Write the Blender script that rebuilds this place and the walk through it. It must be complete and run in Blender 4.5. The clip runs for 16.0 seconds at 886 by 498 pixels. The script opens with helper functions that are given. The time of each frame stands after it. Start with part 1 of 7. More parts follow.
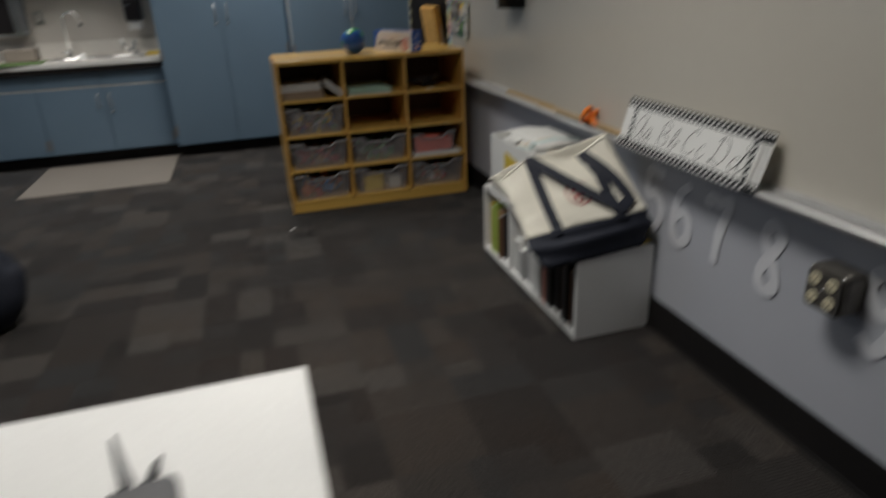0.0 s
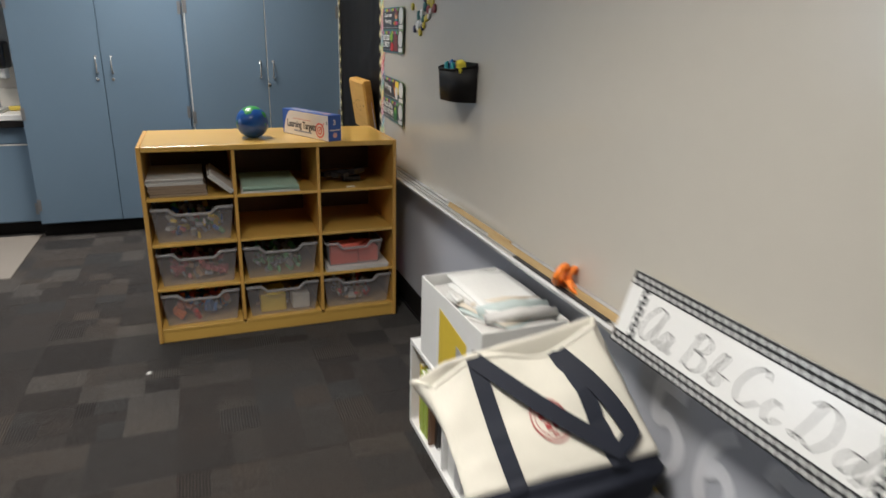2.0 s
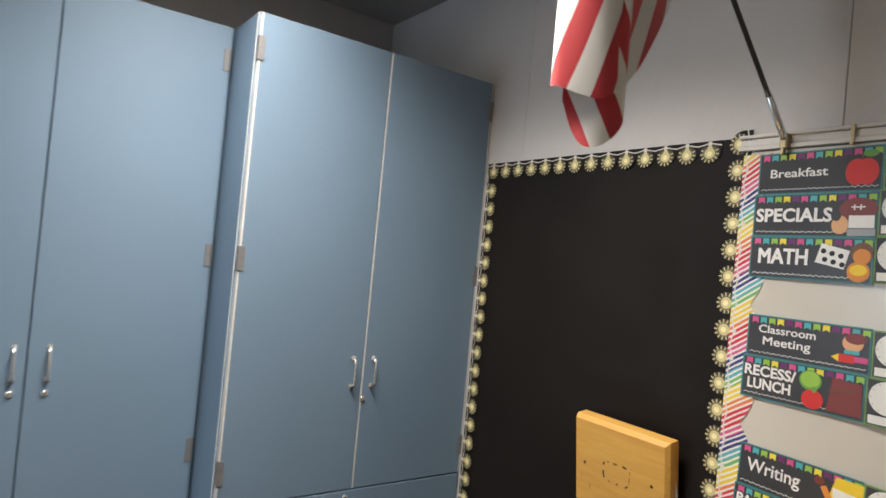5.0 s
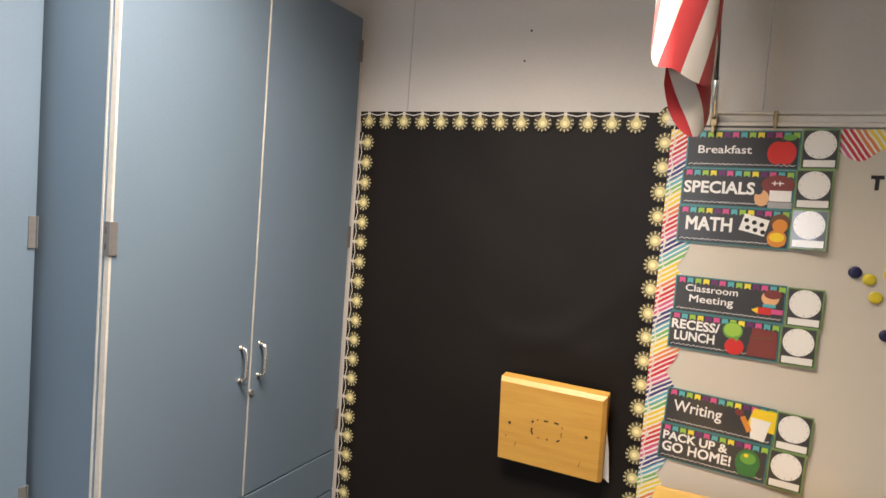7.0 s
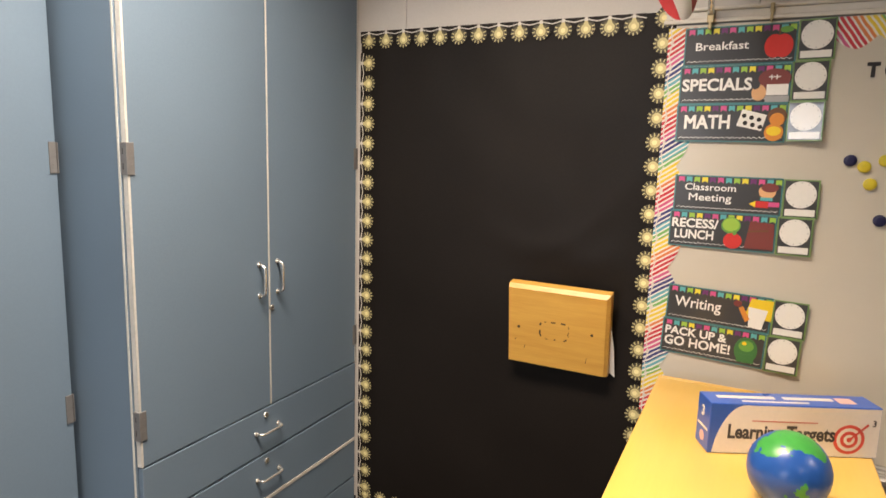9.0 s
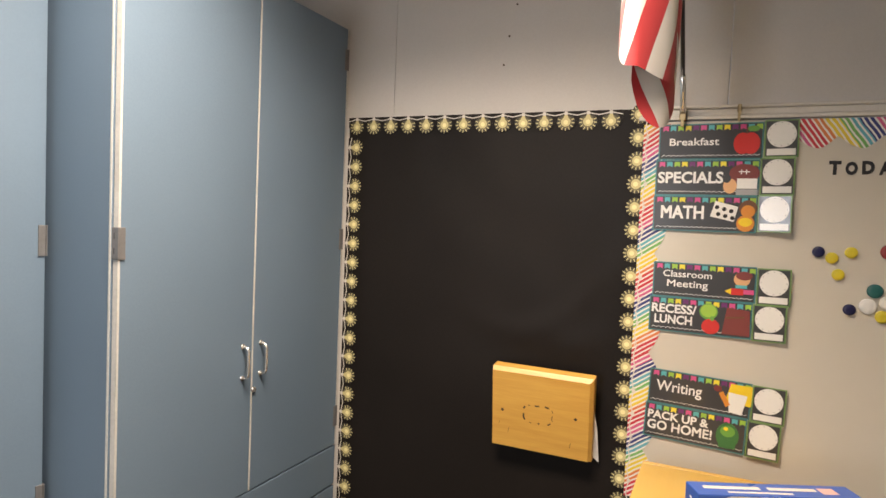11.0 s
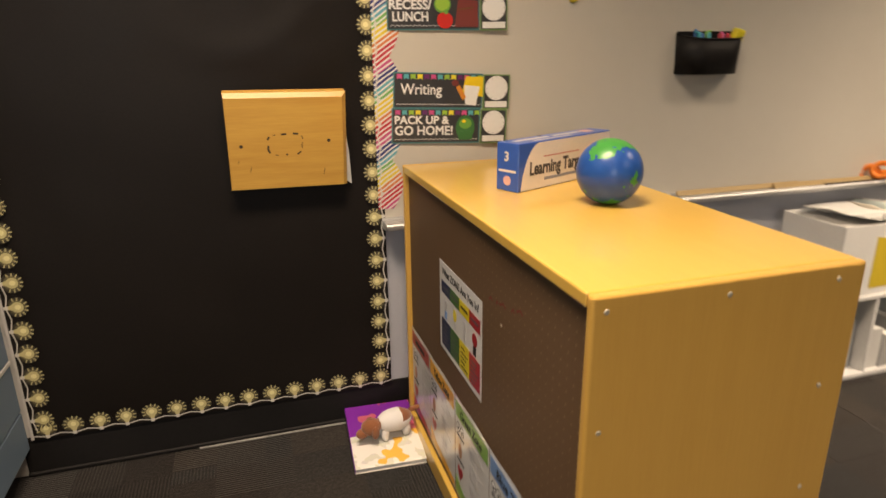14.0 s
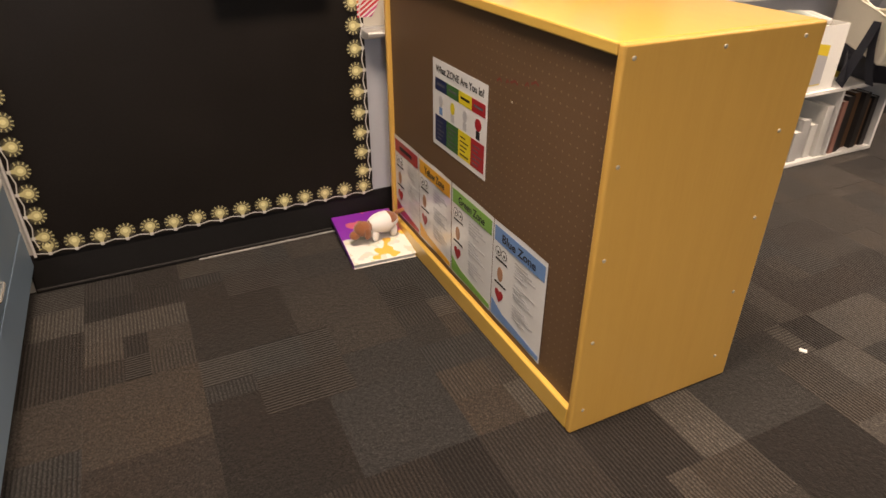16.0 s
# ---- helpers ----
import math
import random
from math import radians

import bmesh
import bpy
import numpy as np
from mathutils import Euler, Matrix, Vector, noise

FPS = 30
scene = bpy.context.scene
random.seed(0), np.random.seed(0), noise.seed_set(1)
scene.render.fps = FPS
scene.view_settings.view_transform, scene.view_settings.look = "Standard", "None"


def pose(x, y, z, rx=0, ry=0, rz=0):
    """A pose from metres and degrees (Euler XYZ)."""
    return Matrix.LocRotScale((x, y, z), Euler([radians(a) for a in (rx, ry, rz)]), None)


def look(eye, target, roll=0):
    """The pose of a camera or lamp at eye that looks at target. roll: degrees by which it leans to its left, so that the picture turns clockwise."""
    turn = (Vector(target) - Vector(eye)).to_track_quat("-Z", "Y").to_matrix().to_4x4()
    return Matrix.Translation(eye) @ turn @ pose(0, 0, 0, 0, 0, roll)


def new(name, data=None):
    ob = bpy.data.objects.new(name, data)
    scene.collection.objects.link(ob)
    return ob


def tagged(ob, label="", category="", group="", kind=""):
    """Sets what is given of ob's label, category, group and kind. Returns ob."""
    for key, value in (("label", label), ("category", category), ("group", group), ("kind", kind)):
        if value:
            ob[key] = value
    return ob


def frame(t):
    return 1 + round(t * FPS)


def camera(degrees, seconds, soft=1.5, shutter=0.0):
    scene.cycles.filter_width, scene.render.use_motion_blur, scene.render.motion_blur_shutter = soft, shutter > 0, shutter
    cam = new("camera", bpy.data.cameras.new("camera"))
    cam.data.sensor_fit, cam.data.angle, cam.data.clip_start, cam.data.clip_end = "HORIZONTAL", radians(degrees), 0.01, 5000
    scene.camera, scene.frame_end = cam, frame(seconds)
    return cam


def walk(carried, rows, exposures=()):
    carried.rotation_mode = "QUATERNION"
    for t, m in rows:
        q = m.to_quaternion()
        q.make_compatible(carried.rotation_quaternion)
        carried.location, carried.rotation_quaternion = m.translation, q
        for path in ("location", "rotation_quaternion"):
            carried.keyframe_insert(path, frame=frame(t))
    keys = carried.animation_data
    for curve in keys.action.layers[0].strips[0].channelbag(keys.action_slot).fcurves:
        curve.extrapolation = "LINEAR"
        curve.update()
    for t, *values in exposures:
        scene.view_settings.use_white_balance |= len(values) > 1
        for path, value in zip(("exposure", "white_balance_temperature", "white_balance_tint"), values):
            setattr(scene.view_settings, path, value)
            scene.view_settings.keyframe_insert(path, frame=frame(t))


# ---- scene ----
cam = camera(70.1, 16.0, shutter=0.5)
PATH = [
    (0, (0.469, 1.253, 1.377), (0.972, 3.027, 0.601), -2.6),
    (0.2, (0.599, 1.321, 1.412), (1.224, 3.101, 0.749), -1.2),
    (0.5, (0.686, 1.393, 1.457), (1.421, 3.153, 0.856), -0.0),
    (1, (0.771, 1.536, 1.446), (1.564, 3.261, 0.818), -0.7),
    (1.5, (0.83, 1.826, 1.469), (1.635, 3.529, 0.797), 2.7),
    (1.9, (0.883, 2.077, 1.492), (1.54, 3.852, 0.846), 0.7),
    (2, (0.889, 2.232, 1.477), (1.579, 3.999, 0.843), 1.6),
    (2.1, (0.913, 2.336, 1.48), (1.542, 4.124, 0.843), 2.0),
    (2.4, (0.909, 2.644, 1.484), (1.411, 4.482, 0.876), 2.4),
    (2.5, (0.899, 2.764, 1.476), (1.305, 4.611, 0.825), 3.5),
    (3, (0.792, 3.34, 1.514), (1.115, 5.239, 0.975), 1.5),
    (3.5, (0.649, 3.886, 1.617), (1.073, 5.8, 1.224), 1.9),
    (3.9, (0.475, 4.225, 1.657), (1.125, 6.107, 1.465), 3.0),
    (4, (0.378, 4.298, 1.645), (1.16, 6.131, 1.476), 4.7),
    (4.2, (0.324, 4.422, 1.698), (1.164, 6.223, 1.475), 4.6),
    (4.5, (0.262, 4.625, 1.709), (1.222, 6.376, 1.587), 6.9),
    (4.7, (0.217, 4.763, 1.694), (1.252, 6.475, 1.671), 6.3),
    (6.8, (-0.187, 5.71, 1.767), (1.613, 6.574, 1.662), 4.9),
    (7, (-0.202, 5.718, 1.769), (1.603, 6.569, 1.648), 4.4),
    (7.5, (-0.244, 5.748, 1.754), (1.575, 6.566, 1.617), 3.0),
    (8, (-0.26, 5.716, 1.697), (1.535, 6.559, 1.438), 3.5),
    (8.2, (-0.255, 5.651, 1.646), (1.513, 6.521, 1.302), 2.1),
    (10.3, (-0.296, 5.682, 1.754), (1.517, 6.517, 1.624), 1.1),
    (10.5, (-0.301, 5.684, 1.745), (1.516, 6.513, 1.658), 2.0),
    (11, (-0.303, 5.682, 1.735), (1.521, 6.496, 1.641), 2.4),
    (11.5, (-0.29, 5.642, 1.716), (1.571, 6.356, 1.563), 2.2),
    (12, (-0.272, 5.572, 1.704), (1.642, 6.119, 1.51), 2.9),
    (12.5, (-0.289, 5.582, 1.68), (1.655, 5.981, 1.432), 4.5),
    (13, (-0.216, 5.745, 1.487), (1.724, 5.911, 1.032), 2.5),
    (13.2, (-0.153, 5.855, 1.419), (1.784, 5.816, 0.923), 1.6),
    (13.5, (-0.146, 6.057, 1.381), (1.752, 5.82, 0.797), 3.8),
    (14, (-0.165, 6.364, 1.339), (1.656, 5.805, 0.732), -0.6),
    (14.5, (-0.226, 6.589, 1.339), (1.485, 5.819, 0.645), -0.3),
    (15, (-0.255, 6.67, 1.293), (1.342, 5.829, 0.43), -0.1),
    (15.5, (-0.29, 6.688, 1.232), (1.239, 5.9, 0.213), 0.6),
    (16, (-0.287, 6.684, 1.233), (1.265, 5.935, 0.219), 0.2),
]
EXPOSURE = [(0.0, -1.25, 5850, 9), (0.5, -0.32, 5850, 9), (1.0, -0.28, 5850, 9), (2.0, -0.32, 5900, 10), (2.5, -0.25, 5950, 11), (3.0, -0.08, 5900, 9), (3.6, 0.03, 5850, 9), (4.7, 0.0, 6050, 11), (6.8, 0.18, 6850, 16), (8.2, 0.2, 7250, 17), (11.0, 0.2, 7250, 17), (12.5, 0.02, 7900, 17), (13.5, -0.22, 8250, 18), (14.2, -0.07, 8000, 18), (15.0, 0.22, 7700, 18), (15.5, 0.16, 7700, 20), (16.0, 0.17, 7750, 21)]
walk(cam, [(t, look(eye, target, roll)) for t, eye, target, roll in PATH], EXPOSURE)

# world: the room is closed; a faint evening grey stays outside
world = bpy.data.worlds.new("world")
scene.world = world
world.use_nodes = True
world.node_tree.nodes["Background"].inputs[0].default_value = (0.35, 0.42, 0.55, 1)
world.node_tree.nodes["Background"].inputs[1].default_value = 1.2


def area_lamp(name, x, y, z, sx, sy, watts, col, spread):
    data = bpy.data.lights.new(name, "AREA")
    data.shape, data.size, data.size_y, data.energy, data.color, data.spread = "RECTANGLE", sx, sy, watts, col, radians(spread)
    ob = new(name, data)
    ob.matrix_world = pose(x, y, z)
    return ob


WARM = (1.0, 0.90, 0.76)
LAMPS = [(0.65, 6.40, 60.0, 127), (-1.40, 6.70, 36.0, 106), (0.50, 3.00, 68.0, 113), (-1.90, 3.60, 36.0, 138)]
for lx, ly, watts, spread in LAMPS:
    area_lamp("lamp", lx, ly, 2.975, 0.56, 1.16, watts, WARM, spread)
# daylight at the far window
day = area_lamp("window_daylight", -6.12, 7.56, 1.86, 0.90, 1.1, 42.0, (0.80, 0.90, 1.0), 140)
day.matrix_world = look((-6.12, 7.56, 1.86), (0, 7.56, 1.86))

# ---- materials ----


def nodes_of(name):
    m = bpy.data.materials.new(name)
    m.use_nodes = True
    nt = m.node_tree
    return m, nt, nt.nodes["Principled BSDF"], nt.nodes.new, nt.links.new


def mixed(nt, a, b, fac, mode="MIX"):
    n = nt.nodes.new("ShaderNodeMix")
    n.data_type, n.blend_type = "RGBA", mode
    for sock, v in ((n.inputs[6], a), (n.inputs[7], b), (n.inputs[0], fac)):
        if isinstance(v, (int, float)):
            sock.default_value = v
        elif isinstance(v, tuple):
            sock.default_value = (*v, 1)
        else:
            nt.links.new(v, sock)
    return n.outputs[2]


def maths(nt, op, a, b=0.0, c=0.0):
    n = nt.nodes.new("ShaderNodeMath")
    n.operation = op
    for sock, v in zip(n.inputs, (a, b, c)):
        if isinstance(v, (int, float)):
            sock.default_value = v
        else:
            nt.links.new(v, sock)
    return n.outputs[0]


def scaled(nt, sx, sy, sz):
    tc = nt.nodes.new("ShaderNodeTexCoord")
    mp = nt.nodes.new("ShaderNodeMapping")
    mp.inputs["Scale"].default_value = (sx, sy, sz)
    nt.links.new(tc.outputs["Object"], mp.inputs["Vector"])
    return mp.outputs["Vector"]


def noise_of(nt, vec, scale, detail=3.0, rough=0.55):
    n = nt.nodes.new("ShaderNodeTexNoise")
    n.inputs["Scale"].default_value, n.inputs["Detail"].default_value, n.inputs["Roughness"].default_value = scale, detail, rough
    nt.links.new(vec, n.inputs["Vector"])
    return n.outputs["Fac"]


def bumped(nt, bs, height, strength, dist=0.002):
    b = nt.nodes.new("ShaderNodeBump")
    b.inputs["Strength"].default_value, b.inputs["Distance"].default_value = strength, dist
    nt.links.new(height, b.inputs["Height"])
    nt.links.new(b.outputs["Normal"], bs.inputs["Normal"])


def mat(name, col, rough=0.5, metal=0.0, var=0.12, scale=6.0, fine=90.0, bump=0.15, stretch=(1, 1, 1), rnd=0.0, coat=0.0, alpha=1.0, trans=0.0, spec=0.5):
    m, nt, bs, N, L = nodes_of(name)
    vec = scaled(nt, *stretch)
    big, small = noise_of(nt, vec, scale), noise_of(nt, vec, fine)
    f = maths(nt, "ADD", maths(nt, "MULTIPLY", big, 0.6), maths(nt, "MULTIPLY", small, 0.4))
    lo, hi = tuple(c * (1 - var) for c in col), tuple(min(1, c * (1 + var)) for c in col)
    r = nt.nodes.new("ShaderNodeMapRange")
    r.inputs[1].default_value, r.inputs[2].default_value = 0.3, 0.7
    L(f, r.inputs[0])
    c = mixed(nt, lo, hi, r.outputs[0])
    if rnd:
        info = N("ShaderNodeObjectInfo")
        k = maths(nt, "MULTIPLY_ADD", info.outputs["Random"], rnd, 1 - rnd / 2)
        hsv = N("ShaderNodeHueSaturation")
        L(k, hsv.inputs["Value"])
        L(c, hsv.inputs["Color"])
        c = hsv.outputs["Color"]
    L(c, bs.inputs["Base Color"])
    L(maths(nt, "MULTIPLY_ADD", big, 0.16, rough - 0.08), bs.inputs["Roughness"])
    bs.inputs["Metallic"].default_value = metal
    bs.inputs["Coat Weight"].default_value = coat
    bs.inputs["Specular IOR Level"].default_value = spec
    bs.inputs["Alpha"].default_value = alpha
    bs.inputs["Transmission Weight"].default_value = trans
    if bump:
        bumped(nt, bs, small, bump, 0.001)
    return m


def wood(name, col, dark, rough=0.35, stretch=(1.2, 14, 14), coat=0.2, polish=0.25):
    m, nt, bs, N, L = nodes_of(name)
    vec = scaled(nt, *stretch)
    a, b = noise_of(nt, vec, 2.0, 5.0, 0.6), noise_of(nt, vec, 11.0, 3.0)
    vec2 = scaled(nt, 1, 1, 1)
    big = noise_of(nt, vec2, 2.3)
    f = maths(nt, "MULTIPLY_ADD", a, 0.75, maths(nt, "MULTIPLY", b, 0.35))
    r = N("ShaderNodeMapRange")
    r.inputs[1].default_value, r.inputs[2].default_value = 0.35, 0.8
    L(f, r.inputs[0])
    c = mixed(nt, col, dark, r.outputs[0])
    c = mixed(nt, c, tuple(x * 0.8 for x in col), maths(nt, "MULTIPLY", big, 0.4))
    L(c, bs.inputs["Base Color"])
    L(maths(nt, "MULTIPLY_ADD", big, 0.12, rough - 0.06), bs.inputs["Roughness"])
    bs.inputs["Coat Weight"].default_value = coat
    bs.inputs["Coat Roughness"].default_value = polish
    bumped(nt, bs, b, 0.04, 0.001)
    return m


def carpet(name, axis):
    """Loop-pile carpet: rows of cords along one axis, or a plain heather pile."""
    m, nt, bs, N, L = nodes_of(name)
    vec = scaled(nt, 1, 1, 1)
    sep = N("ShaderNodeSeparateXYZ")
    L(vec, sep.inputs[0])
    fine, tuft, blot = noise_of(nt, vec, 190.0, 3.0, 0.7), noise_of(nt, vec, 75.0, 2.0), noise_of(nt, vec, 2.2, 3.0)
    if axis < 2:
        wob = maths(nt, "MULTIPLY", tuft, 3.2)
        s = maths(nt, "SINE", maths(nt, "ADD", maths(nt, "MULTIPLY", sep.outputs[axis], 2 * math.pi / 0.0108), wob))
        cord = maths(nt, "MULTIPLY_ADD", s, 0.5, 0.5)
    else:
        cord = tuft
    geo, info = N("ShaderNodeNewGeometry"), N("ShaderNodeObjectInfo")
    isl = geo.outputs["Random Per Island"]
    ramp = N("ShaderNodeValToRGB")
    ramp.color_ramp.interpolation = "LINEAR"
    stops = [(0.0, (0.0112, 0.0088, 0.0080)), (0.28, (0.0225, 0.0170, 0.0142)), (0.50, (0.0212, 0.0204, 0.0204)), (0.74, (0.0345, 0.0262, 0.0206)), (1.0, (0.053, 0.047, 0.042))]
    while len(ramp.color_ramp.elements) < len(stops):
        ramp.color_ramp.elements.new(0.5)
    for e, (p, c) in zip(ramp.color_ramp.elements, stops):
        e.position, e.color = p, (*c, 1)
    mixr = maths(nt, "FRACT", maths(nt, "ADD", isl, info.outputs["Random"]))
    L(mixr, ramp.inputs[0])
    k = maths(nt, "MULTIPLY_ADD", maths(nt, "MULTIPLY", cord, maths(nt, "MULTIPLY_ADD", tuft, 1.6, 0.15)), 0.78, 0.40)
    k = maths(nt, "MULTIPLY", k, maths(nt, "MULTIPLY_ADD", maths(nt, "POWER", maths(nt, "MULTIPLY", fine, 2.0), 3.2), 0.74, 0.30))
    k = maths(nt, "MULTIPLY", k, maths(nt, "MULTIPLY_ADD", blot, 0.5, 0.75))
    hsv = N("ShaderNodeHueSaturation")
    L(maths(nt, "MULTIPLY_ADD", blot, 1.5, 0.2), hsv.inputs["Saturation"])
    L(k, hsv.inputs["Value"])
    L(ramp.outputs[0], hsv.inputs["Color"])
    L(hsv.outputs["Color"], bs.inputs["Base Color"])
    bs.inputs["Roughness"].default_value = 0.95
    bs.inputs["Specular IOR Level"].default_value = 0.15
    bs.inputs["Sheen Weight"].default_value = 0.15
    bumped(nt, bs, maths(nt, "ADD", cord, fine), 0.55, 0.004)
    return m


M_CARPET = [carpet("carpet_rows_x", 0), carpet("carpet_rows_y", 1), carpet("carpet_plain", 2)]
M_BLUE = mat("blue_grey_laminate", (0.150, 0.221, 0.304), 0.50, var=0.07, scale=1.6, fine=220, bump=0.06, spec=0.35)
M_BLUE_EDGE = mat("worn_pale_edge", (0.62, 0.62, 0.60), 0.45, var=0.15, scale=9)
M_CHROME = mat("brushed_nickel", (0.86, 0.86, 0.84), 0.24, 0.8, var=0.08, bump=0.05)
M_STEEL = mat("stainless_steel", (0.55, 0.55, 0.54), 0.32, 1.0, var=0.1, stretch=(1, 20, 20), bump=0.06)
M_ALU = mat("anodised_aluminium", (0.60, 0.60, 0.60), 0.50, 0.7, var=0.08, stretch=(1, 1, 30), bump=0.05)
M_HINGE = mat("grey_hinge_steel", (0.30, 0.32, 0.34), 0.4, 0.8, var=0.15)
M_BLACK = mat("black_rubber", (0.010, 0.009, 0.009), 0.65, var=0.25, scale=4, bump=0.1, spec=0.25)
M_BLACKP = mat("black_plastic", (0.018, 0.016, 0.018), 0.35, var=0.15)
M_PAPER_BLACK = mat("black_paper", (0.0115, 0.0092, 0.0080), 0.46, var=0.25, scale=2.0, fine=120, bump=0.20, spec=0.17)
M_WALL_UP = mat("pale_wall_panel", (0.545, 0.528, 0.51), 0.6, var=0.06, scale=1.3, fine=160, bump=0.3)
M_WALL_LOW = mat("grey_wall_paint", (0.45, 0.465, 0.515), 0.55, var=0.05, scale=2, fine=190, bump=0.3)
# out-of-view walls: tone lowered so they return less ambient light
M_WALL = mat("dimmed_far_wall", (0.42, 0.40, 0.38), 0.6, var=0.06, scale=1.5, fine=150, bump=0.3)
M_SINKWALL = mat("cream_wall_paint", (0.62, 0.585, 0.54), 0.5, var=0.05, scale=1.5, fine=150, bump=0.25)
M_STRIP = mat("dull_grey_strip", (0.24, 0.23, 0.22), 0.6, var=0.35, scale=12)
# ceiling grey is darkened on purpose: less bounce light in the room
M_CEIL = mat("dimmed_ceiling_tile", (0.46, 0.45, 0.43), 0.85, var=0.1, scale=30, fine=200, bump=0.4)
M_BOARD = mat("whiteboard_enamel", (0.580, 0.550, 0.484), 0.22, var=0.02, scale=1.2, fine=20, bump=0.012, coat=0.25)
M_WHITE = mat("white_laminate", (0.74, 0.74, 0.73), 0.4, var=0.05, scale=3, bump=0.05)
M_COUNTER = mat("cream_counter", (0.74, 0.71, 0.66), 0.38, var=0.07, scale=14, fine=160, bump=0.04)
M_PAPER = mat("white_paper", (0.76, 0.76, 0.74), 0.6, var=0.05, scale=5, bump=0.1)
M_LAMI = mat("laminated_white", (0.78, 0.78, 0.76), 0.22, var=0.03, bump=0.02)
M_BIRCH = wood("varnished_birch_top", (0.70, 0.440, 0.102), (0.65, 0.398, 0.088), 0.30, coat=0.55, polish=0.10)
M_BIRCHV = wood("varnished_birch_upright", (0.67, 0.395, 0.096), (0.61, 0.345, 0.080), 0.32, (14, 14, 1.2), coat=0.35, polish=0.16)
M_BEECH = wood("honey_pine", (0.70, 0.41, 0.095), (0.54, 0.27, 0.052), 0.42, (1.3, 16, 16), 0.1)
M_PEG = mat("brown_pegboard", (0.128, 0.072, 0.038), 0.55, var=0.10, scale=3, fine=160, bump=0.25)
M_HOLE = mat("peg_hole", (0.231, 0.161, 0.099), 0.7, bump=0)
M_MAT = mat("beige_vinyl_mat", (0.205, 0.182, 0.158), 0.6, var=0.08, scale=3, fine=140, bump=0.2)


# ---- building helpers ----
WX = 1.935                      # face of the east wall
EAST = Matrix(((0, 0, -1, WX), (-1, 0, 0, 0), (0, 1, 0, 0), (0, 0, 0, 1)))      # local x = -y, y = z, z = out


def on_east(y, z, out=0.0):
    return Matrix.Translation((WX - out, y, z)) @ Matrix(((0, 0, -1, 0), (-1, 0, 0, 0), (0, 1, 0, 0), (0, 0, 0, 1)))


def facing_south(x, y, z):
    return Matrix.Translation((x, y, z)) @ Matrix(((1, 0, 0, 0), (0, 0, -1, 0), (0, 1, 0, 0), (0, 0, 0, 1)))


def facing_north(x, y, z):
    return Matrix.Translation((x, y, z)) @ Matrix(((-1, 0, 0, 0), (0, 0, 1, 0), (0, 1, 0, 0), (0, 0, 0, 1)))


def box(bm, x0, x1, y0, y1, z0, z1, bevel=0.0, mi=0, seg=1):
    v = [bm.verts.new((x, y, z)) for x in (x0, x1) for y in (y0, y1) for z in (z0, z1)]
    fs = [bm.faces.new([v[i] for i in q]) for q in ((0, 1, 3, 2), (4, 6, 7, 5), (0, 4, 5, 1), (2, 3, 7, 6), (0, 2, 6, 4), (1, 5, 7, 3))]
    for f in fs:
        f.material_index = mi
    if bevel:
        es = list({e for f in fs for e in f.edges})
        r = bmesh.ops.bevel(bm, geom=es, offset=bevel, segments=seg, affect="EDGES", profile=0.5)
        for f in r["faces"]:
            f.material_index = mi
    return bm


def boxed(*a, **k):
    return box(bmesh.new(), *a, **k)


def poly(bm, pts, z0, z1, mi=0):
    """A flat outline in local x, y, given thickness from z0 to z1."""
    top = [bm.verts.new((x, y, z1)) for x, y in pts]
    f = bm.faces.new(top)
    f.material_index = mi
    if z1 > z0:
        bot = [bm.verts.new((x, y, z0)) for x, y in pts]
        n = len(pts)
        for i in range(n):
            s = bm.faces.new((top[i], bot[i], bot[(i + 1) % n], top[(i + 1) % n]))
            s.material_index = mi
    return bm


def ring_pts(cx, cy, rx, ry=None, n=24, a0=0.0, a1=2 * math.pi):
    ry = rx if ry is None else ry
    full = abs(a1 - a0 - 2 * math.pi) < 1e-6
    k = n if full else n - 1
    return [(cx + rx * math.cos(a0 + (a1 - a0) * i / k), cy + ry * math.sin(a0 + (a1 - a0) * i / k)) for i in range(n)]


def ribbon(bm, pts, width, z, mi=0):
    """A flat stroke of one width along points in local x, y."""
    vs = []
    for i, p in enumerate(pts):
        a, b = Vector(pts[max(i - 1, 0)]), Vector(pts[min(i + 1, len(pts) - 1)])
        d = (b - a).normalized() if (b - a).length > 1e-9 else Vector((1, 0))
        nrm = Vector((-d.y, d.x)) * width / 2
        vs.append((bm.verts.new((p[0] + nrm.x, p[1] + nrm.y, z)), bm.verts.new((p[0] - nrm.x, p[1] - nrm.y, z))))
    for (a, b), (c, d) in zip(vs, vs[1:]):
        bm.faces.new((a, b, d, c)).material_index = mi
    return bm


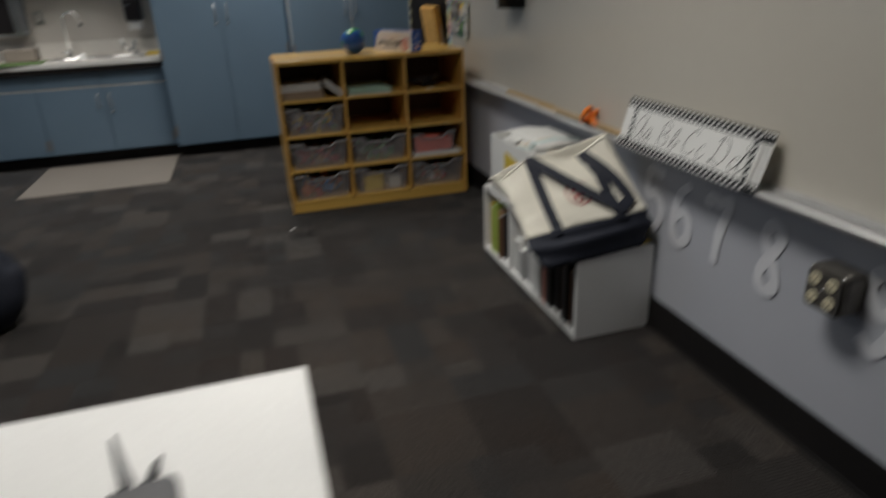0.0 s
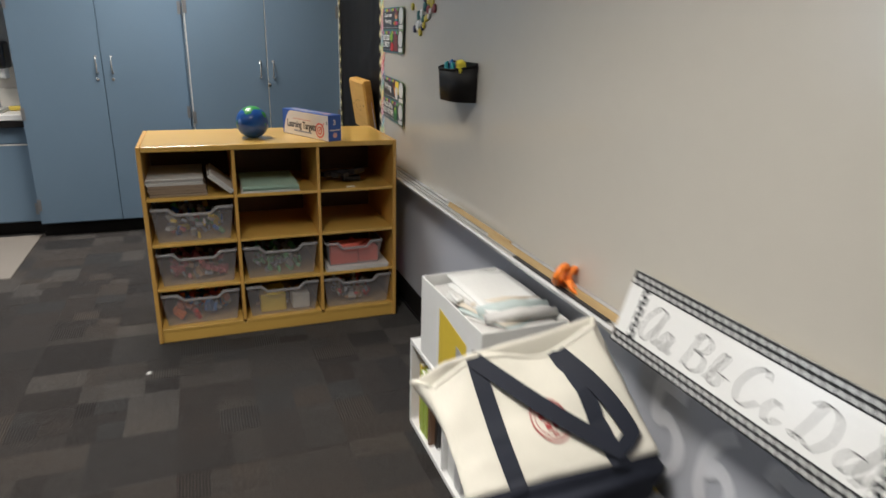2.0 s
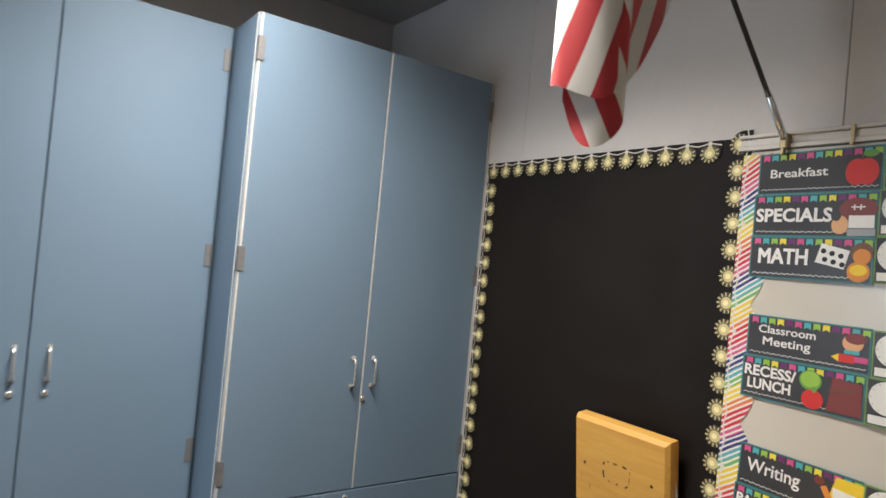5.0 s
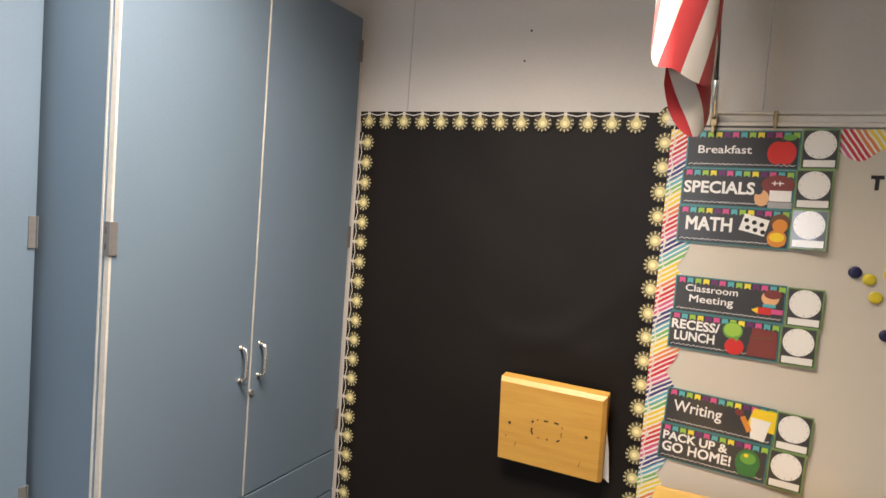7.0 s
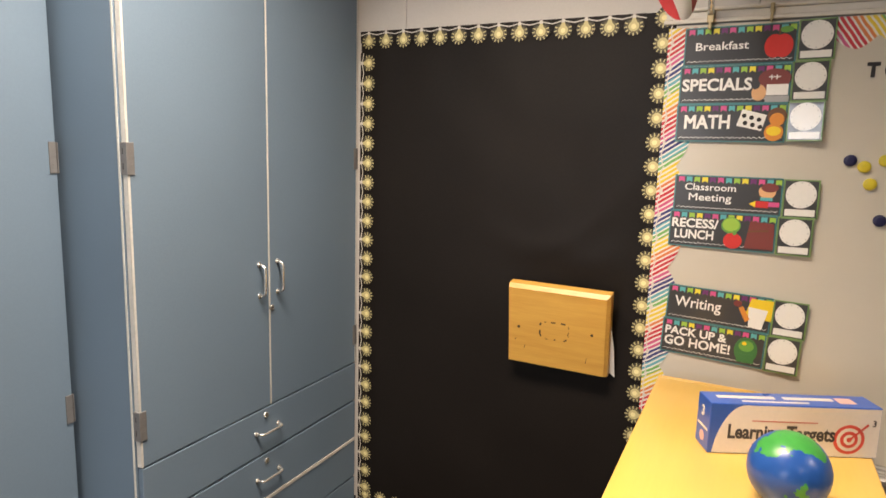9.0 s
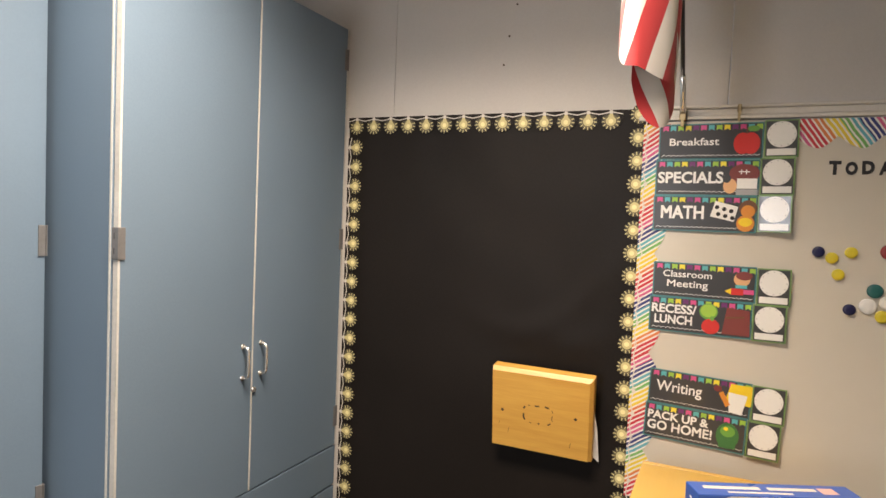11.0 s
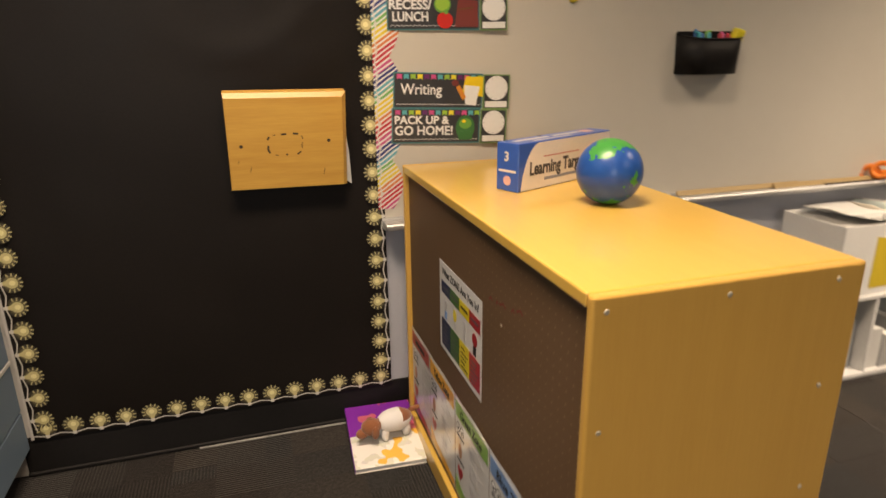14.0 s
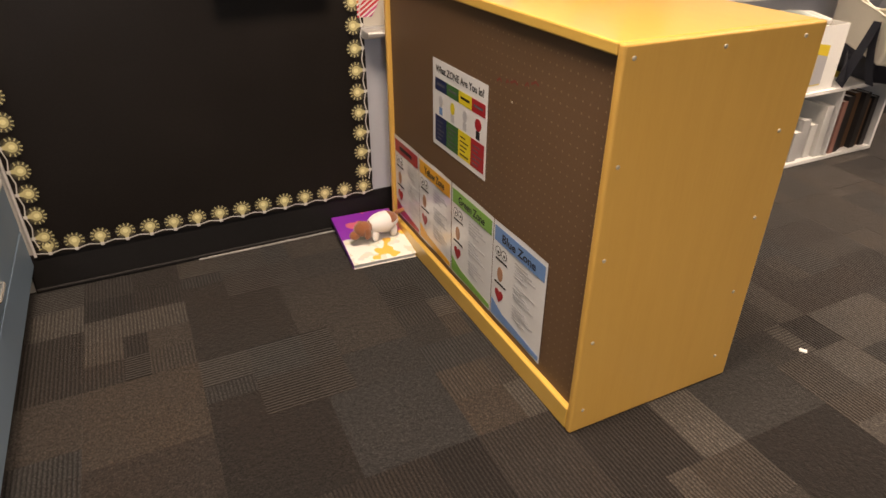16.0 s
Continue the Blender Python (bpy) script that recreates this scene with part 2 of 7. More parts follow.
def tube(bm, pts, r, n=10, mi=0, caps=True):
    """A round bar along points in space."""
    rings = []
    up = Vector((0, 0, 1))
    for i, p in enumerate(pts):
        p = Vector(p)
        d = (Vector(pts[min(i + 1, len(pts) - 1)]) - Vector(pts[max(i - 1, 0)])).normalized()
        side = d.cross(up if abs(d.z) < 0.95 else Vector((1, 0, 0))).normalized()
        oth = side.cross(d)
        rr = r[i] if isinstance(r, (list, tuple)) else r
        rings.append([bm.verts.new(p + (side * math.cos(t) + oth * math.sin(t)) * rr) for t in (2 * math.pi * j / n for j in range(n))])
    for a, b in zip(rings, rings[1:]):
        for j in range(n):
            f = bm.faces.new((a[j], a[(j + 1) % n], b[(j + 1) % n], b[j]))
            f.material_index, f.smooth = mi, True
    if caps:
        for f in (bm.faces.new(rings[0][::-1]), bm.faces.new(rings[-1])):
            f.material_index = mi
    return bm


def arc(p0, p1, p2, n=6):
    """A quadratic bend through three places."""
    p0, p1, p2 = Vector(p0), Vector(p1), Vector(p2)
    return [p0.lerp(p1, t).lerp(p1.lerp(p2, t), t) for t in (i / n for i in range(n + 1))]


def mesh_of(name, bm, materials, smooth=False):
    bmesh.ops.recalc_face_normals(bm, faces=bm.faces[:])
    me = bpy.data.meshes.new(name)
    bm.to_mesh(me)
    bm.free()
    for m in materials if isinstance(materials, (list, tuple)) else [materials]:
        me.materials.append(m)
    if smooth:
        for p in me.polygons:
            p.use_smooth = True
    return me


def part(name, bm, material, parent, label="", m=None, smooth=False):
    ob = new(name, bm if isinstance(bm, bpy.types.Mesh) else mesh_of(name, bm, material, smooth))
    ob.parent = parent
    if m is not None:
        ob.matrix_local = m
    return tagged(ob, label)


def thing(name, m, label, category, group="", kind=""):
    ob = new(name)
    ob.empty_display_size = 0.05
    ob.matrix_world = m
    return tagged(ob, label, category, group, kind)


def solid(name, bm, material, label, category, m=None, group="", kind="", smooth=False):
    ob = new(name, mesh_of(name, bm, material, smooth))
    if m is not None:
        ob.matrix_world = m
    return tagged(ob, label, category, group, kind)


# ---- structure ----
solid("floor", boxed(-6.2, 2.1, -1.7, 8.2, -0.12, -0.008), M_CARPET[2], "dark grey-brown patterned loop-pile carpet tile floor", "floor", kind="structure")
floor_ob = bpy.data.objects["floor"]
solid("ceiling", boxed(-6.2, 2.1, -1.7, 8.2, 3.0, 3.1), M_CEIL, "plain grey unseen ceiling, toned down to weaken bounce light", "ceiling", kind="structure")
wall = thing("wall_east", Matrix(), "pale panelled wall with grey paint below the whiteboard", "wall", kind="structure")
part("lower_wall", boxed(WX, WX + 0.14, -1.6, 5.945, 0, 0.80), M_WALL_LOW, wall, "grey painted wall under the whiteboard")
part("board_backing", boxed(WX, WX + 0.14, -1.6, 5.945, 0.80, 2.10), M_WALL_LOW, wall)
part("panel_behind_paper", boxed(WX, WX + 0.14, 5.945, 8.14, 0, 2.10), M_WALL_UP, wall)
for y0, y1 in ((-1.6, 0.92), (0.923, 2.14), (2.143, 3.36), (3.363, 4.48), (4.4815, 5.699), (5.7005, 6.92), (6.9215, 8.14)):
    part("wall_panel", boxed(WX, WX + 0.14, y0, y1, 2.10, 3.0, bevel=0.002), M_WALL_UP, wall)
solid("wall_north", boxed(-6.1, WX, 8.10, 8.2, 0, 3.0), M_SINKWALL, "off-white painted wall behind the cabinets and sink", "wall", kind="structure")
solid("wall_south", boxed(-6.1, WX, -1.7, -1.6, 0, 3.0), M_WALL, "plain unseen wall closing the room, darkened to cut bounce light", "wall", kind="structure")
ww = bmesh.new()
for q in ((-1.7, 7.06, 0, 3.0), (8.06, 8.2, 0, 3.0), (7.06, 8.06, 0, 1.26), (7.06, 8.06, 2.46, 3.0)):
    box(ww, -6.2, -6.1, *q)
solid("wall_west", ww, M_WALL, "plain unseen wall with a far window, darkened to cut bounce light", "wall", kind="structure")
win = thing("window_1", pose(-6.15, 7.56, 1.86), "far window with a grey metal frame", "window", kind="structure")
wf = bmesh.new()
for q in ((-0.50, -0.45, -0.60, 0.60), (0.45, 0.50, -0.60, 0.60), (-0.45, 0.45, -0.60, -0.55), (-0.45, 0.45, 0.55, 0.60), (-0.02, 0.02, -0.55, 0.55)):
    box(wf, -0.03, 0.03, *q, bevel=0.003)
part("window_frame", wf, M_ALU, win)
M_GLASS = bpy.data.materials.new("window_glass")
M_GLASS.use_nodes = True
M_GLASS.node_tree.nodes["Principled BSDF"].inputs["Transmission Weight"].default_value = 1.0
M_GLASS.node_tree.nodes["Principled BSDF"].inputs["Roughness"].default_value = 0.02
for y0, y1 in ((-0.448, -0.022), (0.022, 0.448)):
    part("pane", boxed(-0.004, 0.004, y0, y1, -0.548, 0.548), M_GLASS, win).visible_shadow = False
bb = bmesh.new()
box(bb, WX - 0.006, WX, -1.6, 7.16, 0, 0.142, bevel=0.002)
box(bb, WX - 0.016, WX - 0.006, -1.6, 7.16, 0, 0.016, bevel=0.004)
solid("trim", boxed(WX - 0.026, WX - 0.0165, 5.95, 6.63, 0, 0.006, bevel=0.002), M_STRIP, "dull grey worn strip at the foot of the baseboard", "trim", kind="structure")
solid("baseboard", bb, M_BLACK, "black rubber cove baseboard along the wall", "baseboard", kind="structure")

# ceiling lights (the lit troffers)
M_GLOW, nt_, bs_, N_, L_ = nodes_of("lit_diffuser")
bs_.inputs["Emission Color"].default_value = (*WARM, 1)
bs_.inputs["Emission Strength"].default_value = 3.0
for lx, ly, watts, spread in LAMPS:
    t_ = thing("ceiling_light", pose(lx, ly, 2.98), "recessed ceiling light with a white frame and lit diffuser", "ceiling light", "ceiling lights")
    fr = bmesh.new()
    for q in ((-0.31, 0.31, -0.61, -0.59), (-0.31, 0.31, 0.59, 0.61), (-0.31, -0.29, -0.59, 0.59), (0.29, 0.31, -0.59, 0.59)):
        box(fr, *q, -0.03, 0.02, bevel=0.002)
    part("light_frame", fr, M_WHITE, t_)
    part("diffuser", boxed(-0.29, 0.29, -0.59, 0.59, 0.0, 0.012), M_GLOW, t_)

# ---- tall storage cabinets, sink run ----


def pull(name, parent, x, y, z, length, horizontal=False, label="bright metal bow handle"):
    """A bow handle standing off a front whose local z points out."""
    h, o = length / 2, 0.028
    p = arc((-h, 0, 0), (-h, 0, o), (-h + 0.018, 0, o), 5) + arc((h - 0.018, 0, o), (h, 0, o), (h, 0, 0), 5)
    bm = tube(bmesh.new(), p, 0.0048, 10)
    for s in (-h, h):
        tube(bm, [(s, 0, 0), (s, 0, 0.003)], 0.009, 12)
    m = pose(x, y, z, 0, 0, 0 if horizontal else 90)
    return part(name, bm, M_CHROME, parent, label, m)


def lock(parent, x, y, z):
    bm = tube(bmesh.new(), [(0, 0, 0), (0, 0, 0.005), (0, 0, 0.006)], [0.0105, 0.0105, 0.008], 16)
    box(bm, -0.0012, 0.0012, -0.005, 0.005, 0.0055, 0.0066, mi=1)
    return part("lock", bm, [M_CHROME, M_BLACKP], parent, "small round metal cam lock", pose(x, y, z))


def hinge(parent, x, y, z, side=-1):
    """A wrap-round leaf hinge on a door's outer edge; side is -1 at its west edge."""
    bm = boxed(-0.011, 0.009, -0.043, 0.043, 0, 0.0035, bevel=0.0012, seg=2)
    a, b = sorted((side * 0.0145, side * 0.0108))
    box(bm, a, b, -0.043, 0.043, -0.026, 0.0035, bevel=0.0012, seg=2)
    for s in (-0.018, 0.018):
        tube(bm, [(0.0, s, 0.0034), (0.0, s, 0.0045)], 0.003, 8)
    h = part("hinge", bm, M_HINGEP, parent, "grey steel leaf hinge", pose(x, y, z))
    a, b = sorted((side * 0.0148, side * 0.0144))
    for s in (-0.020, 0.020):
        part("slot", boxed(a, b, s - 0.008, s + 0.008, -0.013, -0.010), M_BLACKP, h, "dark slot in the hinge leaf")
    return h


M_HINGEP = mat("dull_grey_hinge", (0.205, 0.207, 0.215), 0.5, 0.35, var=0.12, scale=25)
# cabinet by the wall: doors above three drawers; local origin at its foot, x east, y up, z out
cb = thing("storage_cabinet", facing_south(0.86, 7.16, 0), "tall blue-grey laminate cabinet with two doors over drawers", "cabinet", "tall cabinets")
CW, CH = 1.07, 2.50
body = boxed(0, CW, 0.10, CH, -0.92, 0, bevel=0.002)
part("body", body, M_BLUE, cb)
part("edge_band", boxed(-0.0016, -0.0003, 0.10, CH, -0.008, -0.0005), M_BLUE_EDGE, cb, "pale front edge of the cabinet side")
part("toe_kick", boxed(0.01, CW - 0.002, 0, 0.099, -0.90, -0.06), M_BLACK, cb, "black recessed plinth")
for x0, x1, hx in ((0.006, 0.534, 0.488), (0.541, 1.066, 0.577)):
    d = part("door", boxed(x0, x1, 0.768, 2.495, 0.002, 0.020, bevel=0.0015, mi=0), M_BLUE, cb)
    pull("handle", d, hx, 1.226, 0.020, 0.108)
    e = boxed((x0 if x0 < 0.1 else x1 - 0.004) - 0.001, (x0 if x0 < 0.1 else x1 - 0.004) + 0.005, 0.768, 2.495, 0.0195, 0.0206)
    part("edge_band", e, M_BLUE_EDGE, d, "worn pale door edge")
    if x0 < 0.1:
        part("edge_band", boxed(x0 - 0.0020, x0 - 0.0003, 0.768, 2.495, 0.003, 0.0206), M_BLUE_EDGE, d, "pale band on the door side")
    for hz in (2.37, 1.635, 0.89):
        hinge(d, x0 + 0.010 if x0 < 0.1 else x1 - 0.010, hz, 0.020, -1 if x0 < 0.1 else 1)
    if x0 > 0.1:
        lock(d, 0.546, 1.12, 0.020)
        part("edge_band", boxed(x0 - 0.004, x0 - 0.0005, 0.768, 2.495, 0.004, 0.0206), M_BLUE_EDGE, d, "pale strip between the doors")
for z0, z1 in ((0.598, 0.762), (0.424, 0.590), (0.245, 0.410), (0.104, 0.238)):
    d = part("drawer", boxed(0.006, 1.066, z0, z1, 0.002, 0.020, bevel=0.0015), M_BLUE, cb)
    if z0 > 0.2:
        pull("handle", d, 0.515, z0 + 0.085, 0.020, 0.112, True)
        lock(d, 0.508, z1 - 0.025, 0.020)
part("edge_band", boxed(0.006, 1.066, 0.411, 0.423, 0.002, 0.0225), M_BLUE_EDGE, cb, "pale worn rail between drawers")

# cabinet next to it, set further back
ca = thing("storage_cabinet", facing_south(-0.245, 7.42, 0), "tall blue-grey laminate cabinet with two plain doors", "cabinet", "tall cabinets")
AW = 1.10
part("body", boxed(0, AW, 0.10, 2.50, -0.66, 0, bevel=0.002), M_BLUE, ca)
part("toe_kick", boxed(0.002, AW - 0.002, 0, 0.099, -0.64, -0.05), M_BLACK, ca, "black recessed plinth")
for x0, x1, hx in ((0.004, 0.539, 0.505), (0.544, 1.088, 0.603)):
    d = part("door", boxed(x0, x1, 0.112, 2.495, 0.002, 0.020, bevel=0.0015), M_BLUE, ca)
    pull("handle", d, hx, 1.235, 0.020, 0.108)
    lock(d, hx - 0.002, 1.135, 0.020)
    for hz in (2.37, 1.63, 0.90, 0.25):
        hinge(d, x0 + 0.010 if x0 < 0.1 else x1 - 0.010, hz, 0.020, -1 if x0 < 0.1 else 1)

# sink run: base cabinet, counter, splash, wall cabinet
BX0 = -2.35
cs = thing("base_cabinet", facing_south(-0.25, 7.53, 0), "blue-grey laminate base cabinet with doors under the sink", "cabinet")
part("body", boxed(BX0 + 0.25, -0.002, 0.10, 0.843, -0.56, 0, bevel=0.002), M_BLUE, cs)
part("toe_kick", boxed(BX0 + 0.25, -0.002, 0, 0.099, -0.55, -0.05), M_BLACK, cs, "black recessed plinth")
for x0, x1 in ((-0.525, -0.010), (-1.055, -0.530), (-1.585, -1.060), (-2.095, -1.590)):
    d = part("door", boxed(x0, x1, 0.112, 0.668, 0.002, 0.020, bevel=0.0015), M_BLUE, cs)
    right = x0 in (-0.525, -1.585)
    pull("handle", d, x0 + 0.04 if right else x1 - 0.055, 0.55, 0.020, 0.105)
    if right:
        lock(d, x0 + 0.035, 0.45, 0.020)
    part("edge_band", boxed(x0 + 0.002, x1 - 0.002, 0.6685, 0.676, 0.002, 0.021), M_BLUE_EDGE, d, "pale worn top edge of the door")
    hinge(d, x1 - 0.012 if right else x0 + 0.012, 0.20, 0.020)
    part("false_front", boxed(x0, x1, 0.686, 0.796, 0.002, 0.014, bevel=0.0015), M_BLUE, cs)
ct = bmesh.new()
SX0, SX1, SY0, SY1 = -1.22, -0.42, 7.615, 8.00        # hole for the sink
for q in ((BX0, SX0, 7.485, 8.095), (SX1, -0.252, 7.485, 8.095), (SX0, SX1, 7.485, SY0), (SX0, SX1, SY1, 8.095)):
    box(ct, *q, 0.845, 0.885)
bmesh.ops.remove_doubles(ct, verts=ct.verts[:], dist=1e-5)
counter = thing("countertop", Matrix(), "cream laminate countertop with a dark front underside", "countertop")
part("slab", ct, M_COUNTER, counter)
part("front_edge", boxed(BX0, -0.252, 7.479, 7.4845, 0.848, 0.886, bevel=0.002), M_WHITE, counter, "pale rounded front edge")
part("under_strip", boxed(BX0, -0.252, 7.484, 7.508, 0.800, 0.8445), M_BLACK, counter, "dark strip under the edge")
part("backsplash", boxed(BX0, -0.252, 8.075, 8.097, 0.8855, 1.02, bevel=0.003), M_COUNTER, counter, "low cream backsplash")
part("side_splash", boxed(-0.268, -0.252, 7.54, 8.074, 0.8855, 1.02, bevel=0.003), M_COUNTER, counter)
sk = thing("sink", pose(-0.82, 7.805, 0.885), "stainless steel drop-in sink set in the counter", "sink")
bm = bmesh.new()
for q in ((-0.42, 0.42, -0.205, -0.175), (-0.42, 0.42, 0.135, 0.215), (-0.42, -0.375, -0.175, 0.135), (0.375, 0.42, -0.175, 0.135), (-0.015, 0.015, -0.175, 0.135)):
    box(bm, *q, 0.001, 0.008, bevel=0.002)
part("rim", bm, M_STEEL, sk)
for x0, x1 in ((-0.375, -0.015), (0.015, 0.375)):
    bm = bmesh.new()
    lo, hi = [], []
    for x, y in ring_pts((x0 + x1) / 2, -0.02, 1, 1, 24):
        cx, cy = (x0 + x1) / 2, -0.02
        dx, dy = x - cx, y + 0.02
        k = max(abs(dx), abs(dy))
        hi.append(bm.verts.new((cx + dx / k * (x1 - x0) / 2, cy + dy / k * 0.155, 0.004)))
        k2 = (abs(dx) ** 4 + abs(dy) ** 4) ** 0.25
        lo.append(bm.verts.new((cx + dx / k2 * 0.16, cy + dy / k2 * 0.135, -0.03)))
    for i in range(24):
        bm.faces.new((hi[i], hi[(i + 1) % 24], lo[(i + 1) % 24], lo[i])).smooth = True
    bm.faces.new(lo[::-1])
    part("basin", bm, M_STEEL, sk)
fc = thing("faucet", pose(-1.06, 7.965, 0.893), "chrome gooseneck sink faucet", "faucet")
g = [(0, 0, 0.02), (0, 0, 0.30)] + [(0.075 - 0.075 * math.cos(a), -0.03 * (1 - math.cos(a)), 0.30 + 0.085 * math.sin(a)) for a in (math.pi * i / 12 for i in range(1, 11))]
g += [(0.152, -0.06, 0.285)]
part("spout", tube(bmesh.new(), g, 0.010, 12), M_CHROME, fc)
part("aerator", tube(bmesh.new(), [(0.152, -0.06, 0.287), (0.154, -0.06, 0.262)], 0.014, 12), M_BLACKP, fc, "dark spout end")
part("faucet_base", tube(bmesh.new(), [(0, 0, 0), (0, 0, 0.02), (0, 0, 0.06), (0, 0, 0.075)], [0.028, 0.026, 0.018, 0.012], 16), M_CHROME, fc)
part("lever", tube(bmesh.new(), [(-0.005, 0, 0.045), (-0.03, -0.01, 0.055), (-0.055, -0.015, 0.05)], [0.010, 0.007, 0.006], 10), M_CHROME, fc)
bb_ = thing("drinking_bubbler", pose(-0.51, 7.965, 0.893), "chrome drinking bubbler with a white mouthpiece", "bubbler")
part("stem", tube(bmesh.new(), [(0, 0, 0), (0, 0, 0.05), (0.0, 0, 0.10), (0, 0, 0.12)], [0.024, 0.02, 0.018, 0.012], 14), M_CHROME, bb_)
part("valve", tube(bmesh.new(), [(0, 0, 0.04), (-0.05, -0.02, 0.035), (-0.095, -0.03, 0.06)], [0.015, 0.012, 0.012], 10), M_CHROME, bb_)
part("mouthguard", tube(bmesh.new(), [(-0.09, -0.03, 0.07), (-0.105, -0.03, 0.14)], [0.016, 0.011], 10), M_LAMI, bb_, "white plastic mouthguard")
cupm = bmesh.new()
tube(cupm, [(0, 0, 0), (0, 0, 0.075), (0, 0, 0.0755), (0, 0, 0.006)], [0.026, 0.036, 0.034, 0.024], 20, caps=False)
cupm.faces.new([cupm.verts.new(Vector((0.026 * math.cos(a), 0.026 * math.sin(a), 0.0))) for a in (2 * math.pi * i / 20 for i in range(20))])
solid("cup", cupm, M_LAMI, "small white plastic cup standing in the sink", "cup", pose(-0.93, 7.76, 0.8560), smooth=True)
M_SPONGE = mat("yellow_sponge", (0.72, 0.55, 0.10), 0.9, var=0.2, fine=300, bump=0.5)
solid("sponge", boxed(-0.05, 0.05, -0.035, 0.035, 0, 0.03, bevel=0.006), M_SPONGE, "yellow sponge lying on the counter", "sponge", pose(-0.35, 7.80, 0.8855, 0, 0, 20))
td = thing("towel_dispenser", facing_south(-0.475, 8.098, 1.10), "black paper towel dispenser with a white towel hanging out", "dispenser")
part("case", boxed(-0.060, 0.078, 0.075, 0.27, 0, 0.20, bevel=0.02, seg=3), M_BLACKP, td, smooth=False)
part("paper_towel", boxed(-0.046, 0.064, 0.002, 0.086, 0.06, 0.175, bevel=0.008), M_PAPER, td, "white paper towel end")
part("badge", boxed(-0.045, -0.005, 0.205, 0.217, 0.1995, 0.2015), M_HINGE, td, "small grey maker's plate")
sw = thing("outlet_plate", facing_south(-1.275, 8.098, 1.24), "grey steel outlet cover with a pale switch", "outlet")
part("plate", boxed(-0.037, 0.037, -0.058, 0.058, 0, 0.006, bevel=0.002), M_STEEL, sw)
part("switch", boxed(-0.014, 0.014, -0.03, 0.03, 0.006, 0.010, bevel=0.001), M_COUNTER, sw)
# dark wall-hung unit and the box under it, at the edge of the sink
dr = thing("wall_unit", facing_south(-1.60, 8.098, 1.09), "dark grey rounded wall unit with a black front", "dispenser")
part("shell", boxed(-0.27, 0.25, 0, 0.46, 0, 0.16, bevel=0.05, seg=4), M_HINGE, dr)
part("front", boxed(-0.22, 0.16, 0.03, 0.40, 0.150, 0.168, bevel=0.015, seg=2), M_BLACKP, dr, "black inset front")
M_TISSUE = mat("grey_brown_carton", (0.30, 0.26, 0.22), 0.7)
solid("tissue_box", boxed(-0.13, 0.13, -0.08, 0.08, 0, 0.11, bevel=0.012), M_TISSUE, "dull brown carton standing on the counter", "box", pose(-1.45, 7.95, 0.8855))
M_GREEN = mat("green_cloth", (0.10, 0.17, 0.05), 0.9, fine=200, bump=0.4)
bm = bmesh.new()
box(bm, -0.24, 0.22, -0.16, 0.11, 0, 0.012, bevel=0.005)
solid("dish_mat", bm, M_GREEN, "folded green drying mat on the counter", "mat", pose(-1.42, 7.63, 0.8855, 0, 0, 4))
cu = thing("wall_cabinet", facing_south(-0.25, 7.80, 1.625), "blue-grey laminate wall cabinet above the sink", "cabinet")
part("body", boxed(BX0 + 0.25, -0.002, 0, 0.875, -0.295, 0, bevel=0.002), M_BLUE, cu)
for x0, x1, hx in ((-0.515, -0.010, -0.470), (-1.030, -0.520, -0.575), (-1.560, -1.035, -1.515), (-2.095, -1.565, -1.62)):
    d = part("door", boxed(x0, x1, 0.006, 0.870, 0.002, 0.020, bevel=0.0015), M_BLUE, cu)
    pull("handle", d, hx, 0.155, 0.020, 0.108)
    if hx in (-0.470, -1.515):
        lock(d, hx, 0.07, 0.020)

mt = bmesh.new()
box(mt, -1.36, -0.275, 6.558, 7.50, -0.004, 0.004, bevel=0.002)
solid("floor_mat", mt, M_MAT, "flat beige vinyl mat on the carpet before the sink", "mat")

# ---- cubby shelf ----
M_SCREW = mat("dull_zinc", (0.52, 0.47, 0.38), 0.45, 0.3, var=0.2)
SH = (0.615, 1.833, 5.346, 5.888, 0.977)      # x0 x1 y0 y1 top
sx0, sx1, sy0, sy1, sh = SH
shelf = thing("cubby_shelf", pose(sx0, sy0, 0), "honey birch cubby shelf with three columns of four open bays", "shelf")
W_, D_ = sx1 - sx0, sy1 - sy0


def panel_with_round(w, d, t, r):
    """A board in local x, y with rounded front and back edges."""
    bm = bmesh.new()
    box(bm, 0, w, 0, d, 0, t, bevel=r, seg=2)
    return bm


part("top_board", panel_with_round(W_ - 0.041, D_ - 0.001, 0.026, 0.004), M_BIRCH, shelf, "glossy honey-yellow top board", pose(0.0205, 0.0005, sh - 0.0262))
for x in (0, W_ - 0.020):
    s = part("side_panel", boxed(x, x + 0.020, 0, D_, 0, sh, bevel=0.006, seg=3), M_BIRCHV, shelf)
    if x == 0:
        for yy, zz in ((0.517, 0.955), (0.289, 0.955), (0.060, 0.955), (0.516, 0.740), (0.514, 0.52), (0.510, 0.292), (0.508, 0.075), (0.060, 0.747), (0.059, 0.525), (0.060, 0.307), (0.060, 0.091)):
            bm = tube(bmesh.new(), [(0.0, yy, zz - 0.005), (-0.0012, yy, zz - 0.005), (-0.0018, yy, zz - 0.005)], [0.0050, 0.0050, 0.003], 10)
            part("screw", bm, M_SCREW, s, "round steel screw head")
